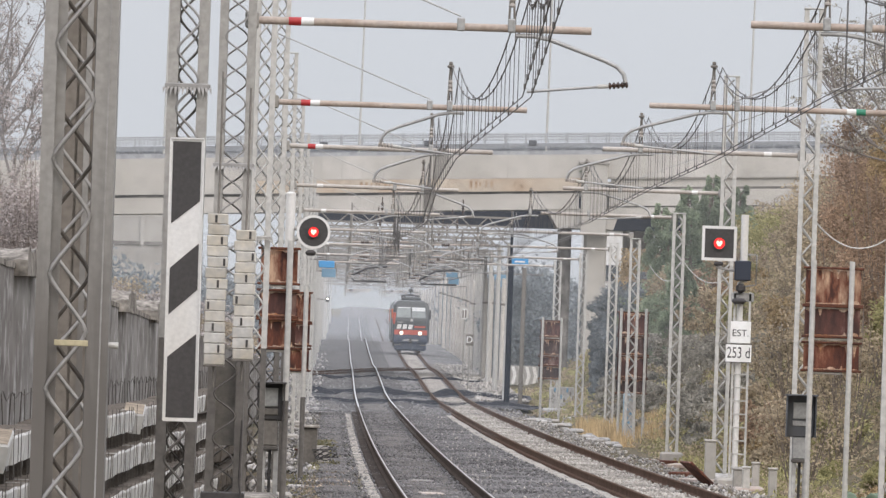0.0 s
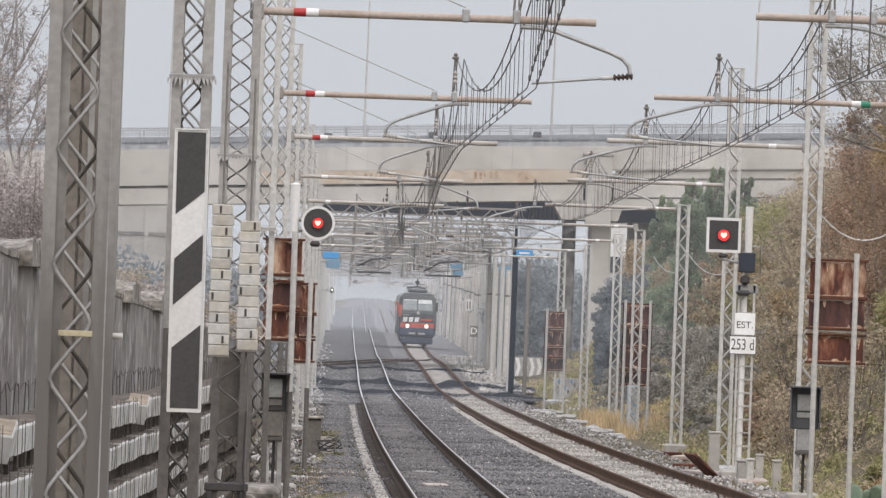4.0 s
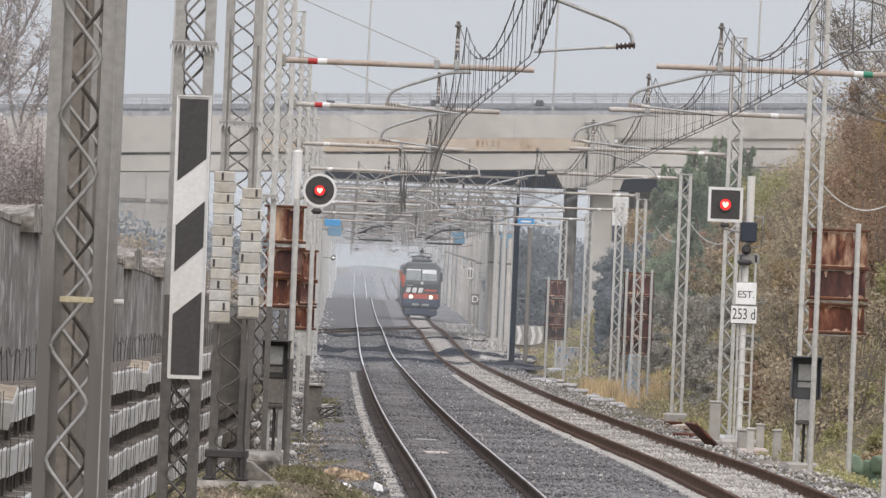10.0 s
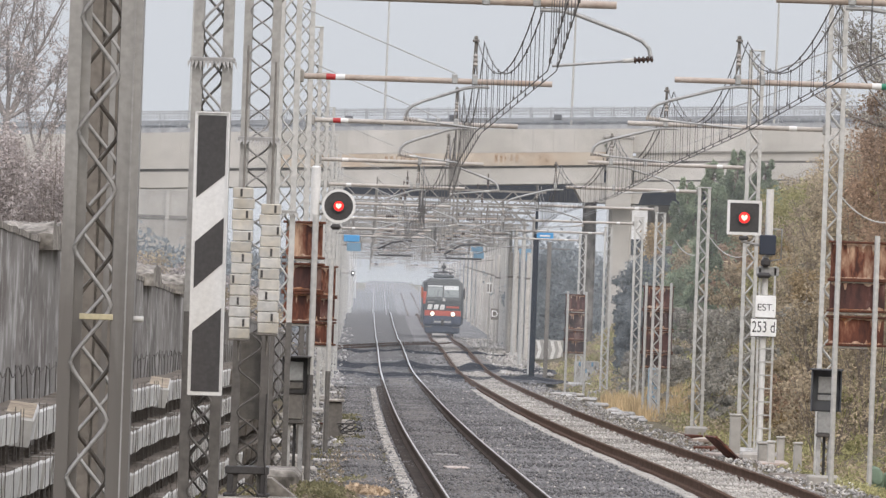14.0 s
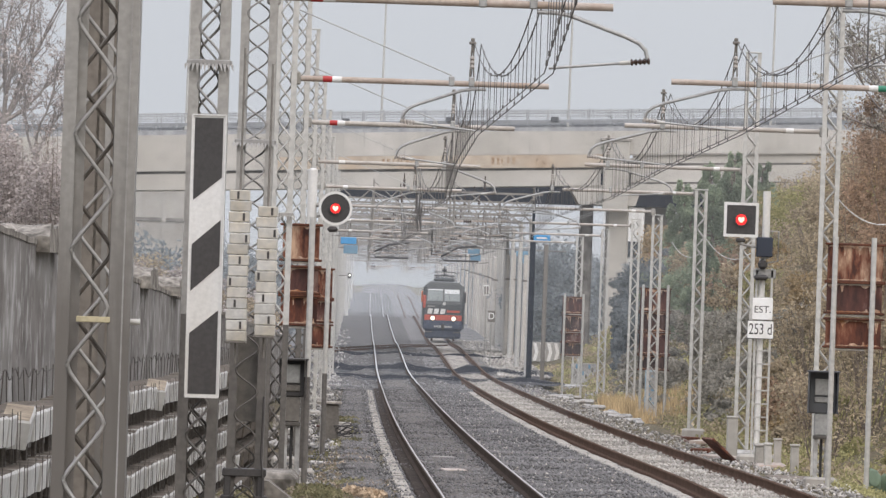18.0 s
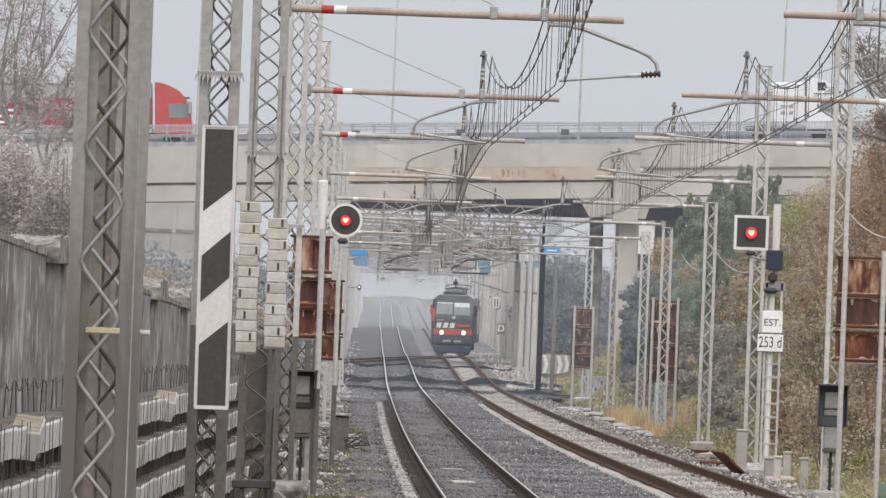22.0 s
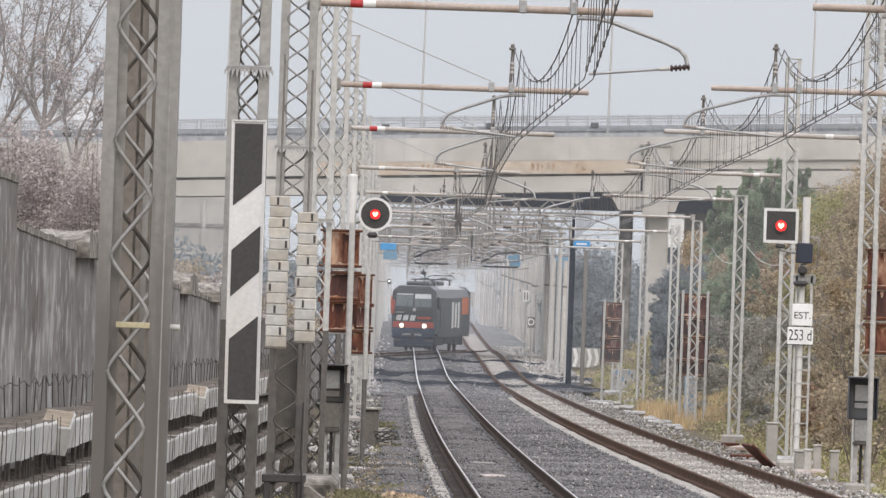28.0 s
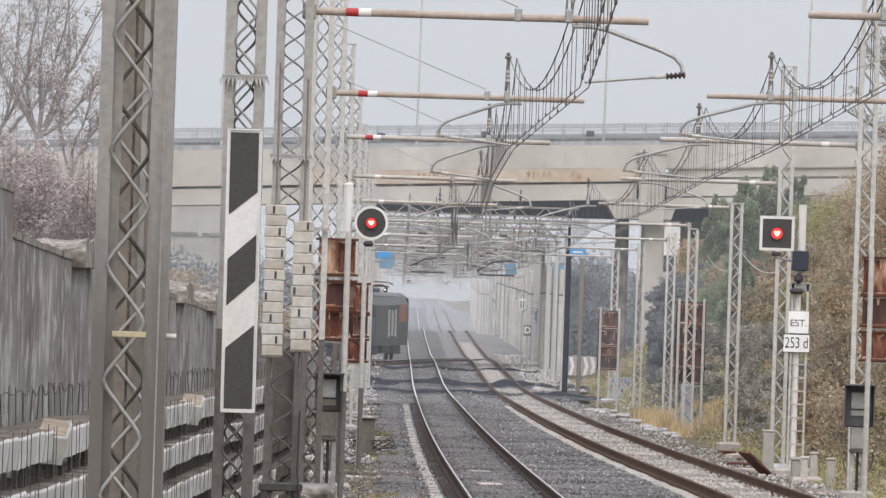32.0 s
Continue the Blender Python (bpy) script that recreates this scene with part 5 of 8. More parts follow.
def build_bridge():
    t = thing("road_bridge", Matrix(), "long pale concrete road bridge with grey railing over the railway", "bridge", kind="structure")
    x0, x1 = -40.0, 40.0
    for a, b in ((-640.0, -40.0), (40.0, 180.0)):
        ap = part("approach_deck", along_deck(Shape(), a, b, BRIDGE_Y, -0.5, 0.0, 11.0), M_ASPHALT, t)
        part("approach_wall", along_deck(Shape(), a, b, BRIDGE_Y - 0.35, -3.2, 0.55, 0.3), M_FASCIA, ap)
        for k in range(int((b - a) / 46)):
            px = a + 23 + 46 * k
            part("approach_pier", Shape().cbox((px, BRIDGE_Y + 5, (deck(px) - 0.5) / 2 - 1), (2.0, 6, deck(px) + 1.4), 0.2), M_FASCIA, ap)
    part("road_deck", along_deck(Shape(), x0, x1, BRIDGE_Y, -0.5, 0.0, 11.0), M_ASPHALT, t)
    n = 64
    step = (x1 - x0) / n
    for k in range(n):
        a = x0 + k * step
        part("fascia_panel", along_deck(Shape(), a + 0.012, a + step - 0.012, BRIDGE_Y - 0.35, -1.30, 0.09, 0.3), M_FASCIA, t)
    part("fascia_backing", along_deck(Shape(), x0, x1, BRIDGE_Y - 0.33, -1.28, 0.06, 0.2), M_CONC, t, "weathered joints between the cast panels")
    part("kerb", along_deck(Shape(), x0, x1, BRIDGE_Y - 0.28, 0.09, 0.46, 0.35), M_KERB, t, "blue-grey stained concrete kerb")
    part("stained_band", along_deck(Shape(), -12.0, 8.4, BRIDGE_Y - 0.42, -2.10, -1.33, 0.4), M_OCHRE, t, "rust-stained concrete ledge")
    part("ledge", along_deck(Shape(), x0, -12.0, BRIDGE_Y - 0.38, -2.10, -1.32, 0.4), M_FASCIA, t)
    part("ledge", along_deck(Shape(), 10.0, x1, BRIDGE_Y - 0.1, -1.88, -1.32, 0.4), M_FASCIA, t)
    spots = random.Random(21)
    for a, b in ((-5.1, 4), (-4.0, 3), (1.5, 5), (4.2, 2), (-9.2, 2)):
        for k in range(b):
            c = a + 0.3 * k + spots.uniform(-0.05, 0.05)
            part("rust_run", along_deck(Shape(), c, c + spots.uniform(0.08, 0.2), BRIDGE_Y - 0.424, -1.9 + spots.uniform(-0.08, 0.08), -1.48 + spots.uniform(-0.1, 0.05), 0.01), M_STAIN, t, "brown rust stain")
    for k in range(5):
        yy = BRIDGE_Y - 0.28 + k * 2.5
        part("girder", along_deck(Shape(), x0, 8.1, yy, -3.2, -2.24, 0.7), M_FASCIA, t)
        part("girder", along_deck(Shape(), 9.9, x1, yy, -3.7, -2.02, 0.7), M_FASCIA, t)
    part("soffit_slab", along_deck(Shape(), x0, x1, BRIDGE_Y, -2.3, -1.5, 11.0), M_FASCIA, t)
    part("groove", along_deck(Shape(), x0, 8.1, BRIDGE_Y - 0.1, -2.26, -2.08, 0.1), M_CONC_DARK, t, "dark strip along the girder, coloured for the groove's shadow")
    part("groove", along_deck(Shape(), 9.9, x1, BRIDGE_Y - 0.05, -2.06, -1.86, 0.1), M_CONC_DARK, t, "dark strip along the girder, coloured for the groove's shadow")
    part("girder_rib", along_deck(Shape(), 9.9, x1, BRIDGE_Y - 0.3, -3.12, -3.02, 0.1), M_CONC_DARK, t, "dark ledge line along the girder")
    # railing: posts, guard rail, top bar and wire mesh, and the same at the road's far side
    for yy, far in ((BRIDGE_Y - 0.2, False), (BRIDGE_Y + 10.6, True)):
        for k in range(65):
            a = x0 + k * 1.245
            if a < x1:
                part("railing_post", Shape().box((a, yy, deck(a) + 0.93), (0.075, 0.1, 1.05)), M_RAILING, t)
                if not far and k % 2:
                    part("brace", Shape().tube([(a - 0.02, yy + 0.1, deck(a) + 1.1), (a + 0.3, yy + 0.5, deck(a) + 0.4)], 0.03, 4), M_RAILING, t)
        part("top_bar", along_deck(Shape(), x0, x1, yy - 0.04, 1.42, 1.49, 0.08), M_RAILING, t)
        part("guard_rail", along_deck(along_deck(Shape(), x0, x1, yy - 0.1, 0.73, 0.92, 0.05), x0, x1, yy - 0.12, 0.79, 0.86, 0.05), M_GUARD, t, "dull blue-grey steel guard rail")
        part("middle_bar", along_deck(Shape(), x0, x1, yy - 0.03, 1.12, 1.15, 0.05), M_RAILING, t)
        if far:
            part("far_parapet", along_deck(Shape(), x0, x1, yy + 0.1, 0.0, 0.75, 0.3), M_KERB, t, "blue-grey concrete parapet")
    mesh_s = Shape()
    for k in range(880):
        a = x0 + k * 0.09
        mesh_s.box((a, BRIDGE_Y - 0.19, deck(a) + 1.17), (0.046, 0.012, 0.5))
    part("railing_mesh", mesh_s, M_RAILING, t, "thin upright railing wires", kind="stuff")
    for a in (-13.7, -7.4, -1.1, 5.2):
        part("drain_box", Shape().cbox((a, BRIDGE_Y - 0.42, deck(a) + 0.80), (0.48, 0.2, 0.32), 0.03), M_SLATE, t, "small slate-grey box on the railing")
    for a in (-5.35, 6.1, 18.5, -17.3, -30):
        lp = part("lamp_column", Shape().tube([(a, BRIDGE_Y + 9.5, deck(a)), (a + 0.1, BRIDGE_Y + 9.5, deck(a) + 12)], 0.085, 8, 0.05), M_GALV_FAR, t, "slim lamp column")
        part("lamp_arm", Shape().tube([(a + 0.1, BRIDGE_Y + 9.5, deck(a) + 12), (a + 0.1, BRIDGE_Y + 7.8, deck(a) + 12.5)], 0.05, 6).cbox((a + 0.1, BRIDGE_Y + 7.5, deck(a) + 12.5), (0.3, 0.8, 0.15), 0.04), M_GALV_FAR, lp)
    # pier at the right of the tracks
    px = (8.743, 666.21, 7.604)[0]
    g = level(BRIDGE_Y) - 0.6
    for yy in (0.0, 6.5):
        part("pier_column", Shape().cbox((px + 0.5, BRIDGE_Y + 2.2 + yy, (g + deck(px) - 4.4) / 2), (1.3, 1.6, deck(px) - 4.4 - g), 0.12), M_FASCIA, t, "tall pale concrete column")
        part("pier_column", Shape().cbox((px - 1.35, BRIDGE_Y + 4.2 + yy, (g + deck(px) - 4.4) / 2), (0.75, 1.6, deck(px) - 4.4 - g), 0.1), M_CONC_DARK, t, "concrete column in a dark colour for its shade side")
    cap = Shape().prism([(px - 2.6, 0, deck(px) - 3.2), (px + 1.9, 0, deck(px) - 3.2), (px + 1.5, 0, deck(px) - 4.4), (px - 1.9, 0, deck(px) - 4.4)], (0, 12, 0), pose(0, BRIDGE_Y - 0.2, 0))
    part("pier_cap", cap, M_FASCIA, t, "broad concrete pier cap")
    part("bearing_block", Shape().cbox((px + 0.27, BRIDGE_Y - 0.2, deck(px) - 2.52), (1.56, 1.0, 4.3), 0.05), M_FASCIA, t, "pale concrete cross-beam end")
    part("bearing_cap", Shape().cbox((px + 0.2, BRIDGE_Y - 0.25, deck(px) - 0.42), (1.85, 1.1, 0.2), 0.04), M_CONC, t, "weathered cap of the cross-beam")
    px = -36.0
    part("pier_column", Shape().cbox((px, BRIDGE_Y + 5, (g + deck(px) - 3.2) / 2), (2.0, 6, deck(px) - 3.2 - g), 0.2), M_FASCIA, t)
    # a second, darker carriageway close behind
    u = thing("second_bridge", Matrix(), "dark steel road bridge close behind the concrete one", "bridge", kind="structure")
    for yy in (16, 25):
        part("dark_girder", Shape().box((15.7, BRIDGE_Y + yy + 0.25, 10.28), (48.6, 0.5, 2.2)), M_DARKBEAM, u)
    part("road_deck", Shape().box((15.7, BRIDGE_Y + 20.7, 11.75), (48.6, 9.0, 0.85)), M_FASCIA, u)
    for px in (12.0, 36.0):
        part("pier_column", Shape().cbox((px, BRIDGE_Y + 21, (g + deck(px) - 3.8) / 2), (1.6, 5, deck(px) - 3.8 - g), 0.2), M_FASCIA, u)


build_bridge()


# ---- gantries towards and beyond the bridge ----
def gantry(y, x0, x1, z_beam, leg_mat, label, legs=2):
    t = thing("lattice_gantry", pose(0, y, level(y)), label, "gantry", "gantries")
    g = random.Random(int(y))
    for x in (x0, x1)[:legs]:
        part("leg", Shape().tube([(x, 0, -0.4), (x, 0, z_beam + 0.2)], 0.14, 10, 0.11), leg_mat, t)
    h = 0.62
    for yy in (-0.22, 0.22):
        for z in (0, h):
            part("chord", Shape().box(((x0 + x1) / 2, yy, z_beam + z), (x1 - x0 + 0.5, 0.09, 0.09)), M_GANTRY, t)
        n = max(6, int((x1 - x0) / 0.62))
        pts = [(x0 + (x1 - x0) * k / n, yy, z_beam + (h if k % 2 else 0)) for k in range(n + 1)]
        part("lacing_bar", Shape().tube(pts, 0.04, 4), M_GANTRY, t)
    for c in (track_a(y), track_b(y)):
        part("drop_post", Shape().tube([(c - 1.2, 0, z_beam + 1.1), (c - 1.2, 0, z_beam - 1.3)], 0.05, 6), M_GANTRY, t)
        part("wire_post", insulator(Shape().tube([(c + 0.2, 0, z_beam + h), (c + 0.2, 0, z_beam + h + 0.8)], 0.03, 5), (c + 0.2, 0, z_beam + h + 0.2), (0, 0, 1), 0.35, 0.08, 3), M_INSUL, t)
        part("registration_tube", Shape().tube([(c - 1.2, 0, z_beam - 1.0), (c - 0.2, 0, z_beam - 1.05), (c + 0.5, 0, z_beam - 1.3)], 0.035, 5), M_TUBE_GREY, t)
        part("bracket_tube", Shape().tube([(c - 1.2, 0, z_beam - 0.75), (c + 1.5, 0, z_beam - 0.65)], 0.035, 5), M_TUBE, t)
        part("stay_rod", Shape().tube([(c - 1.2, 0, z_beam + 1.0), (c + g.uniform(0.6, 1.4), 0, z_beam - 0.62)], 0.022, 4), M_GANTRY, t)
        part("insulator", insulator(Shape(), (c - 0.75, 0, z_beam - 0.74), (1, 0, 0.03), 0.4, 0.08, 4), M_INSUL, t)
    for k in range(4):
        a = x0 + (x1 - x0) * g.uniform(0.08, 0.92)
        low = z_beam - g.uniform(0.5, 1.5)
        part("hanger", Shape().tube([(a, 0, z_beam), (a + g.uniform(-0.1, 0.1), 0, low)], 0.035, 5).tube([(a, 0, low), (a + g.uniform(-1.2, 1.2), 0, low + g.uniform(-0.1, 0.2))], 0.03, 5), (M_GANTRY, M_GALV_DARK)[k % 2], t)
    return t


for k, (y, z) in enumerate(((515, 7.9), (540, 7.35), (566, 7.85), (596, 7.3), (622, 7.7), (648, 7.2), (690, 7.0), (705, 7.6), (728, 6.8), (745, 7.3), (768, 6.7), (790, 7.2), (818, 6.6), (845, 7.0), (872, 6.5), (900, 6.9), (930, 7.2), (960, 6.4), (995, 7.1), (1030, 6.3), (1065, 7.1), (1100, 6.2), (1140, 7.1), (1185, 6.1), (1230, 7.1), (1280, 6.0), (1340, 7.1), (1410, 5.9), (1490, 7.1))):
    gantry(y, track_a(y) - 3.3 - 0.25 * (k % 2), track_b(y) + 2.75 + 0.012 * (y - 528) * 0.4, z, M_GALV_FAR, "pale lattice gantry over both tracks", 1 if k in (0, 2, 4) else 2)
POSTS = [(625, 3.8), (649, 3.78), (664, 3.62), (676, 3.42), (706, 3.7), (734, 3.8), (748, 3.8), (759, 3.6), (790, 3.9), (820, 3.95), (850, 3.97), (868, 3.95), (886, 3.93), (900, 3.85), (914, 3.75), (928, 3.55)]
for k, (y, off) in enumerate(POSTS + [(960 + 40 * j, 3.5) for j in range(12)]):
    x = track_b(y) + off
    t = thing("round_post", pose(x, y, level(y) - 0.3), "pale tapered concrete post beside the track", "post", "concrete posts")
    part("shaft", Shape().tube([(0, 0, 0), (0, 0, 6.05 + 0.15 * math.sin(k))], 0.15, 12, 0.125), M_POST, t)
    part("cap", Shape().lathe((0, 0, 6.05 + 0.15 * math.sin(k)), (0, 0, 1), [(0, 0.135), (0.06, 0.125), (0.09, 0.04)], 12), M_POST, t)
    part("clamp", Shape().lathe((0, 0, 4.6), (0, 0, 1), [(0, 0.165), (0.12, 0.165)], 12), M_GALV_DARK, t)

bx, by, bz = (3.281, 527.56, 0.573)
t = thing("black_post", pose(bx, by, level(by) - 0.3), "tall black-painted steel post with blue plate", "post")
part("shaft", Shape().cbox((0, 0, 3.55), (0.27, 0.27, 7.1), 0.03), M_NAVY, t)
part("upper_shaft", Shape().tube([(0, 0, 7.1), (0, 0, 9.0)], 0.07, 8), M_NAVY, t)
part("blue_plate", Shape().cbox((0.42, -0.22, 6.85), (0.8, 0.05, 0.36), 0.02), M_BLUE, t, "blue enamel plate")
part("plate_bar", Shape().box((0.42, -0.25, 6.88), (0.5, 0.012, 0.08)), M_WHITE, t)
bx, by, bz = (3.928, 527.56, 3.029)
t = thing("slim_post", pose(bx, by, level(by) - 0.3), "slim dark grey steel post", "post")
part("shaft", Shape().cbox((0, 0, 3.3), (0.21, 0.21, 6.6), 0.03), M_GALV_DARK, t)
for (x, y, z), label in (((-5.121, 488.00, 6.125), "small blue enamel plates on a bracket"), ((0.589, 650.66, 5.952), "blue enamel plates hung from a gantry"), ((3.425, 650.66, 5.916), "blue enamel plate hung from a gantry")):
    t = thing("blue_sign", pose(x, y, z), label, "sign", "blue plates")
    near = y < 520
    part("plate", Shape().cbox((0, 0, 0.1), (0.7, 0.04, 0.30), 0.02), M_BLUE if near else M_BLUE_DULL, t)
    part("lower_plate", Shape().cbox((0.1, 0.02, -0.28), (0.62, 0.04, 0.38), 0.02), M_BLUE_DULL, t)
    part("hanger", Shape().tube([(0.0, 0.06, 1.4), (0.0, 0.06, -0.3)], 0.03, 6).tube([(-1.6, 0.06, 0.32), (2.6, 0.06, 0.30)], 0.03, 6), M_GALV_DARK, t)
for (x, y, z), wd in (((1.589, 591.51, 2.560), "D"), ):
    t = thing("letter_sign", pose(x, y, z), "small grey plate with white letter D on a post", "sign")
    pl = part("plate", Shape().cbox((0, 0, 0), (0.4, 0.04, 0.60), 0.02), M_GALV_DARK, t)
    text_on(pl, "lettering", wd, (0, -0.03, 0), 0.5, M_SIGN)
    part("post", Shape().tube([(0, 0.06, level(y) - z - 0.3), (0, 0.06, 0.2)], 0.04, 6), M_GALV, t)
x, y, z = (1.396, 650.66, 3.779)
t = thing("speed_board", pose(x, y, z), "small white-framed board with bars on a post", "sign")
part("board", Shape().cbox((0, 0, 0), (0.34, 0.04, 0.62), 0.02), M_WHITE, t)
for k in (-0.08, 0.08):
    part("bar", Shape().box((k, -0.024, 0), (0.09, 0.01, 0.48)), M_GALV_DARK, t)
part("post", Shape().tube([(0, 0.06, level(y) - z - 0.3), (0, 0.06, 0.2)], 0.04, 6), M_GALV, t)

# wavy near-black strips across both tracks, two of them over wider grey margins
M_STRIP_MARGIN = material("grey_strip_margin", (0.085, 0.085, 0.09), 0.96, 0.0, 0.4, 2, 0.4, 0.3)
M_DARK_STRIP = material("near_black_strip", (0.013, 0.0155, 0.022), 0.96, 0.0, 0.35, 3, 0.4, 0.3)


def crossing(y, x0, x1, w, phase, label, mat=None, lift=0.0):
    s, vs = Shape(), []
    n = 40
    for k in range(n + 1):
        x = x0 + (x1 - x0) * k / n
        mid = y + 7 * math.sin(k * 0.42 + phase) + 3.5 * math.sin(k * 1.1 + 2 * phase)
        h = w * (0.5 + 0.2 * math.sin(k * 0.55 + 3 * phase) + 0.12 * math.sin(k * 1.7 + phase)) * min(1.0, 0.3 + k / 6, 0.3 + (n - k) / 6)
        for d, z in ((-1, -0.03), (-0.8, 0.03), (0.8, 0.03), (1, -0.03)):
            vs.append((x, mid + d * h, level(mid + d * h) - BED + z + 0.05 + lift))
    s.add(vs, [(i * 4 + j, i * 4 + j + 1, (i + 1) * 4 + j + 1, (i + 1) * 4 + j) for i in range(n) for j in range(3)])
    tagged(part("wavy_strip", s, mat or M_DARK_STRIP), label, "crossing", "crossings", kind="structure")


crossing(509, -6.8, 4.8, 36, 0.4, "broad grey margin under the dark strip", M_STRIP_MARGIN, -0.02)
crossing(562, -7.6, 4.7, 40, 1.9, "broad grey margin under the second dark strip", M_STRIP_MARGIN, -0.02)
crossing(509, -6.6, 4.6, 22, 0.4, "dark wavy strip across both tracks")
crossing(562, -7.4, 4.5, 27, 1.9, "second dark wavy strip across both tracks")
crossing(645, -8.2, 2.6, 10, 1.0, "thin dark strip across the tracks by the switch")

# the crossover that the engine takes
CROSS = [(640, -8.4), (671, -6.1), (704, -3.85), (740, -1.75), (790, -1.7)]
def cross_line(y):
    return glide(y, CROSS)


t = thing("crossover_track", Matrix(), "worn crossover rails between the tracks", "railway track", "running lines", kind="structure")
for side in (-0.7525, 0.7525):
    line = [(cross_line(y) + side, y, level(y) - 0.06) for y in range(634, 752, 6)]
    r = part("rail", Shape().sweep(line, RAIL_SECTION), M_RAIL, t)
    part("rail_head", Shape().sweep(line, HEAD_SECTION), M_RAIL_TOP, r)


# ---- plants ----
class Leaves:
    """Collects clouds of small leaf blades."""

    def __init__(self, seed):
        self.rng, self.blocks = np.random.default_rng(seed), []

    def cloud(self, center, radii, n, size, flat=1.0):
        g = self.rng
        p = g.normal(size=(n, 3))
        p *= (g.random((n, 1)) ** 0.45) / np.linalg.norm(p, axis=1, keepdims=True)
        c = np.array(center) + p * np.array(radii)
        a = g.normal(size=(n, 3)) * (1, 1, flat)
        a /= np.linalg.norm(a, axis=1, keepdims=True)
        b = np.cross(a, g.normal(size=(n, 3)))
        b /= np.linalg.norm(b, axis=1, keepdims=True)
        l = size * g.uniform(0.6, 1.4, (n, 1))
        w = l * g.uniform(0.3, 0.55, (n, 1))
        self.blocks.append(np.stack([c - a * l, c + b * w, c + a * l, c - b * w], axis=1).reshape(-1, 3))

    def mesh(self, name, mat):
        v = np.concatenate(self.blocks)
        n = len(v) // 4
        me = bpy.data.meshes.new(name)
        me.vertices.add(4 * n)
        me.vertices.foreach_set("co", v.astype(np.float32).ravel())
        me.loops.add(4 * n)
        me.loops.foreach_set("vertex_index", np.arange(4 * n, dtype=np.int32))
        me.polygons.add(n)
        me.polygons.foreach_set("loop_start", np.arange(0, 4 * n, 4, dtype=np.int32))
        me.update(calc_edges=True)
        me.materials.append(mat)
        return me


def limb_tree(x, y, fork, limbs, seed, bark, leaf_mat, label, girth=0.14, leaves=26, leaf=0.045, sprays=9, side=1.0):
    """A tree that forks low into crooked limbs: each limb is (lean to the right in degrees, lean ahead, length)."""
    rng = random.Random(seed)
    g = ground_z(x, y) - 0.2
    t = thing("tree", pose(x, y, g), label, "tree", "trees")
    h = fork - g
    part("trunk", Shape().tube([(-0.12, 0, 0), (0.06, 0.05, h * 0.35), (-0.05, 0, h * 0.7), (0, 0, h)], girth * 1.25, 8, girth), bark, t)
    f, twigs = Leaves(seed), Shape()

    def crooked(p, d, length, r, n, lift):
        pts = [p]
        for k in range(n):
            d = (d + Vector((rng.uniform(-1, 1) * 0.22, rng.uniform(-1, 1) * 0.22, rng.uniform(-0.6, 1) * 0.2 + lift))).normalized()
            pts.append(pts[-1] + d * (length / n))
        return pts
    for lean, ahead, length in limbs:
        d = Vector((math.sin(radians(lean)), math.sin(radians(ahead)), math.cos(radians(lean)))).normalized()
        limb = crooked(Vector((0, 0, h - 0.05)), d, length, girth * 0.6, 7, 0.06)
        part("limb", Shape().tube(limb, girth * 0.6, 6, 0.022), bark, t)
        for k in range(sprays * 2):
            i = rng.randrange(1, 7)
            u = rng.random()
            p = limb[i] + (limb[i + 1] - limb[i]) * u if i < 7 else limb[i]
            e = (limb[min(i + 1, 7)] - limb[i]).normalized() + Vector((rng.uniform(-1, 1) * side, rng.uniform(-1, 1), rng.uniform(-0.35, 0.8)))
            b = crooked(p, e.normalized(), length * rng.uniform(0.18, 0.42), 0.02, 5, 0.03)
            twigs.tube(b, 0.02, 4, 0.007, caps=False)
            for q in range(4):
                j = rng.randrange(1, 6)
                e2 = Vector((rng.uniform(-1, 1), rng.uniform(-1, 1), rng.uniform(-0.5, 1))).normalized()
                c = crooked(b[j], e2, length * rng.uniform(0.07, 0.17), 0.01, 3, 0.02)
                twigs.tube(c, 0.009, 3, 0.005, caps=False)
                if leaves:
                    f.cloud(c[-1], (0.16, 0.16, 0.10), leaves, leaf)
                    f.cloud(c[1], (0.12, 0.12, 0.08), leaves // 2, leaf)
    part("crown", twigs, bark, t)
    if leaves:
        part("leaves", f, leaf_mat, t)
    return t


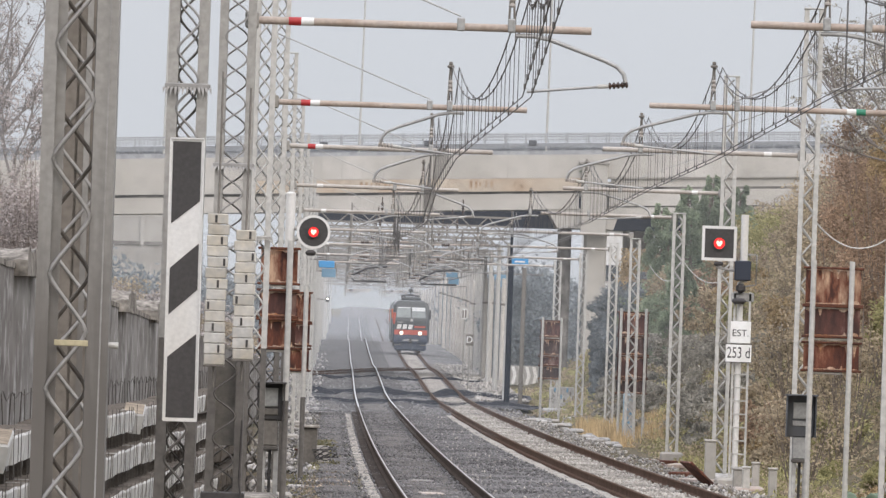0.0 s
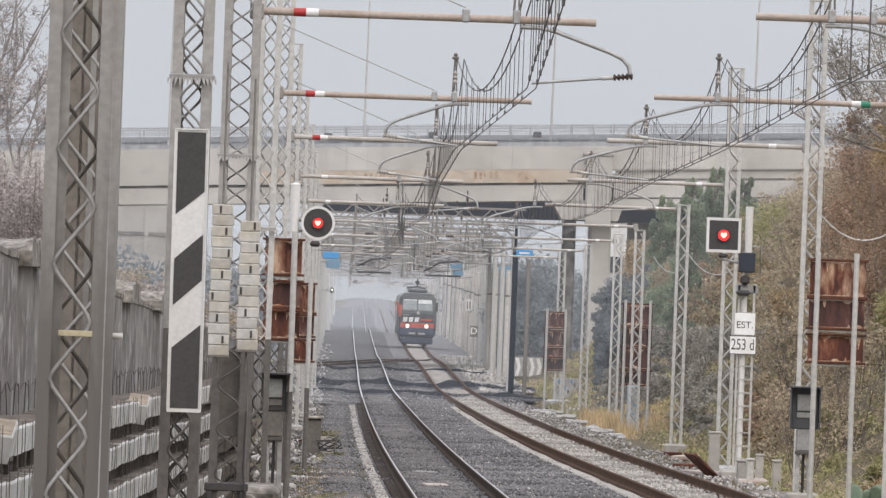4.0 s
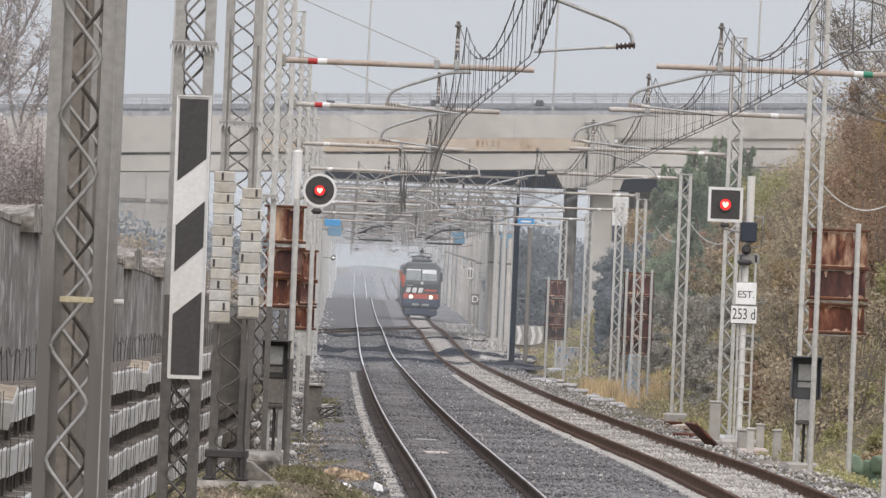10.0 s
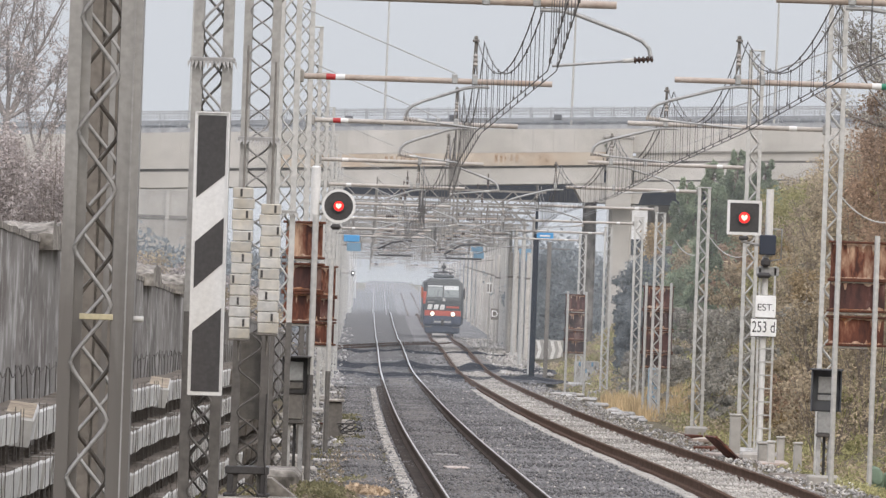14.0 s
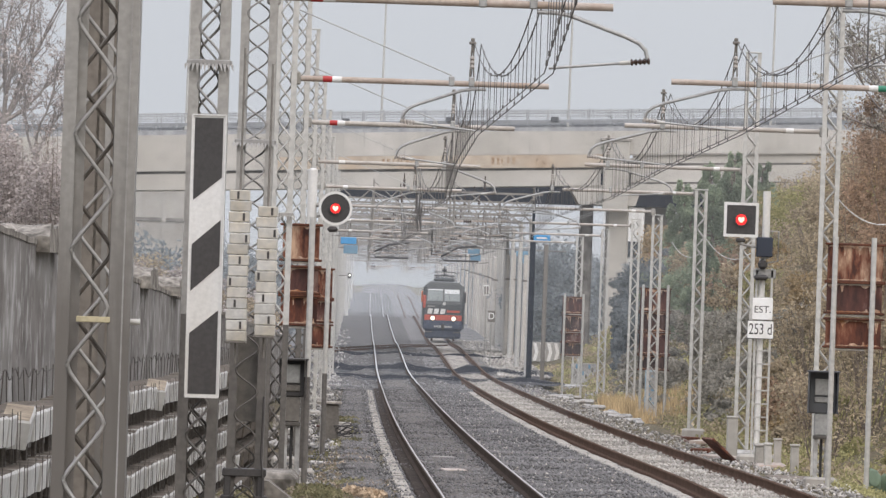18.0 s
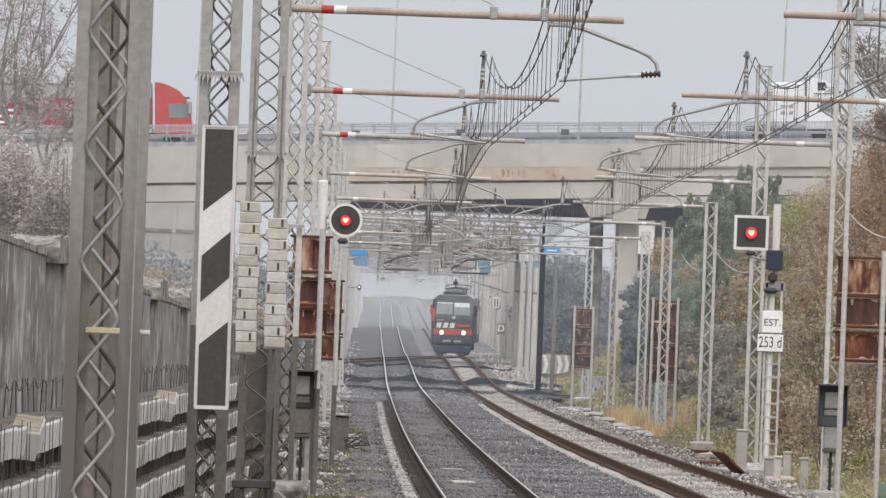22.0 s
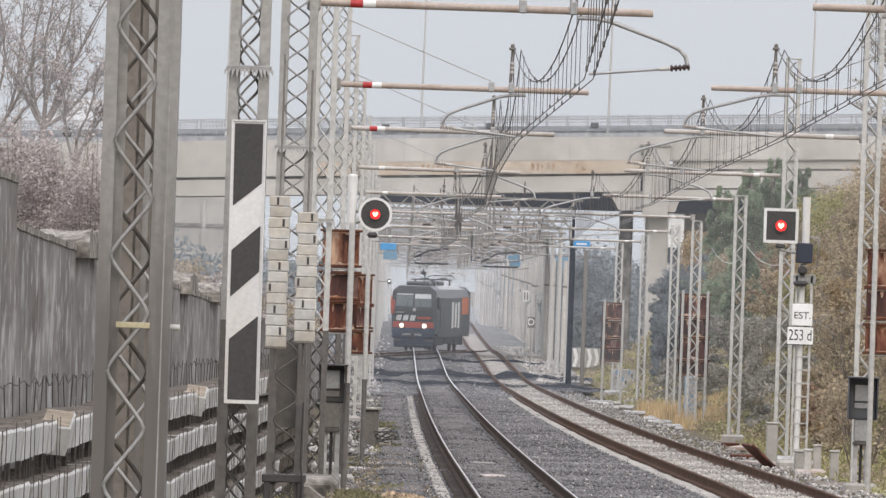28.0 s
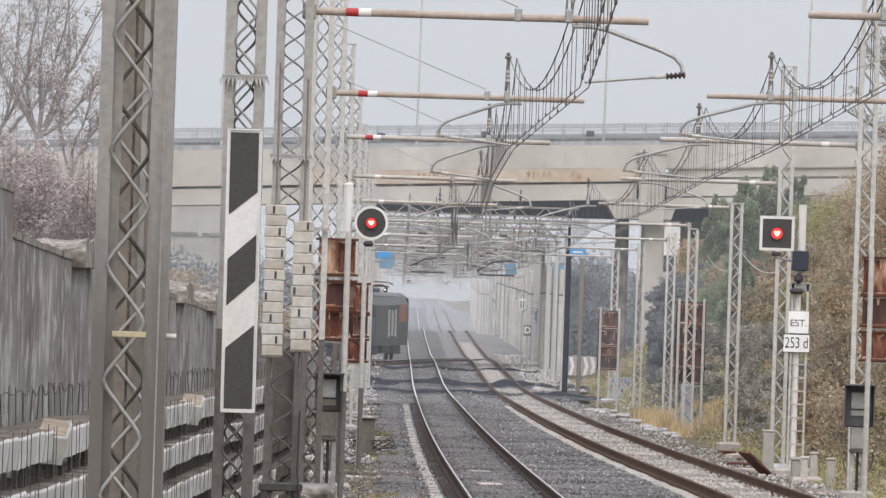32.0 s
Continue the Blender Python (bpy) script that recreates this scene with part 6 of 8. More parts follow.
def bush(x, y, radii, n, size, mat, seed, label, stems=14, sink=0.3, clumps=46):
    """Many small clumps of leaves around a mound of thin stems."""
    rng = random.Random(seed)
    t = thing("bush", pose(x, y, ground_z(x, y) - sink), label, "bush", "bushes")
    s = Shape()
    for _ in range(stems):
        a, r = rng.uniform(0, 2 * math.pi), rng.uniform(0.2, 0.9)
        tip = (math.cos(a) * r * radii[0], math.sin(a) * r * radii[1], radii[2] * rng.uniform(0.9, 1.75))
        bend = rng.uniform(-0.15, 0.15)
        s.tube([(tip[0] * 0.2, tip[1] * 0.2, 0), (tip[0] * 0.55 + bend, tip[1] * 0.6, tip[2] * 0.5), tip], 0.02, 3, 0.006, caps=False)
    part("stem", s, M_BARK, t)
    f = Leaves(seed)
    for _ in range(clumps):
        a, u, r = rng.uniform(0, 2 * math.pi), rng.uniform(-0.75, 1.0), rng.uniform(0.55, 1.0)
        k = rng.uniform(0.14, 0.30)
        ring = math.sqrt(1 - u * u) * r
        f.cloud((math.cos(a) * ring * radii[0], math.sin(a) * ring * radii[1], radii[2] * (0.85 + 0.75 * u * r)), (radii[0] * k, radii[1] * k, radii[2] * k * 0.75), n // clumps, size, 0.7)
    part("leaves", f, mat, t)
    return t


rng = random.Random(11)
MIX = ((M_LEAF_BROWN, "dry brown autumn bush on the cutting side"), (M_LEAF_ORANGE, "tawny orange-brown autumn bush on the cutting side"), (M_LEAF_OLIVE, "dull olive bush on the cutting side"),
       (M_LEAF_OLIVE, "dull olive bush on the cutting side"), (M_LEAF_RUST, "reddish autumn bush on the cutting side"), (M_LEAF_BROWN, "dry brown autumn bush on the cutting side"))
for k in range(132):
    y = 208 + 430 * (k / 132) ** 1.1 + rng.uniform(-6, 6)
    row = k % 6
    x = track_b(y) + (5.4, 6.4, 7.6, 9.0, 10.6, 12.6)[row] + rng.uniform(-0.4, 0.6)
    r = rng.uniform(0.85, 1.4) * (0.55, 0.85, 1.1, 1.3, 1.5, 1.6)[row]
    m, lab = rng.choice(MIX)
    if 330 < y < 480 and row < 3:
        m, lab = M_LEAF_DUSK, "dark grey-brown undergrowth at the cutting's foot"
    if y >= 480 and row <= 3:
        m, lab = M_LEAF_FAR, "grey-green bush on the cutting side, haze put into its colour"
    if y >= 470:
        x = max(x, 0.0136 * y + r)
    bush(x, y, (r, r * 1.6, r * 0.95), 4200, 0.034 + 0.00008 * y, m, 100 + k, lab)
# taller leafy growth on top of the bank
for k in range(26):
    y = 252 + 5.6 * k + rng.uniform(-3, 3)
    x = 0.0312 * y + (0.3, 1.3, 2.3, 3.3)[k % 4] + rng.uniform(-0.3, 0.3)
    r = rng.uniform(1.0, 1.5)
    m, lab = (MIX[0], MIX[0], MIX[4], MIX[1])[k % 4]
    bush(x, y, (r, r * 1.3, r * (1.15, 1.5, 2.1, 2.3)[k % 4]), (1500, 3000, 7600, 8200)[k % 4], 0.036 + 0.00007 * y, m, 860 + k, lab.replace("bush on the cutting side", "tall shrub on the bank"), stems=22, sink=0.2 - 0.3 * (k % 3), clumps=110)
for k, (px, py, h) in enumerate(((10.0, 445, 5.6), (10.9, 452, 5.4), (9.6, 470, 5.2), (11.8, 440, 4.6), (10.6, 480, 6.0), (9.4, 430, 4.2), (9.9, 500, 6.2), (11.4, 470, 5.6))):
    rng2 = random.Random(50 + k)
    h *= 0.95
    t = thing("pine_tree", pose(px, py, ground_z(px, py) - 0.3), "dark green bushy pine on the cutting side", "tree", "pines")
    part("trunk", Shape().tube([(0, 0, 0), (0, 0, h * 0.9)], 0.14, 7, 0.04), M_BARK, t)
    f, boughs = Leaves(50 + k), Shape()
    for j in range(110):
        u = rng2.random()
        a = rng2.uniform(0, 2 * math.pi)
        rr = (1 - u) * h * 0.27 + 0.3
        q = rng2.uniform(0.5, 1.0)
        tip = (math.cos(a) * rr * q, math.sin(a) * rr * q, h * (0.1 + 0.9 * u))
        boughs.tube([(0, 0, tip[2] - 0.15), tip], 0.025, 3, 0.008, caps=False)
        f.cloud(tip, (rr * 0.27, rr * 0.27, h * 0.05), 260, 0.05, 0.8)
    part("bough", boughs, M_BARK, t)
    part("crown", f, M_LEAF_PINE, t)

M_BARK_DARK = material("grey_brown_wet_bark", (0.28, 0.252, 0.235), 0.95, 0.0, 0.25, 8, 1.0, 0.1)
FAN = ((-72, 5, 3.8), (-52, -8, 4.2), (-34, 10, 4.0), (-10, 8, 3.4), (26, -4, 3.2))
for k, (x, y, fork, size) in enumerate(((11.4, 276, 9.0, 0.8), (12.9, 300, 9.6, 0.9), (14.4, 334, 9.6, 1.0))):
    limb_tree(x, y, fork, [(a + 6 * (k - 1), b, l * size) for a, b, l in FAN], 300 + k, M_BARK_DARK, M_LEAF_DUSK, "half-bare crooked tree with a few dull leaves", 0.045, 10, 0.04, 6)
limb_tree(-14.75, 350, 9.5, ((-28, 5, 4.2), (-8, -6, 5.0), (8, 8, 5.2), (24, -6, 4.8), (50, 6, 3.4), (72, -4, 2.6), (-50, 0, 3.4)), 401, M_BARK_DULL, M_LEAF_TWIG, "spreading bare winter tree with dry seed clusters behind the wall", 0.12, 9, 0.042, 9)
limb_tree(-17.4, 372, 9.2, ((-20, 5, 5.0), (0, -6, 5.4), (22, 8, 5.2), (48, -6, 4.6), (66, 6, 3.6)), 402, M_BARK_DULL, M_LEAF_TWIG, "bare winter tree with dry seed clusters behind the wall", 0.11, 9, 0.042, 9)
limb_tree(-13.2, 338, 8.3, ((-30, 5, 2.4), (-5, -6, 2.8), (18, 8, 2.2)), 403, M_BARK_DULL, M_LEAF_TWIG, "low bare tree with dry seed clusters behind the wall", 0.08, 9, 0.042, 8)
for k in range(30):
    y = 292 + 4.6 * k + rng.uniform(-3, 3)
    x = -0.0352 * y - 0.3 - 1.2 * (k % 4) + rng.uniform(-0.4, 0.4)
    r = rng.uniform(1.1, 1.5)
    bush(x, y, (r, r * 1.2, r * 2.5), 9500, 0.058, M_LEAF_TWIG, 500 + k, "dense grey-brown winter thicket behind the wall", stems=24, sink=0.1 - 0.4 * (k % 3), clumps=150)

for k in range(26):
    y = 535 + 4 * k + rng.uniform(-3, 3)
    x = -(0.0205 + 0.0022 * (k * 7 % 11)) * y + rng.uniform(-0.6, 0.6)
    r = rng.uniform(2.0, 3.0)
    bush(x, y, (r * 1.2, r * 1.3, r * 1.1), 6500, 0.09, M_LEAF_TWIG if k % 3 else M_LEAF_BROWN, 700 + k, "tall hazy grey-brown thicket before the bridge", stems=24, clumps=60)

# low plants that cover the cutting's side
for mat, seed, lab in ((M_LEAF_BROWN, 71, "dry brown weeds over the cutting's side"), (M_LEAF_OLIVE, 72, "olive green weeds over the cutting's side")):
    f = Leaves(seed)
    for _ in range(1500):
        y = 190 + 430 * rng.random() ** 1.2
        x = track_b(y) + 4.3 + 9.5 * rng.random() ** 1.2
        r = rng.uniform(0.3, 0.75)
        f.cloud((x, y, ground_z(x, y) + 0.12), (r, r * 1.5, 0.32 * r + 0.08), 70, 0.04 + 0.00006 * y)
    tagged(new("ground_cover", f.mesh("ground_cover", mat)), lab, "weeds", kind="stuff")


def woods(name, side, label, n):
    f = Leaves(80 + side)
    for _ in range(n):
        y = rng.uniform(705, 1250)
        off = rng.random() ** 1.4 * 30
        x = (track_a(y) - 7.5 - off) if side < 0 else (track_b(y) + 5.5 + off)
        r = rng.uniform(1.2, 2.6)
        f.cloud((x, y, ground_z(x, y) + rng.uniform(0.5, 4.6 if side < 0 or x > 0.011 * y else 6.2)), (r, r, r * 0.8), 130, 0.24)
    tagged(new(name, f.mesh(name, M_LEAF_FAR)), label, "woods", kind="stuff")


f = Leaves(87)
for _ in range(300):
    y = rng.uniform(715, 770)
    x = y * rng.uniform(0.0048, 0.0095)
    r = rng.uniform(0.8, 1.5)
    f.cloud((x, y, ground_z(x, y) + 0.3 + 6.0 * rng.random() ** 0.9), (r, r, r * 0.8), 280, 0.11)
tagged(new("hedge", f.mesh("hedge", M_LEAF_FAR)), "blue-green hedge behind the concrete posts, haze put into its colour", "hedge", kind="stuff")
woods("far_woods", 1, "grey-green trees along the far line", 700)
woods("far_scrub", -1, "grey-green scrub along the far line", 600)

# dry grass beside the right-hand masts
s = Shape()
for _ in range(2600):
    y = rng.uniform(358, 420)
    x = track_b(y) + 3.7 + rng.random() ** 1.2 * 2.4
    z = ground_z(x, y)
    h = rng.uniform(0.25, 0.75)
    dx = rng.uniform(-0.15, 0.15)
    s.add([(x - 0.02, y, z), (x + 0.02, y, z), (x + dx, y + rng.uniform(-0.1, 0.1), z + h)], [(0, 1, 2)])
tagged(part("dry_grass", s, M_STRAW), "tufts of dry yellow grass", "grass", kind="stuff")
f = Leaves(91)
for _ in range(1700):
    y = rng.uniform(122, 300)
    x = track_a(y) - 1.75 - rng.random() * 2.2
    if noise.noise((x * 0.8, y * 0.12, 5)) < 0.08:
        continue
    f.cloud((x, y, ground_z(x, y) + 0.06), (0.16, 0.4, 0.07), 30, 0.035)
for _ in range(1100):
    y = rng.uniform(108, 150)
    x = -3.5 + 2.7 * rng.random()
    if noise.noise((x * 1.7, y * 0.22, 9)) < 0.05:
        continue
    f.cloud((x, y, ground_z(x, y) + 0.06), (0.15, 0.35, 0.06), 24, 0.03)
tagged(new("weeds", f.mesh("weeds", M_WEED)), "patches of low green weeds beside the ballast", "weeds", kind="stuff")

# a tuft of weeds on the bridge's ledge
x, y, z = (8.570, 666.21, 12.686)
t = thing("weed_tuft", pose(x, BRIDGE_Y - 0.4, z - 0.4), "grey-green weed tuft growing from the bridge's ledge", "weed")
part("stem", Shape().tube([(0, 0.1, -0.1), (0.05, 0, 0.3), (0.0, -0.05, 0.8)], 0.03, 5, 0.01), M_BARK, t)
f = Leaves(97)
for c, r in (((-0.2, 0, 0.3), 0.3), ((0.15, 0, 0.4), 0.3), ((0.0, 0, 0.65), 0.2)):
    f.cloud(c, (r, 0.2, r * 0.8), 90, 0.07)
part("leaves", f, M_LEAF_PINE, t)

# loose stones on the ballast
def stones(name, mat, n, left, right, y0, span, rmin, rmax, label, seed=1, lift=0.012):
    g = np.random.default_rng(seed)
    ys = y0 + span * g.random(n) ** 1.7
    grid = np.linspace(y0, y0 + span, 160)
    lo, hi, za = (np.interp(ys, grid, [f(v) for v in grid]) for f in (left, right, level))
    ta, tb = (np.interp(ys, grid, [f(v) for v in grid]) for f in (track_a, track_b))
    xs = lo + (hi - lo) * g.random(n)
    clear = np.minimum(abs(abs(xs - ta) - 0.75), abs(abs(xs - tb) - 0.75)) > 0.1
    c = np.stack([xs, ys, za - BED + lift], axis=1)[clear]
    n = len(c)
    axes = np.array([(1, 0, 0), (-1, 0, 0), (0, 1, 0), (0, -1, 0), (0, 0, 0.85), (0, 0, -0.85)])
    r = g.uniform(rmin, rmax, (n, 1, 1)) * g.uniform(0.6, 1.25, (n, 6, 1))
    turn = g.uniform(0, math.pi, n)
    v = axes[None] * r + g.normal(size=(n, 6, 3)) * rmin * 0.35
    ca, sa = np.cos(turn)[:, None], np.sin(turn)[:, None]
    v = np.stack([v[..., 0] * ca - v[..., 1] * sa, v[..., 0] * sa + v[..., 1] * ca, v[..., 2]], axis=2) + c[:, None]
    tri = np.array([(0, 2, 4), (2, 1, 4), (1, 3, 4), (3, 0, 4), (2, 0, 5), (1, 2, 5), (3, 1, 5), (0, 3, 5)])
    f = (tri[None] + 6 * np.arange(n)[:, None, None]).reshape(-1, 3)
    me = bpy.data.meshes.new(name)
    me.vertices.add(6 * n)
    me.vertices.foreach_set("co", v.astype(np.float32).ravel())
    me.loops.add(3 * len(f))
    me.loops.foreach_set("vertex_index", f.astype(np.int32).ravel())
    me.polygons.add(len(f))
    me.polygons.foreach_set("loop_start", np.arange(0, 3 * len(f), 3, dtype=np.int32))
    me.update(calc_edges=True)
    me.materials.append(mat)
    tagged(new(name, me), label, "stones", kind="stuff")


stones("loose_stones", M_STONE, 30000, lambda y: track_a(y) - 2.2, lambda y: track_b(y) - 0.9, 122, 320, 0.018, 0.042, "loose pale and dark ballast stones", 2)
stones("shoulder_stones", M_STONE_MID, 3800, lambda y: track_b(y) + 0.8, lambda y: track_b(y) + 2.3, 130, 330, 0.02, 0.05, "mixed stones on the ballast shoulder", 8, 0.03)
stones("shoulder_pale_stones", M_STONE_PALE, 1500, lambda y: track_b(y) + 0.8, lambda y: track_b(y) + 2.4, 130, 330, 0.02, 0.055, "scattered pale stones on the ballast shoulder", 9, 0.04)
M_STONE_SAND = island_material("sandy_ballast_stones", (0.27, 0.252, 0.225), (0.47, 0.445, 0.405), 0.9)
stones("pale_stones", M_STONE_SAND, 13000, lambda y: track_b(y) - 0.7, lambda y: track_b(y) + 0.7, 140, 400, 0.02, 0.045, "loose pale stones around the rusty track", 3, 0.06)


stones("scattered_pale_stones", M_STONE_PALE, 3000, lambda y: track_a(y) - 2.6, lambda y: track_b(y) - 0.9, 122, 330, 0.018, 0.034, "scattered small pale stones on dark ballast", 6)
stones("pale_rubble", M_STONE_MID, 420, lambda y: track_a(y) - 3.8, lambda y: track_a(y) - 2.2, 230, 260, 0.03, 0.09, "pale broken stones along the shoulder", 12)
stones("far_rubble", M_STONE_MID, 500, lambda y: track_a(y) - 4.6, lambda y: track_a(y) - 2.4, 430, 420, 0.05, 0.16, "pale broken stones along the far edge", 22, 0.03)
stones("yard_stones", M_STONE, 2600, lambda y: track_a(y) - 3.0, lambda y: track_b(y) + 2.5, 430, 260, 0.05, 0.11, "coarse grey stones on the yard", 15, 0.0)
stones("post_rubble", M_STONE_SAND, 2200, lambda y: track_b(y) + 1.5, lambda y: track_b(y) + 4.0, 540, 260, 0.05, 0.13, "pale beige rubble at the foot of concrete posts", 31, 0.0)
stones("track_bed_stones", M_STONE, 7000, lambda y: track_a(y) - 0.64, lambda y: track_a(y) + 0.64, 122, 320, 0.018, 0.034, "fine brown-grey stones between the worn rails", 18, 0.045)
stones("dark_shoulder_stones", M_STONE, 4500, lambda y: track_a(y) - 2.15, lambda y: track_a(y) - 1.42, 122, 320, 0.018, 0.034, "fine dark stones on the shoulder", 19, 0.036)
stones("shoulder_rubble", M_STONE, 5000, lambda y: track_a(y) - 3.4, lambda y: track_a(y) - 1.7, 122, 420, 0.015, 0.036, "broken stones along the shoulder", 4)
f = Leaves(98)
for _ in range(900):
    y = rng.uniform(176, 232)
    x = track_b(y) + 2.3 + 2.6 * rng.random()
    if noise.noise((x * 0.9, y * 0.12, 4)) > -0.05:
        f.cloud((x, y, ground_z(x, y) + 0.08), (0.2, 0.5, 0.09), 34, 0.035)
tagged(new("verge_weeds", f.mesh("verge_weeds", M_LEAF_OLIVE)), "low olive weeds on the verge by the cactus", "weeds", kind="stuff")
for k in range(9):
    y = 180 + 5.2 * k
    x = track_b(y) + 2.9 + 0.9 * rng.random()
    t = thing("rock", pose(x, y, ground_z(x, y)), "pale broken rock on the verge", "rock", "verge rocks")
    part("stone", Shape().cbox((0, 0, 0.06), (rng.uniform(0.2, 0.5), rng.uniform(0.4, 0.9), rng.uniform(0.12, 0.24)), 0.06), (M_CONC_WHITE, M_CONC, M_TUBE)[k % 3], t)
f = Leaves(96)
for _ in range(800):
    y = 110 + 120 * rng.random() ** 1.5
    x = track_a(y) - 1.5 - 2.3 * rng.random()
    if noise.noise((x * 0.9, y * 0.14, 2)) > -0.1:
        f.cloud((x, y, ground_z(x, y) + 0.06), (0.2, 0.5, 0.03), 14, 0.028)
for _ in range(900):
    y = rng.uniform(106, 152)
    x = -3.4 + 2.7 * rng.random()
    f.cloud((x, y, ground_z(x, y) + 0.03), (0.14, 0.3, 0.02), 10, 0.022)
tagged(new("fallen_leaves", f.mesh("fallen_leaves", M_LITTER)), "pale fallen leaves among the weeds", "leaves", kind="stuff")
f = Leaves(95)
for (lx, ly, lz), w in (((-1.45, 168.00, 0), 0.24), ((-1.25, 167.0, 0), 0.2), ((-1.62, 169.0, 0), 0.16)):
    f.cloud((lx, ly, level(ly) - BED + 0.09), (w, w * 3, 0.09), 420, 0.045)
M_HAY = island_material("tan_dry_stalks", (0.36, 0.27, 0.18), (0.66, 0.52, 0.37), 0.9, 0.2)
tagged(new("leaf_litter", f.mesh("leaf_litter", M_HAY)), "patch of pale dry leaf litter", "leaves", kind="stuff")
for pts in (((0.646, 542.22, 6.233), (-0.351, 542.22, 6.115), (-1.114, 542.22, 5.672), (-0.996, 542.22, 5.482), (0.727, 542.22, 5.485)), ((-2.719, 542.22, 6.285), (-3.688, 542.22, 6.168), (-4.508, 542.22, 5.751), (-4.333, 542.22, 5.535), (-2.721, 542.22, 5.534))):
    t = thing("feeder_loop", Matrix(), "dark bent feeder tube hung under a gantry", "feeder", "feeder loops")
    part("tube", Shape().tube(pts, 0.05, 6), M_BLACK, t)
    part("hanger", Shape().tube([pts[0], (pts[0][0], pts[0][1], pts[0][2] + 1.6)], 0.04, 6), M_GALV_DARK, t)
# ---- small things beside the tracks ----
def small_block(name, p, size, mat, label, category, b=0.03, yaw=0.0, tilt=0.0):
    x, y, z = p
    t = thing(name, pose(x, y, ground_z(x, y) - 0.05, 0, tilt, yaw), label, category)
    part("body", Shape().cbox((0, 0, size[2] / 2), size, b), mat, t)
    return t


small_block("concrete_slab", (-2.3, 141.0, 0), (0.55, 3.0, 0.46), M_LICHEN, "flat worn concrete footing slab among weeds", "slab", 0.08)
small_block("concrete_slab", (-2.713, 183.20, 2.016), (0.5, 1.6, 0.28), M_CONC, "weathered flat concrete slab in the weeds", "slab", 0.05)
small_block("concrete_slab", (-2.666, 216.30, 1.828), (0.5, 1.4, 0.16), M_CONC, "thin grey concrete slab by the track", "slab", 0.04)
t = small_block("junction_box", (-3.201, 264.80, 1.554), (0.36, 0.4, 0.34), M_GALV_DARK, "small brown-grey cable junction box", "box")
part("lid", Shape().cbox((0, 0, 0.36), (0.4, 0.46, 0.04), 0.01), M_RUST_BAR, t)
t = small_block("marker_post", (-2.80, 228.00, 1.796), (0.11, 0.1, 0.92), M_CONC, "short weathered marker post with a white cap", "post", 0.015)
part("cap", Shape().cbox((0, -0.01, 0.84), (0.12, 0.12, 0.18), 0.015), M_CONC_WHITE, t, "white cap")
t = small_block("cable_pit", (-2.86, 246.0, 0), (0.40, 0.6, 0.98), M_GALV_DARK, "grey cable pit with a thin worn lid by the track", "cable pit", 0.03)
part("lid", Shape().cbox((-0.03, 0, 1.01), (0.56, 0.8, 0.06), 0.015), M_LICHEN, t, "thin weathered lid")
for k in range(11):
    yy = 258 + 14 * k
    xx = track_a(yy) - 2.75 - 0.35 * (k * 5 % 3)
    small_block("concrete_slab", (xx, yy, 0), (0.45 + 0.1 * (k % 3), 2.2, 0.34 + 0.07 * (k % 2)), (M_CONC, M_DUST, M_TUBE_GREY)[k % 3], "broken pale concrete slab along the shoulder", "slab", 0.05, 15 * (k % 4) - 20, 4 * (k % 3) - 4)
small_block("crate", (-2.53, 246.0, 0), (0.30, 0.4, 0.50), M_CONC, "small pale crate beside coiled cable", "crate", 0.02)
x, y, z = (-2.458, 245.00, 1.703)
t = thing("cable_coil", pose(x, y, ground_z(x, y) + 0.12), "loose loops of black cable by the track", "cable")
for k in range(5):
    part("cable_loop", Shape().tube([(0.16 * (1 + 0.2 * k) * math.cos(a), 0.5 * math.sin(a), 0.17 + 0.15 * math.sin(a + k) * (1 - 0.1 * k)) for a in (2 * math.pi * j / 18 for j in range(19))], 0.013, 5), M_BLACK, t)
for p, w, mat, lab in (((-0.050, 201.40, 1.913), 0.42, M_TUBE, "pale split timber plank between the rails"), ((-0.276, 219.50, 1.811), 0.45, M_GALV_DARK, "grey timber plank between the rails")):
    t = thing("plank", pose(p[0], p[1], level(p[1]) - BED + 0.03, 0, 0, 3), lab, "plank", "loose planks")
    part("board", Shape().cbox((0, 0, 0), (w, 1.6, 0.06), 0.012), mat, t)
for p in ((-1.301, 157.9), (-0.864, 159.2)):
    t = thing("litter", pose(p[0], p[1], level(p[1]) - BED + 0.02), "scrap of white paper litter on ballast", "litter", "litter")
    part("scrap", Shape().add([(-0.075, 0, 0), (0.085, 0.1, 0.0), (0.06, 0.2, 0.09), (-0.05, 0.2, 0.13), (0.0, 0.08, 0.10)], [(0, 1, 4), (1, 2, 4), (2, 3, 4), (3, 0, 4), (3, 2, 1, 0)]), M_WHITE, t)
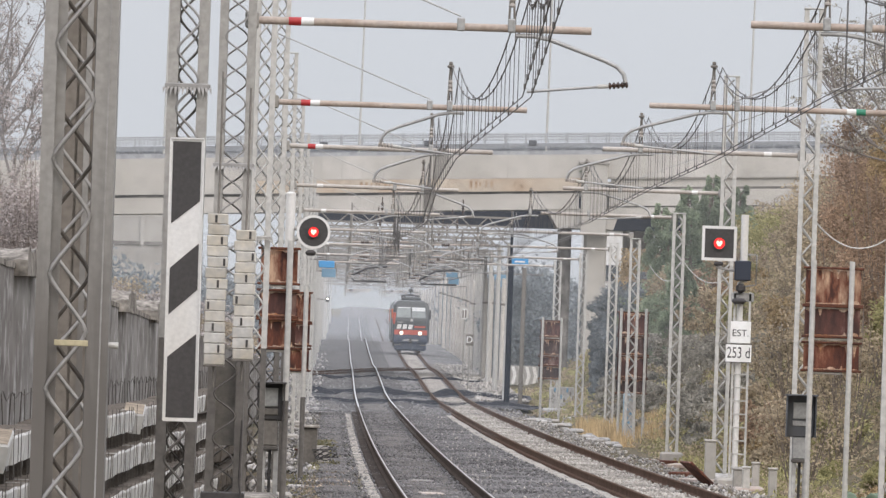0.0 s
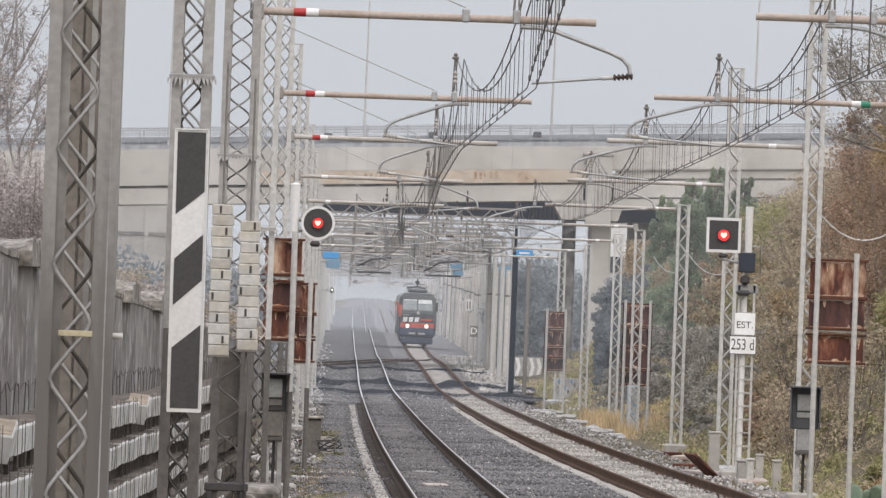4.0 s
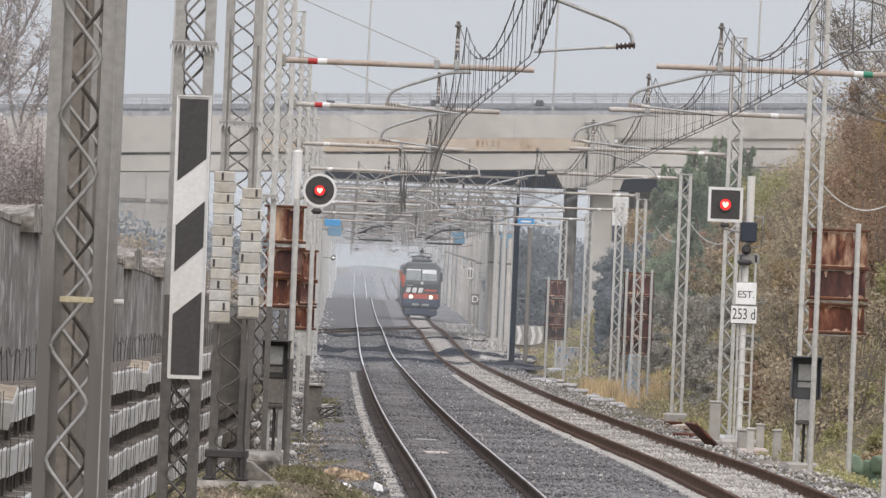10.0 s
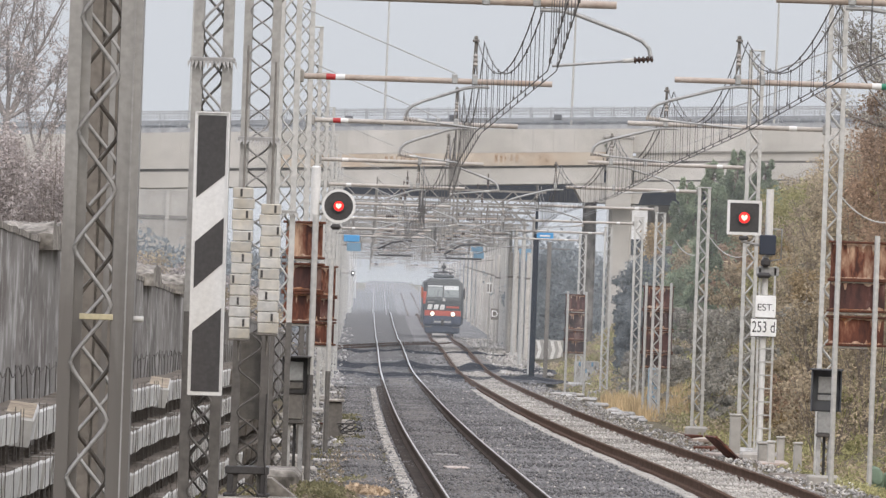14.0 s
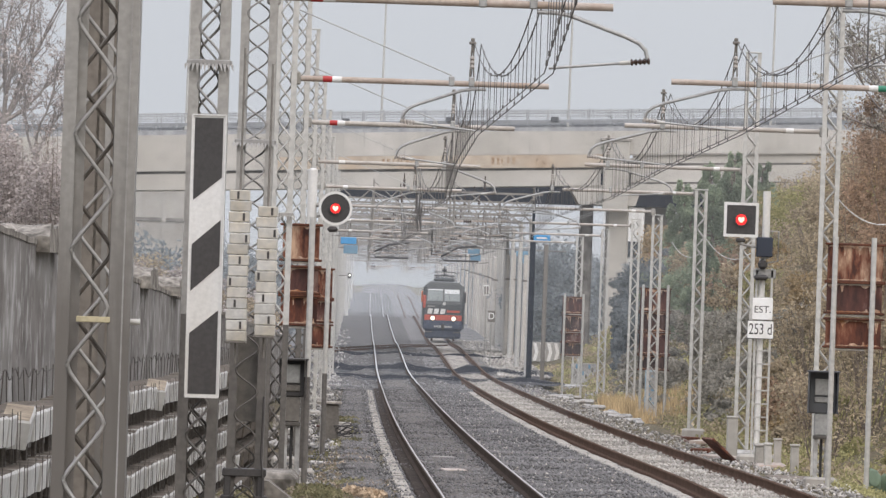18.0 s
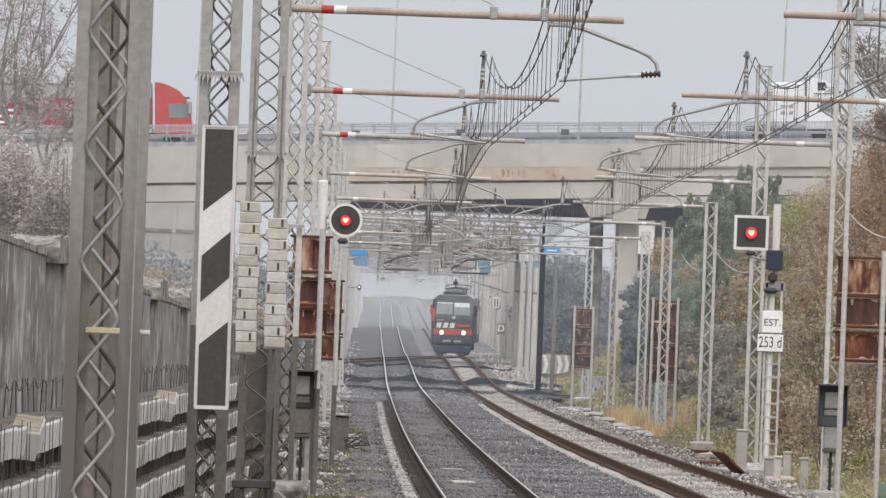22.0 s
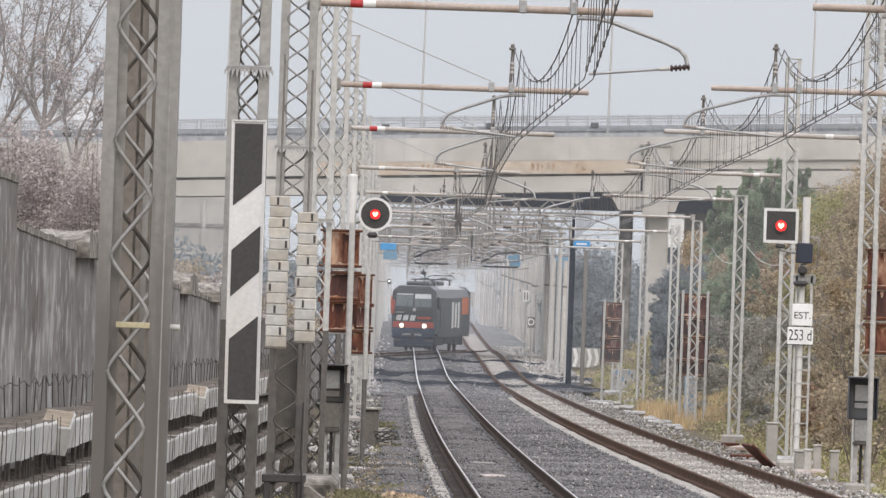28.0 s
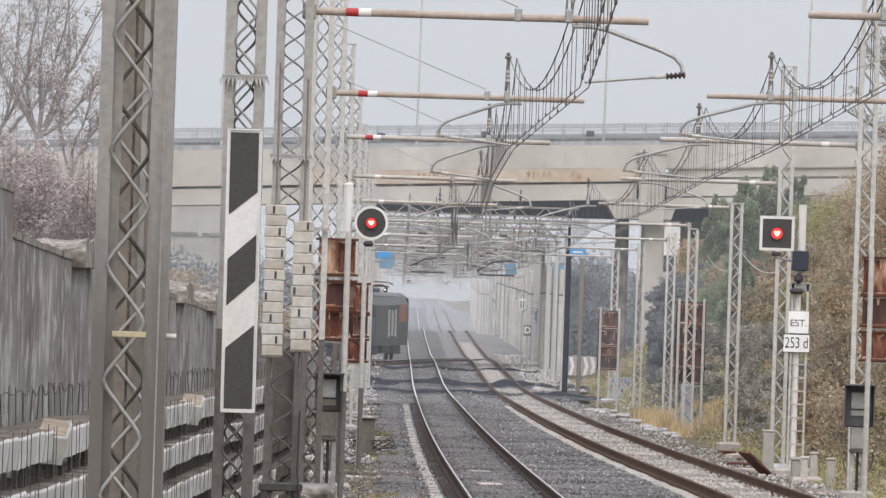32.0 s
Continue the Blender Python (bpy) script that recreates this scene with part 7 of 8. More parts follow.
for p, size, mat, lab in (((5.906, 237.60, 1.708), (0.24, 0.3, 0.95), M_CONC, "pale concrete post beside the track"), ((6.147, 224.40, 1.782), (0.2, 0.2, 0.5), M_GALV, "short grey cable post"), ((6.277, 222.90, 1.791), (0.16, 0.2, 0.55), M_GALV_FAR, "short pale cable post"),
                          ((6.547, 225.60, 1.776), (0.16, 0.2, 0.62), M_CONC, "short grey cable post"), ((6.573, 214.90, 1.836), (0.17, 0.2, 0.62), M_CONC, "short concrete marker post")):
    t = thing("low_post", pose(p[0], p[1], ground_z(p[0], p[1]) - 0.05), lab, "post", "low posts")
    part("body", Shape().cbox((0, 0, size[2] / 2), size, 0.025), mat, t)
    part("cap", Shape().cbox((0, 0, size[2] + 0.02), (size[0] + 0.03, size[1] + 0.03, 0.05), 0.015), mat, t)
small_block("concrete_slab", (6.36, 224.0, 0), (0.62, 3.2, 0.16), M_TUBE, "low brown-stained concrete slab under cable posts", "slab", 0.03)
small_block("concrete_slab", (6.42, 206.0, 0), (0.95, 4.0, 0.13), M_BEAM_TOP, "broad soil-stained slab before a ground signal", "slab", 0.03, 4)
p = (5.491, 230.30, 1.749)
t = thing("rusty_plate", pose(p[0], p[1], ground_z(p[0], p[1]) + 0.2, 0, 42, 10), "tilted rusty steel plate on the ballast edge", "plate")
part("sheet", Shape().cbox((0, 0, 0.05), (0.85, 1.2, 0.05), 0.01), M_RUST, t)
for k, p in enumerate(((5.732, 248.20, 1.648), (5.904, 265.90, 1.548), (6.064, 283.20, 1.451), (5.644, 234.80, 1.724), (5.926, 298.40, 1.366))):
    t = thing("old_sleeper", pose(p[0], p[1], ground_z(p[0], p[1]) + 0.02, 0, 0, 12 * k - 20), "weathered brown timber sleeper end", "timber", "old timbers")
    part("timber", Shape().cbox((0, 0, 0.05), (0.45, 1.8, 0.1), 0.02), M_TUBE if k % 2 else M_RUST_BAR, t)
for k, p in enumerate(((4.632, 382.60, 0.894), (4.902, 373.10, 0.947), (5.122, 361.50, 1.012), (5.209, 336.70, 1.151), (4.342, 401.60, 0.787), (3.989, 418.90, 0.689))):
    r2 = random.Random(k)
    t = thing("rubble_heap", pose(p[0], p[1], ground_z(p[0], p[1])), "low heap of pale broken concrete", "rubble", "rubble")
    for j in range(7):
        part("lump", Shape().cbox((r2.uniform(-0.4, 0.4), r2.uniform(-2, 2), r2.uniform(0.0, 0.06)), (r2.uniform(0.2, 0.6), r2.uniform(0.5, 1.4), r2.uniform(0.08, 0.16)), 0.05), M_CONC if j % 2 else M_CONC_WHITE, t)
t = small_block("low_painted_wall", (5.9, 527.0, 0), (1.2, 0.3, 1.25), M_CONC_WHITE, "low whitewashed wall with faded blue scrawls", "wall", 0.03)
for k in range(7):
    part("paint_mark", Shape().box((-0.48 + 0.15 * k, -0.153, 0.62 + 0.16 * (k * 3 % 4)), (0.09, 0.008, 0.2)), M_BLUE_DULL if k % 2 else M_GALV_DARK, t, "faded paint mark")
x, y, z = (6.374, 368.30, 1.380)
t = thing("pale_cabinet", pose(x, y, ground_z(x, y) - 0.05), "tall pale blue-grey cabinet with faded paint marks", "cabinet")
part("foot", Shape().cbox((0, 0, 0.2), (0.2, 0.2, 0.5), 0.02), M_GALV_DARK, t)
part("body", Shape().cbox((0, 0, 1.05), (0.38, 0.3, 1.45), 0.02), material("faded_blue_white_paint", (0.52, 0.55, 0.56), 0.6, 0.0, 0.15, 12, 4.0, 0.1, (0.28, 0.42, 0.52)), t)
part("door", Shape().cbox((0, -0.155, 1.05), (0.30, 0.02, 1.3), 0.008), M_CONC_WHITE, t)
for k in range(8):
    part("paint_mark", Shape().box((0.07 * (k * 2 % 3 - 1), -0.168, 0.5 + 0.15 * k), (0.1, 0.008, 0.08)), M_BLUE_DULL, t, "faded blue paint mark")
for a, b, sag in (((6.787, 309.84, 6.386), (8.054, 309.84, 6.032), 0.35), ((7.011, 207.66, 6.956), (8.330, 207.66, 6.682), 0.3), ((6.792, 361.48, 6.386), (7.730, 361.48, 6.048), 0.3)):
    t = thing("hanging_cable", Matrix(), "thin pale cable hanging between posts", "cable", "hanging cables")
    part("cable", Shape().tube([tuple(a[q] + (b[q] - a[q]) * u - (4 * sag * u * (1 - u) if q == 2 else 0) for q in range(3)) for u in (k / 12 for k in range(13))], 0.014, 5), M_GALV_FAR, t)
M_CACTUS = material("blue_green_cactus", (0.16, 0.22, 0.15), 0.7, 0.0, 0.2, 10, 2.0, 0.1)
p = (7.731, 199.70, 1.922)
t = thing("cactus", pose(p[0], p[1], ground_z(p[0], p[1]) - 0.05), "blue-green prickly pear cactus by the track", "cactus")
r2 = random.Random(3)
for k in range(16):
    c = Vector((r2.uniform(-0.5, 0.5), r2.uniform(-0.6, 0.6), 0.18 + 0.5 * r2.random()))
    a = r2.uniform(0, 360)
    m = Matrix.Translation(c) @ pose(0, 0, 0, r2.uniform(-25, 25), r2.uniform(-30, 30), a)
    s = Shape()
    vs = [m @ Vector((0.13 * math.cos(q) * w, 0.025 * d, 0.18 * math.sin(q) * w)) for d, w in ((-1, 0.7), (-0.4, 1.0), (0.4, 1.0), (1, 0.7)) for q in (2 * math.pi * j / 10 for j in range(10))]
    s.add(vs, [(i * 10 + j, i * 10 + (j + 1) % 10, (i + 1) * 10 + (j + 1) % 10, (i + 1) * 10 + j) for i in range(3) for j in range(10)] + [tuple(range(9, -1, -1)), tuple(range(30, 40))], True)
    part("pad", s, M_CACTUS, t)
x, y, z = (-7.666, 745.03, 4.192)
t = thing("small_signal_light", pose(x, y, z), "small black signal lamp on a mast bracket showing white", "railway signal")
part("case", Shape().cbox((0, 0.1, 0), (0.24, 0.3, 0.36), 0.06), M_BLACK, t)
part("lamp", Shape().lathe((0, -0.05, 0.02), (0, -1, 0), [(0, 0.04), (0.02, 0.036), (0.03, 0.01)], 10), M_LAMP_WHITE, t, "lit white lamp")
part("bracket_arm", Shape().tube([(-0.8, 0.1, 0.0), (0, 0.1, 0.0)], 0.03, 6), M_GALV_DARK, t)
p = (3.084, 751.30, -0.150)
t = small_block("yellow_box", p, (0.5, 0.6, 0.35), material("yellow_paint", (0.50, 0.36, 0.08), 0.6), "small yellow trackside box", "box")
p = (5.15, 664.70, 0.074)
t = thing("striped_barrier", pose(p[0], p[1], ground_z(p[0], p[1])), "low white and grey striped barrier", "barrier")
part("board", Shape().cbox((0, 0, 0.62), (1.7, 0.12, 1.2), 0.03), M_GALV, t)
for k in range(4):
    a = -0.8 + 0.42 * k
    part("white_stripe", Shape().prism([(a, -0.065, 0.08), (a + 0.2, -0.065, 0.08), (a + 0.34, -0.065, 0.62), (a + 0.2, -0.065, 1.16), (a, -0.065, 1.16), (a + 0.14, -0.065, 0.62)], (0, -0.012, 0)), M_WHITE, t, "white chevron stripe")

x0, y0 = 11.0, 790.0
t = thing("white_building", pose(x0, y0, level(y0) - 0.5), "plain white flat-roofed building beyond the bridge", "building")
part("wall", Shape().cbox((6, 4, 5.2), (14, 8, 10.4), 0.05), M_WHITE, t)
part("roof", Shape().cbox((6, 4, 10.5), (14.5, 8.5, 0.3), 0.05), M_CONC, t)
for k in range(5):
    for j in range(3):
        w = part("window", Shape().cbox((0.6 + 2.7 * k, -0.03, 1.4 + 2.95 * j), (2.1, 0.1, 1.15), 0.02), M_GLASS, t, "dark window")
        part("sill", Shape().box((0.6 + 2.7 * k, -0.08, 0.78 + 2.95 * j), (2.3, 0.2, 0.08)), M_CONC, w)


t = thing("distant_hall", pose(-28.0, 850, level(850) - 0.5), "pale flat-roofed hall in the haze beyond the bridge", "building")
part("wall", Shape().cbox((0, 5, 5.6), (18, 10, 11.2), 0.05), M_CONC, t)
part("roof_edge", Shape().cbox((0, 4.9, 11.3), (18.4, 10.4, 0.25), 0.04), M_CONC, t)
part("string_course", Shape().box((0, -0.05, 8.4), (18, 0.2, 0.25)), M_GALV_DARK, t)
for k in range(6):
    part("column", Shape().box((-8.0 + 3.2 * k, -0.1, 5.5), (0.3, 0.2, 11.0)), M_CONC, t)

# translucent pale sheets across the line, before and beyond the bridge, imitating haze
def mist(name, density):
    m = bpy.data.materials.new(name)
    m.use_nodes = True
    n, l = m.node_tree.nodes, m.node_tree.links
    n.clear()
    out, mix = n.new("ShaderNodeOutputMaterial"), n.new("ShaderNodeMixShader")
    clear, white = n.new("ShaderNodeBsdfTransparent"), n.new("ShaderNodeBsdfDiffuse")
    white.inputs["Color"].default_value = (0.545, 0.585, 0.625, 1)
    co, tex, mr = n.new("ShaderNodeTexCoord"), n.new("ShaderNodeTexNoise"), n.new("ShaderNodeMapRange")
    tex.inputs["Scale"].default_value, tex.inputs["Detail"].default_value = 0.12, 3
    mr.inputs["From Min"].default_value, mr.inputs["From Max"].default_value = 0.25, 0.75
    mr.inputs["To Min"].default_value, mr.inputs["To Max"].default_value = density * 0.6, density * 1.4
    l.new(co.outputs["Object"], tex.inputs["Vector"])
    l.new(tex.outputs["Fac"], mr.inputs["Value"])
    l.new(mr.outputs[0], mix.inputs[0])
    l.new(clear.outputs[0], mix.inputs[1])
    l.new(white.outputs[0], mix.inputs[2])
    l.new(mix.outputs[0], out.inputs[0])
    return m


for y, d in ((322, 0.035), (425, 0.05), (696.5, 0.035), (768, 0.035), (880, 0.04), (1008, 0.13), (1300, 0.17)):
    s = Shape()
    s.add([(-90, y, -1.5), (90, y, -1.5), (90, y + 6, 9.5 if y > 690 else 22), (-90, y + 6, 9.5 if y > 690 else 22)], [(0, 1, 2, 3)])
    tagged(part("haze_sheet", s, mist("pale_haze_veil", d)), "translucent pale sheet across the tracks, imitating haze", "mist", kind="stuff")

# a glowing flat sheet far down the line, its emission put in for haze
HAZE = bpy.data.materials.new("glowing_haze_backdrop")
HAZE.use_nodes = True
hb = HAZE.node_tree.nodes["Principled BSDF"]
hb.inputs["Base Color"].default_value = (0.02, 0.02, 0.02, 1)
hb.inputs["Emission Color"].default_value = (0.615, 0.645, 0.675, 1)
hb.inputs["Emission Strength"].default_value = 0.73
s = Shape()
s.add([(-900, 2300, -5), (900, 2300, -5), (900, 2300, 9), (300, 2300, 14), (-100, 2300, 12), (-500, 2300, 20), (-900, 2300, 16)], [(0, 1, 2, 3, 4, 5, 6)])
tagged(part("backdrop", s, HAZE), "glowing pale sheet for the hazy distance at the end of the line", "backdrop", kind="structure")


# ---- the engine ----
M_ENGINE = material("anthracite_engine_paint", (0.072, 0.078, 0.08), 0.4, 0.0, 0.1, 3, 0.5, 0.02)
M_ENGINE_SIDE = material("grey_engine_side", (0.085, 0.09, 0.09), 0.45, 0.0, 0.12, 3, 0.5, 0.02)
M_ENGINE_RED = material("red_engine_band", (0.50, 0.095, 0.06), 0.4, 0.0, 0.1, 3, 0.5, 0.02)
M_ENGINE_ORANGE = material("orange_engine_panel", (0.62, 0.17, 0.06), 0.4, 0.0, 0.1, 3, 0.5, 0.02)
M_ENGINE_LOW = material("dark_blue_buffer_beam", (0.05, 0.064, 0.10), 0.5, 0.0, 0.15, 3, 0.5, 0.02)
# The sky's reflection is put into this glass as a pale base colour.
M_PANE = material("pale_glass_with_reflection", (0.22, 0.25, 0.25), 0.12, 0.0, 0.1, 1, 0.4, 0.0)
M_BLIND = material("white_sun_blind", (0.72, 0.74, 0.74), 0.6, 0.0, 0.05, 2, 0.4, 0.0)
M_HEADLIGHT = glow("engine_headlight", (1.0, 0.74, 0.60), 1.7)


def build_engine():
    """Its front lies at the origin, its length runs away along y."""
    t = thing("electric_locomotive", Matrix(), "dark grey electric locomotive with red band and lit headlights", "locomotive")
    L, W = 18.9, 1.47
    prof = [(-W, 1.05), (-W, 3.25), (-W + 0.22, 3.75), (-W + 0.55, 3.98), (W - 0.55, 3.98), (W - 0.22, 3.75), (W, 3.25), (W, 1.05)]
    body = Shape()
    rings = [(0.28, 0.965, 0.55), (1.0, 1.0, 1.0), (L - 1.0, 1.0, 1.0), (L - 0.28, 0.965, 0.55)]
    vs = []
    for y, kx, _ in rings:
        vs += [(x * kx, y, z if kx == 1.0 else 1.05 + (z - 1.05) * 0.985) for x, z in prof]
    n = len(prof)
    fs = [(i * n + j, i * n + (j + 1) % n, (i + 1) * n + (j + 1) % n, (i + 1) * n + j) for i in range(3) for j in range(n)]
    fs += [tuple(range(n - 1, -1, -1)), tuple(range(3 * n, 4 * n))]
    part("body", body.add(vs, [f[::-1] for f in fs]), M_ENGINE, t)
    # sloping cab fronts
    for y, d in ((0.28, -1), (L - 0.28, 1)):
        f = Shape().add([(-1.41, y, 1.05), (1.41, y, 1.05), (1.41, y, 3.6), (1.0, y, 3.94), (-1.0, y, 3.94), (-1.41, y, 3.6),
                         (-1.28, y + d * 0.24, 1.1), (1.28, y + d * 0.24, 1.1), (1.26, y + d * 0.26, 2.45), (1.12, y + d * 0.06, 3.6), (0.92, y + d * 0.03, 3.84), (-0.92, y + d * 0.03, 3.84), (-1.12, y + d * 0.06, 3.6), (-1.26, y + d * 0.26, 2.45)],
                        [(0, 1, 7, 6), (1, 2, 9, 8, 7), (2, 3, 10, 9), (3, 4, 11, 10), (4, 5, 12, 11), (5, 0, 6, 13, 12), (6, 7, 8, 13), (8, 9, 12, 13), (9, 10, 11, 12)])
        part("cab_front", f, M_ENGINE, t)
    def slant(z):
        return 0.0 + 0.02 + (0.20 * max(0.0, z - 2.45) / 1.15)
    for xa, xb, nm in ((-1.14, -0.06, "windscreen"), (0.06, 1.14, "windscreen")):
        z0, z1 = 2.68, 3.47
        w = part(nm, Shape().add([(xa, slant(z0) - 0.03, z0), (xb, slant(z0) - 0.03, z0), (xb * (0.97 if xb > 0.5 else 1), slant(z1) - 0.03, z1), (xa * (0.97 if xa < -0.5 else 1), slant(z1) - 0.03, z1),
                                  (xa, slant(z0) + 0.03, z0), (xb, slant(z0) + 0.03, z0), (xb * 0.97, slant(z1) + 0.03, z1), (xa * 0.97, slant(z1) + 0.03, z1)],
                                 [(0, 1, 2, 3), (5, 4, 7, 6), (3, 2, 6, 7), (1, 0, 4, 5), (0, 3, 7, 4), (2, 1, 5, 6)]), M_PANE, t, "windscreen in a pale colour for the sky's reflection")
        zb = 3.18 if xa > 0 else 3.40
        part("sun_blind", Shape().add([(xa * 0.96 if xa > 0.5 or xa < -0.5 else xa, slant(zb) - 0.036, zb), (xb * 0.96, slant(zb) - 0.036, zb), (xb * 0.95, slant(3.46) - 0.036, 3.46), (xa * 0.96, slant(3.46) - 0.036, 3.46)], [(0, 1, 2, 3)]), M_BLIND, w, "white lowered sun blind")
    part("red_band", Shape().cbox((0, 0.03, 1.52), (2.6, 0.06, 0.46), 0.02), M_ENGINE_RED, t, "red band across the front")
    for k, x in enumerate((-0.95, -0.5, -0.05)):
        part("emblem_bar", Shape().prism([(x - 0.18, -0.01, 1.82), (x + 0.14, -0.01, 1.82), (x + 0.22, -0.01, 2.16), (x - 0.10, -0.01, 2.16)], (0, 0.03, 0)).prism([(x - 0.0, -0.012, 1.9), (x + 0.05, -0.012, 1.9), (x + 0.08, -0.012, 1.96), (x + 0.03, -0.012, 1.96)], (0, 0.01, 0)), M_WHITE, t, "white slanting emblem bar")
    part("small_emblem_bar", Shape().box((0.7, 0.0, 2.0), (0.9, 0.02, 0.14)), M_ENGINE_RED, t)
    part("number_bars", Shape().box((-0.85, 0.0, 2.32), (0.5, 0.02, 0.07)), M_CONC_WHITE, t, "plain pale bar")
    part("centre_mark", Shape().box((0.06, 0.0, 2.5), (0.2, 0.02, 0.2)), M_CONC_WHITE, t)
    for x in (-0.735, 0.735):
        h = part("headlight", Shape().lathe((x, 0.0, 1.52), (0, -1, 0), [(0, 0.2), (0.04, 0.2), (0.05, 0.15)], 18), M_BLACK, t, "round headlight")
        part("headlight_lens", Shape().lathe((x, -0.03, 1.52), (0, -1, 0), [(0, 0.165), (0.03, 0.14), (0.05, 0.01)], 18), M_HEADLIGHT, h, "lit headlight lens")
    part("buffer_beam", Shape().cbox((0, 0.16, 1.1), (2.74, 0.34, 0.72), 0.08), M_ENGINE_LOW, t, "dark blue buffer beam")
    part("red_corner", Shape().cbox((-1.33, 0.16, 2.62), (0.24, 0.3, 0.85), 0.05), M_ENGINE_RED, t, "orange-red cab corner")
    part("grey_plate", Shape().cbox((0, 0.0, 0.98), (1.5, 0.04, 0.14), 0.01), M_TUBE_GREY, t, "grey coupling plate")
    part("coupling", Shape().cbox((0, -0.1, 0.95), (0.2, 0.3, 0.4), 0.05), M_BLACK, t)
    for x in (-1.0, 1.0):
        part("corner_step", Shape().cbox((x, 0.02, 0.62), (0.5, 0.12, 0.05), 0.01), M_GALV_DARK, t)
    part("wiper", Shape().tube([(-0.5, -0.02, 2.66), (-0.25, 0.06, 3.2)], 0.015, 4).tube([(0.5, -0.02, 2.66), (0.3, 0.06, 3.2)], 0.015, 4), M_BLACK, t)
    part("snow_plough", Shape().cbox((0, 0.3, 0.5), (2.5, 0.5, 0.62), 0.12), M_ENGINE_LOW, t)
    for x in (-0.875, 0.875):
        part("buffer", Shape().lathe((x, 0.0, 1.06), (0, -1, 0), [(0, 0.11), (0.42, 0.11), (0.42, 0.27), (0.48, 0.26), (0.5, 0.1)], 18), M_ENGINE_LOW, t)
    for x in (-1.5, 1.5):
        part("mirror", Shape().cbox((x, 0.7, 2.95), (0.13, 0.12, 0.7), 0.03), M_ENGINE_ORANGE if x < 0 else M_BLACK, t)
    for s in (-1, 1):
        X = s * (W + 0.012)
        part("side_panel", Shape().box((X, L / 2, 2.12), (0.03, 13.6, 2.1)), M_ENGINE_SIDE, t, "grey side wall")
        part("orange_panel", Shape().box((X + s * 0.004, 15.2, 2.78), (0.035, 3.6, 1.05)), M_ENGINE_ORANGE, t, "orange square panel")
        for k, yy in enumerate((8.6, 10.2, 11.8)):
            part("side_emblem_bar", Shape().box((X + s * 0.006, yy, 2.2), (0.04, 0.95, 1.6 - 0.12 * (k == 1))), M_WHITE, t, "white upright emblem bar")
        part("cab_door", Shape().cbox((s * (W + 0.012), 2.4, 2.05), (0.04, 0.75, 1.9), 0.01), M_ENGINE, t)
        part("cab_side_window", Shape().cbox((s * (W - 0.01), 1.35, 2.85), (0.06, 0.8, 0.6), 0.01), M_GLASS, t)
        part("side_skirt", Shape().box((s * (W - 0.03), L / 2, 0.98), (0.06, 16.8, 0.22)), M_ENGINE_SIDE, t)
        part("roof_edge_panel", Shape().add([(s * (W - 0.2), 3.5, 3.77), (s * (W - 0.54), 3.5, 4.0), (s * (W - 0.54), 15.4, 4.0), (s * (W - 0.2), 15.4, 3.77)], [(0, 1, 2, 3)]), M_TUBE_GREY, t, "pale grey roof edge")
    for yb in (4.2, 14.7):
        for yy in (yb - 1.3, yb + 1.3):
            for s in (-1, 1):
                part("wheel", Shape().lathe((s * 0.7, yy, 0.61), (s, 0, 0), [(0, 0.66), (0.03, 0.62), (0.13, 0.6), (0.14, 0.3), (0.2, 0.15)], 24), M_RAIL, t)
            part("axle", Shape().tube([(-0.72, yy, 0.61), (0.72, yy, 0.61)], 0.09, 8), M_BLACK, t)
        for s in (-1, 1):
            part("bogie_frame", Shape().cbox((s * 1.08, yb, 0.62), (0.22, 4.5, 0.55), 0.05).cbox((s * 1.12, yb, 0.95), (0.18, 1.4, 0.3), 0.05), M_BLACK, t)
    part("underframe_box", Shape().cbox((0, L / 2, 0.72), (2.5, 4.4, 0.6), 0.05), M_BLACK, t)
    # roof gear
    part("roof_hood", Shape().cbox((0, 2.6, 4.1), (1.5, 1.6, 0.25), 0.08), M_ENGINE, t)
    for yy in (4.6, 14.2):
        for x in (-0.55, 0.55):
            part("roof_insulator", insulator(Shape(), (x, yy, 3.97), (0, 0, 1), 0.32, 0.09, 4), M_INSUL, t)
        up = yy > 10
        zt = 5.55 if not up else 4.55
        a = [(-0.55, yy, 4.3), (-0.2, yy + 1.2, 4.42), (0.2, yy + 1.2, 4.42), (0.55, yy, 4.3)]
        part("pantograph_arm", Shape().tube(a, 0.045, 6).tube([(-0.75, yy - 0.3, 4.35), (0.75, yy - 0.3, 4.35)], 0.04, 6), M_BLACK, t)
        if not up:
            part("pantograph_upper_arm", Shape().tube([(0, yy + 1.2, 4.42), (0.0, yy - 0.1, 4.85), (0, yy - 0.2, 5.0)], 0.05, 6).cbox((0, yy + 0.1, 4.75), (0.34, 0.3, 0.22), 0.05).tube([(-0.2, yy - 0.2, 5.0), (-0.36, yy - 0.2, 5.4)], 0.022, 5).tube([(0.2, yy - 0.2, 5.0), (0.36, yy - 0.2, 5.4)], 0.022, 5), M_BLACK, t)
            part("collector_head", Shape().tube([(-0.95, yy - 0.2, 5.22), (-0.7, yy - 0.2, 5.40), (0.7, yy - 0.2, 5.40), (0.95, yy - 0.2, 5.22)], 0.025, 6), M_TUBE_GREY, t)
        else:
            part("collector_head", Shape().tube([(-0.95, yy, 4.42), (-0.7, yy, 4.6), (0.7, yy, 4.6), (0.95, yy, 4.42)], 0.03, 6), M_BLACK, t)
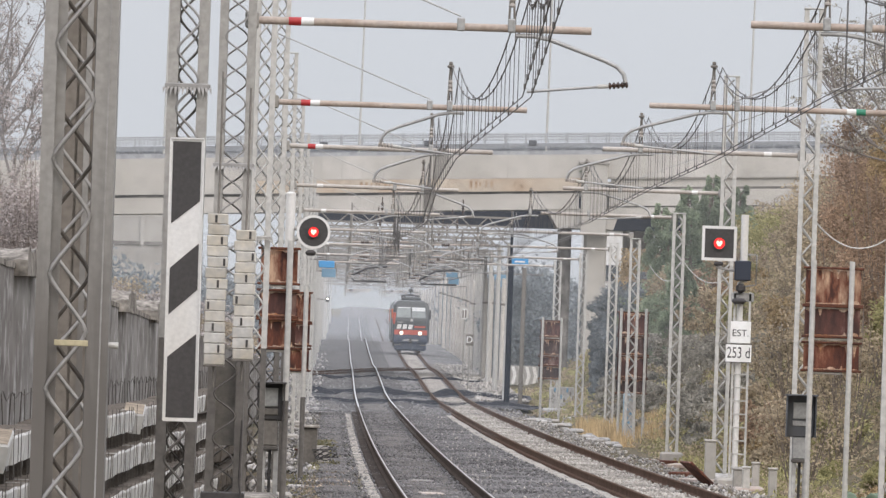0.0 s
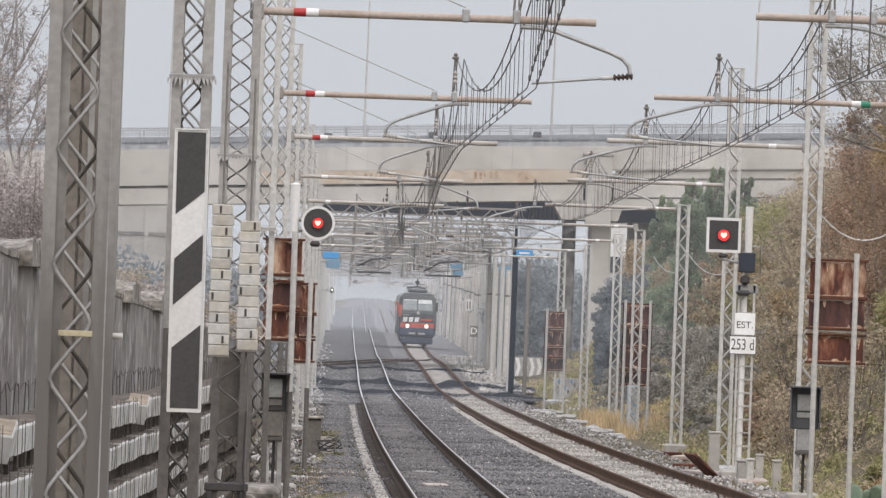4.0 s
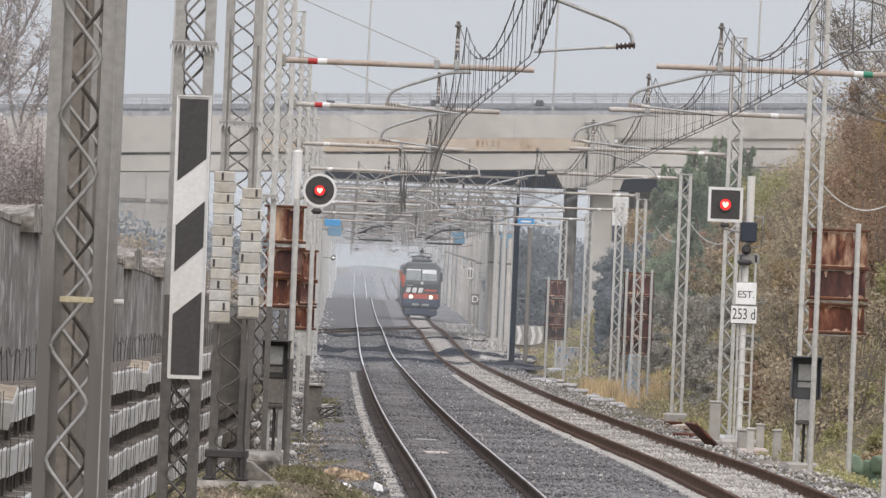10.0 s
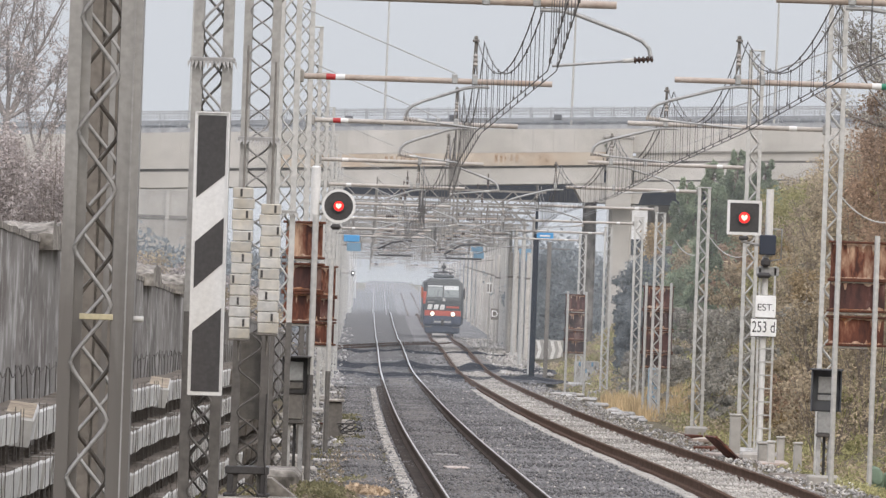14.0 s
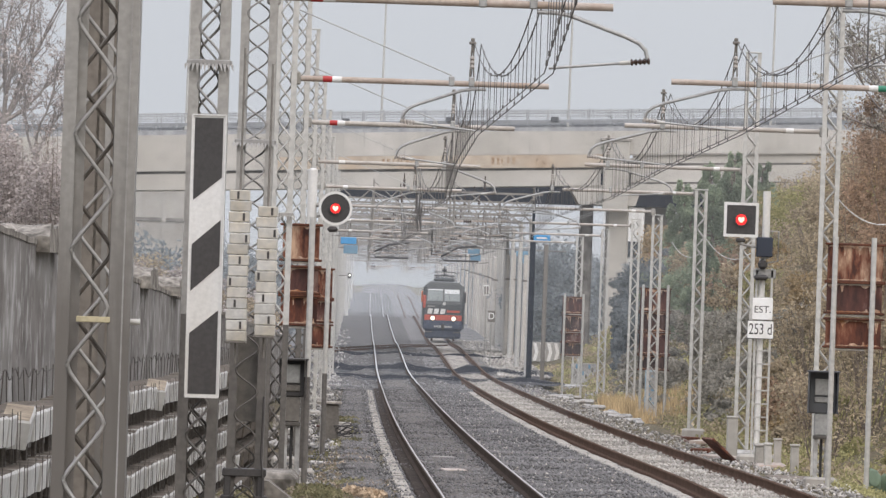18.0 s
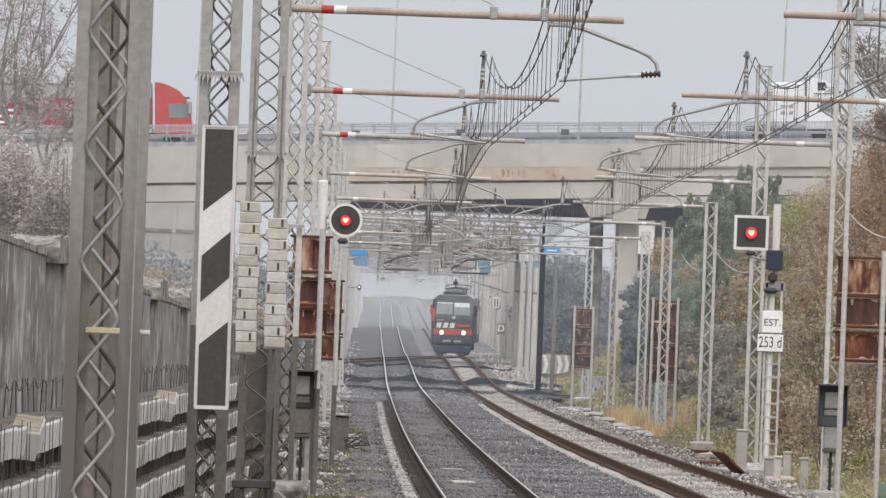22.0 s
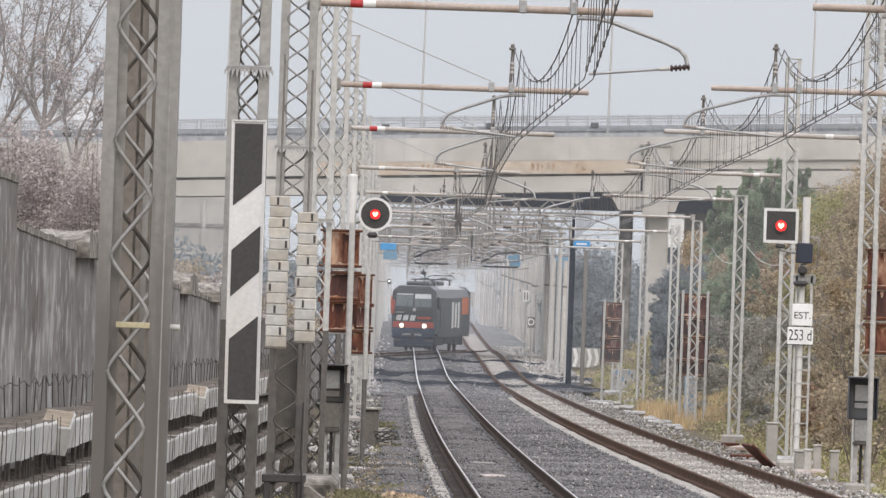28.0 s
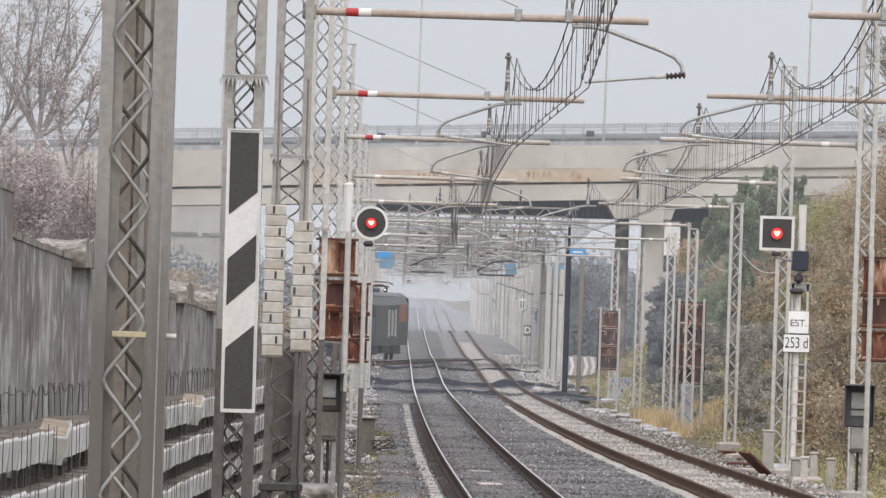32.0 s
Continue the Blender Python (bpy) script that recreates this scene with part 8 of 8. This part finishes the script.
    part("roof_box", Shape().cbox((0.0, 9.5, 4.12), (1.1, 3.2, 0.3), 0.06), M_ENGINE, t)
    for k in range(5):
        part("roof_rail", Shape().tube([(-0.6 + 0.3 * k, 6.5, 4.0), (-0.6 + 0.3 * k, 6.5, 4.28)], 0.03, 5), M_INSUL_W, t)
    return t


engine = build_engine()
for child in engine.children_recursive:
    for v in child.data.vertices:
        v.co.z *= 1.045


# ---- road vehicles on the bridge ----
M_TRUCK_RED = material("red_cab_paint", (0.50, 0.045, 0.045), 0.35, 0.0, 0.08, 3, 0.6, 0.02)
M_CURTAIN = material("dull_red_curtain", (0.27, 0.052, 0.062), 0.7, 0.0, 0.12, 4, 0.6, 0.05, streak=True)
M_CURTAIN_GREY = material("grey_curtain", (0.42, 0.41, 0.41), 0.7, 0.0, 0.1, 4, 0.6, 0.05)
M_CAR_WHITE = material("white_vehicle_paint", (0.80, 0.81, 0.82), 0.3, 0.0, 0.04, 3, 0.6, 0.0)
M_TYRE = material("tyre_rubber", (0.02, 0.02, 0.02), 0.9, 0.0, 0.2, 10, 2, 0.1)


def wheels(t, xs, r, half):
    for x in xs:
        for s in (-1, 1):
            w = part("wheel", Shape().lathe((x, s * half, r), (0, s, 0), [(-0.16, r * 0.95), (-0.13, r), (0.13, r), (0.16, r * 0.92), (0.16, r * 0.55)], 20), M_TYRE, t)
            part("rim", Shape().lathe((x, s * (half + 0.1), r), (0, s, 0), [(0, r * 0.55), (0.05, r * 0.5), (0.02, r * 0.2)], 14), M_TUBE_GREY, w)


def cab(t, x, mat, roof):
    """A tractor cab whose nose is at x, heading along +x."""
    side = [(x - 2.25, 0.75), (x - 0.12, 0.75), (x, 1.1), (x - 0.05, 1.9), (x - 0.38, 2.95), (x - 0.75, roof - 0.35), (x - 1.4, roof), (x - 2.25, roof)]
    part("cab", Shape().prism([(a, -1.24, z) for a, z in side], (0, 2.48, 0)), mat, t)
    part("windscreen", Shape().add([(x - 0.03, -1.1, 1.92), (x - 0.03, 1.1, 1.92), (x - 0.36, 1.05, 2.93), (x - 0.36, -1.05, 2.93)], [(0, 1, 2, 3)]), M_GLASS, t)
    for s in (-1, 1):
        part("side_window", Shape().cbox((x - 0.80, s * 1.235, 2.2), (1.2, 0.03, 0.85), 0.01), M_PANE, t, "side window in a pale colour for the sky's reflection")
        part("mirror", Shape().cbox((x - 0.15, s * 1.42, 2.4), (0.18, 0.22, 0.8), 0.05), M_TUBE_GREY, t)
        part("light", Shape().cbox((x - 0.02, s * 0.95, 1.0), (0.06, 0.4, 0.2), 0.02), M_WHITE, t)
    part("bumper", Shape().cbox((x - 0.25, 0, 0.55), (0.6, 2.45, 0.5), 0.08), M_GALV_DARK, t)
    part("visor", Shape().cbox((x - 0.3, 0, 2.98), (0.3, 2.2, 0.1), 0.03), M_GLASS, t)


def build_lorry():
    t = thing("articulated_lorry", Matrix(), "red lorry with a long red and grey curtain-sided trailer", "lorry")
    cab(t, 16.75, M_TRUCK_RED, 3.72)
    part("air_deflector", Shape().prism([(14.5, -1.2, 3.45), (15.9, -1.2, 3.45), (15.4, -1.2, 3.72), (14.8, -1.2, 3.92), (14.5, -1.2, 3.92)], (0, 2.4, 0)), M_TRUCK_RED, t)
    part("trailer_body", Shape().cbox((7.45, 0, 2.38), (13.7, 2.5, 3.05), 0.04), M_CURTAIN_GREY, t, "grey curtain-sided trailer body")
    for s in (-1, 1):
        part("red_curtain", Shape().box((8.95, s * 1.255, 2.05), (10.7, 0.02, 1.9)), M_CURTAIN, t, "dull red curtain")
        for k in range(4):
            part("red_stripe", Shape().prism([(1.3, s * 1.255, 1.5 + 0.28 * k), (2.5 + 0.15 * (k % 2), s * 1.255, 1.5 + 0.28 * k), (2.7, s * 1.255, 1.62 + 0.28 * k), (1.3, s * 1.255, 1.62 + 0.28 * k)], (0, s * 0.012, 0)), M_TRUCK_RED, t)
        part("pale_patch", Shape().box((6.4, s * 1.27, 1.75), (1.6, 0.012, 0.35)), M_CURTAIN_GREY, t)
        part("pale_slant", Shape().prism([(3.2, s * 1.266, 1.2), (4.0, s * 1.266, 1.2), (4.9, s * 1.266, 3.0), (4.2, s * 1.266, 3.0)], (0, s * 0.01, 0)), M_CURTAIN_GREY, t)
        part("top_rail", Shape().box((7.45, s * 1.25, 3.84), (13.6, 0.06, 0.14)), M_GALV_DARK, t)
    for k in range(3):
        for s in (-1, 1):
            part("white_curl", Shape().prism([(4.4 + 0.35 * k, s * 1.268, 1.45 + 0.36 * k), (5.7 + 0.2 * k, s * 1.268, 1.45 + 0.36 * k), (5.9 + 0.2 * k, s * 1.268, 1.60 + 0.36 * k), (4.5 + 0.35 * k, s * 1.268, 1.62 + 0.36 * k)], (0, s * 0.01, 0)), M_CAR_WHITE, t, "white slanting emblem bar")
    part("chassis", Shape().cbox((8.0, 0, 0.95), (14.6, 1.0, 0.3), 0.03), M_BLACK, t)
    wheels(t, (15.5, 12.3, 4.6, 3.3, 2.0), 0.5, 1.05)
    return t


def build_tractor():
    t = thing("white_tractor_unit", Matrix(), "white lorry tractor unit with a tall cab", "lorry")
    cab(t, 5.9, M_CAR_WHITE, 3.8)
    part("sleeper_box", Shape().cbox((2.6, 0, 2.2), (2.2, 2.4, 2.7), 0.12), M_CAR_WHITE, t, "white body behind the cab")
    for s in (-1, 1):
        part("upper_window", Shape().cbox((4.55, s * 1.235, 3.3), (0.5, 0.03, 0.5), 0.03), M_GLASS, t)
        part("visor_line", Shape().box((4.85, s * 1.245, 2.86), (1.6, 0.02, 0.08)), M_GALV_DARK, t)
    part("frame_edge", Shape().box((3.58, -1.23, 2.5), (0.1, 0.06, 2.6)), M_GALV_DARK, t)
    for k in range(4):
        part("vent", Shape().box((2.2 + 0.5 * (k % 2), -1.21, 1.7 + 0.4 * (k // 2)), (0.28, 0.03, 0.2)), M_TUBE_GREY, t)
    part("chassis", Shape().cbox((2.6, 0, 0.8), (5.2, 1.0, 0.3), 0.03), M_BLACK, t)
    wheels(t, (4.5, 0.9), 0.5, 1.05)
    return t


def build_van():
    t = thing("white_van", Matrix(), "plain white panel van with dark windows", "van")
    side = [(0, 0.45), (4.75, 0.45), (4.85, 0.9), (4.0, 1.25), (3.3, 2.2), (2.9, 2.28), (0.15, 2.28), (0, 2.0)]
    part("body", Shape().prism([(a, -0.95, z) for a, z in side], (0, 1.9, 0)), M_CAR_WHITE, t)
    part("windscreen", Shape().add([(4.01, -0.85, 1.28), (4.01, 0.85, 1.28), (3.36, 0.8, 2.16), (3.36, -0.8, 2.16)], [(0, 1, 2, 3)]), M_GLASS, t)
    for s in (-1, 1):
        part("side_window", Shape().cbox((3.0, s * 0.945, 1.5), (0.8, 0.03, 0.45), 0.01), M_GLASS, t)
    wheels(t, (4.0, 0.9), 0.33, 0.8)
    return t


lorry, tractor, van = build_lorry(), build_tractor(), build_van()


# ---- what moves ----
ENGINE_ROWS = [
    (0.0, -2.323, 871.00, -0.010, 1.10),
    (5.0, -2.054, 843.00, -0.048, 1.00),
    (9.0, -1.872, 820.00, -0.079, 0.90),
    (13.0, -1.656, 797.00, -0.106, 0.70),
    (17.0, -1.390, 774.00, -0.124, 0.20),
    (20.0, -1.203, 756.00, -0.139, -0.30),
    (23.0, -1.456, 737.00, -0.132, -1.80),
    (25.0, -2.617, 724.00, -0.084, -4.00),
    (27.5, -5.089, 707.00, -0.020, -6.40),
    (28.0, -5.640, 703.50, -0.007, -6.60),
    (29.0, -6.586, 695.00, 0.024, -6.70),
    (30.0, -7.478, 687.00, 0.051, -6.70),
    (31.0, -8.347, 679.00, 0.057, -6.70),
    (32.0, -9.193, 671.00, 0.063, -6.70),
]


def road_pose(x, y):
    return pose(x, y, deck(x) + 0.01, 0, -math.degrees(math.atan(GRADE)), 0)


def motions():
    walk(engine, [(t, pose(x, y, z - 0.07, 0, 0, yaw)) for t, x, y, z, yaw in ENGINE_ROWS])
    lane = BRIDGE_Y + 2.6
    v = 14.55
    at = -19.5 - 23.0 * v
    walk(lorry, [(t, road_pose(at + v * t, lane)) for t in (0.0, 8.0, 16.0, 19.0, 23.0, 27.0, 32.0)])
    v = 13.25
    at = -10.3 - 20.0 * v
    walk(tractor, [(t, road_pose(at + v * t, lane)) for t in (0.0, 8.0, 16.0, 20.0, 24.0, 32.0)])
    v = 17.4
    at = -10.2 - 29.0 * v
    walk(van, [(t, road_pose(at + v * t, lane)) for t in (0.0, 8.0, 16.0, 24.0, 29.9, 32.0)])


motions()
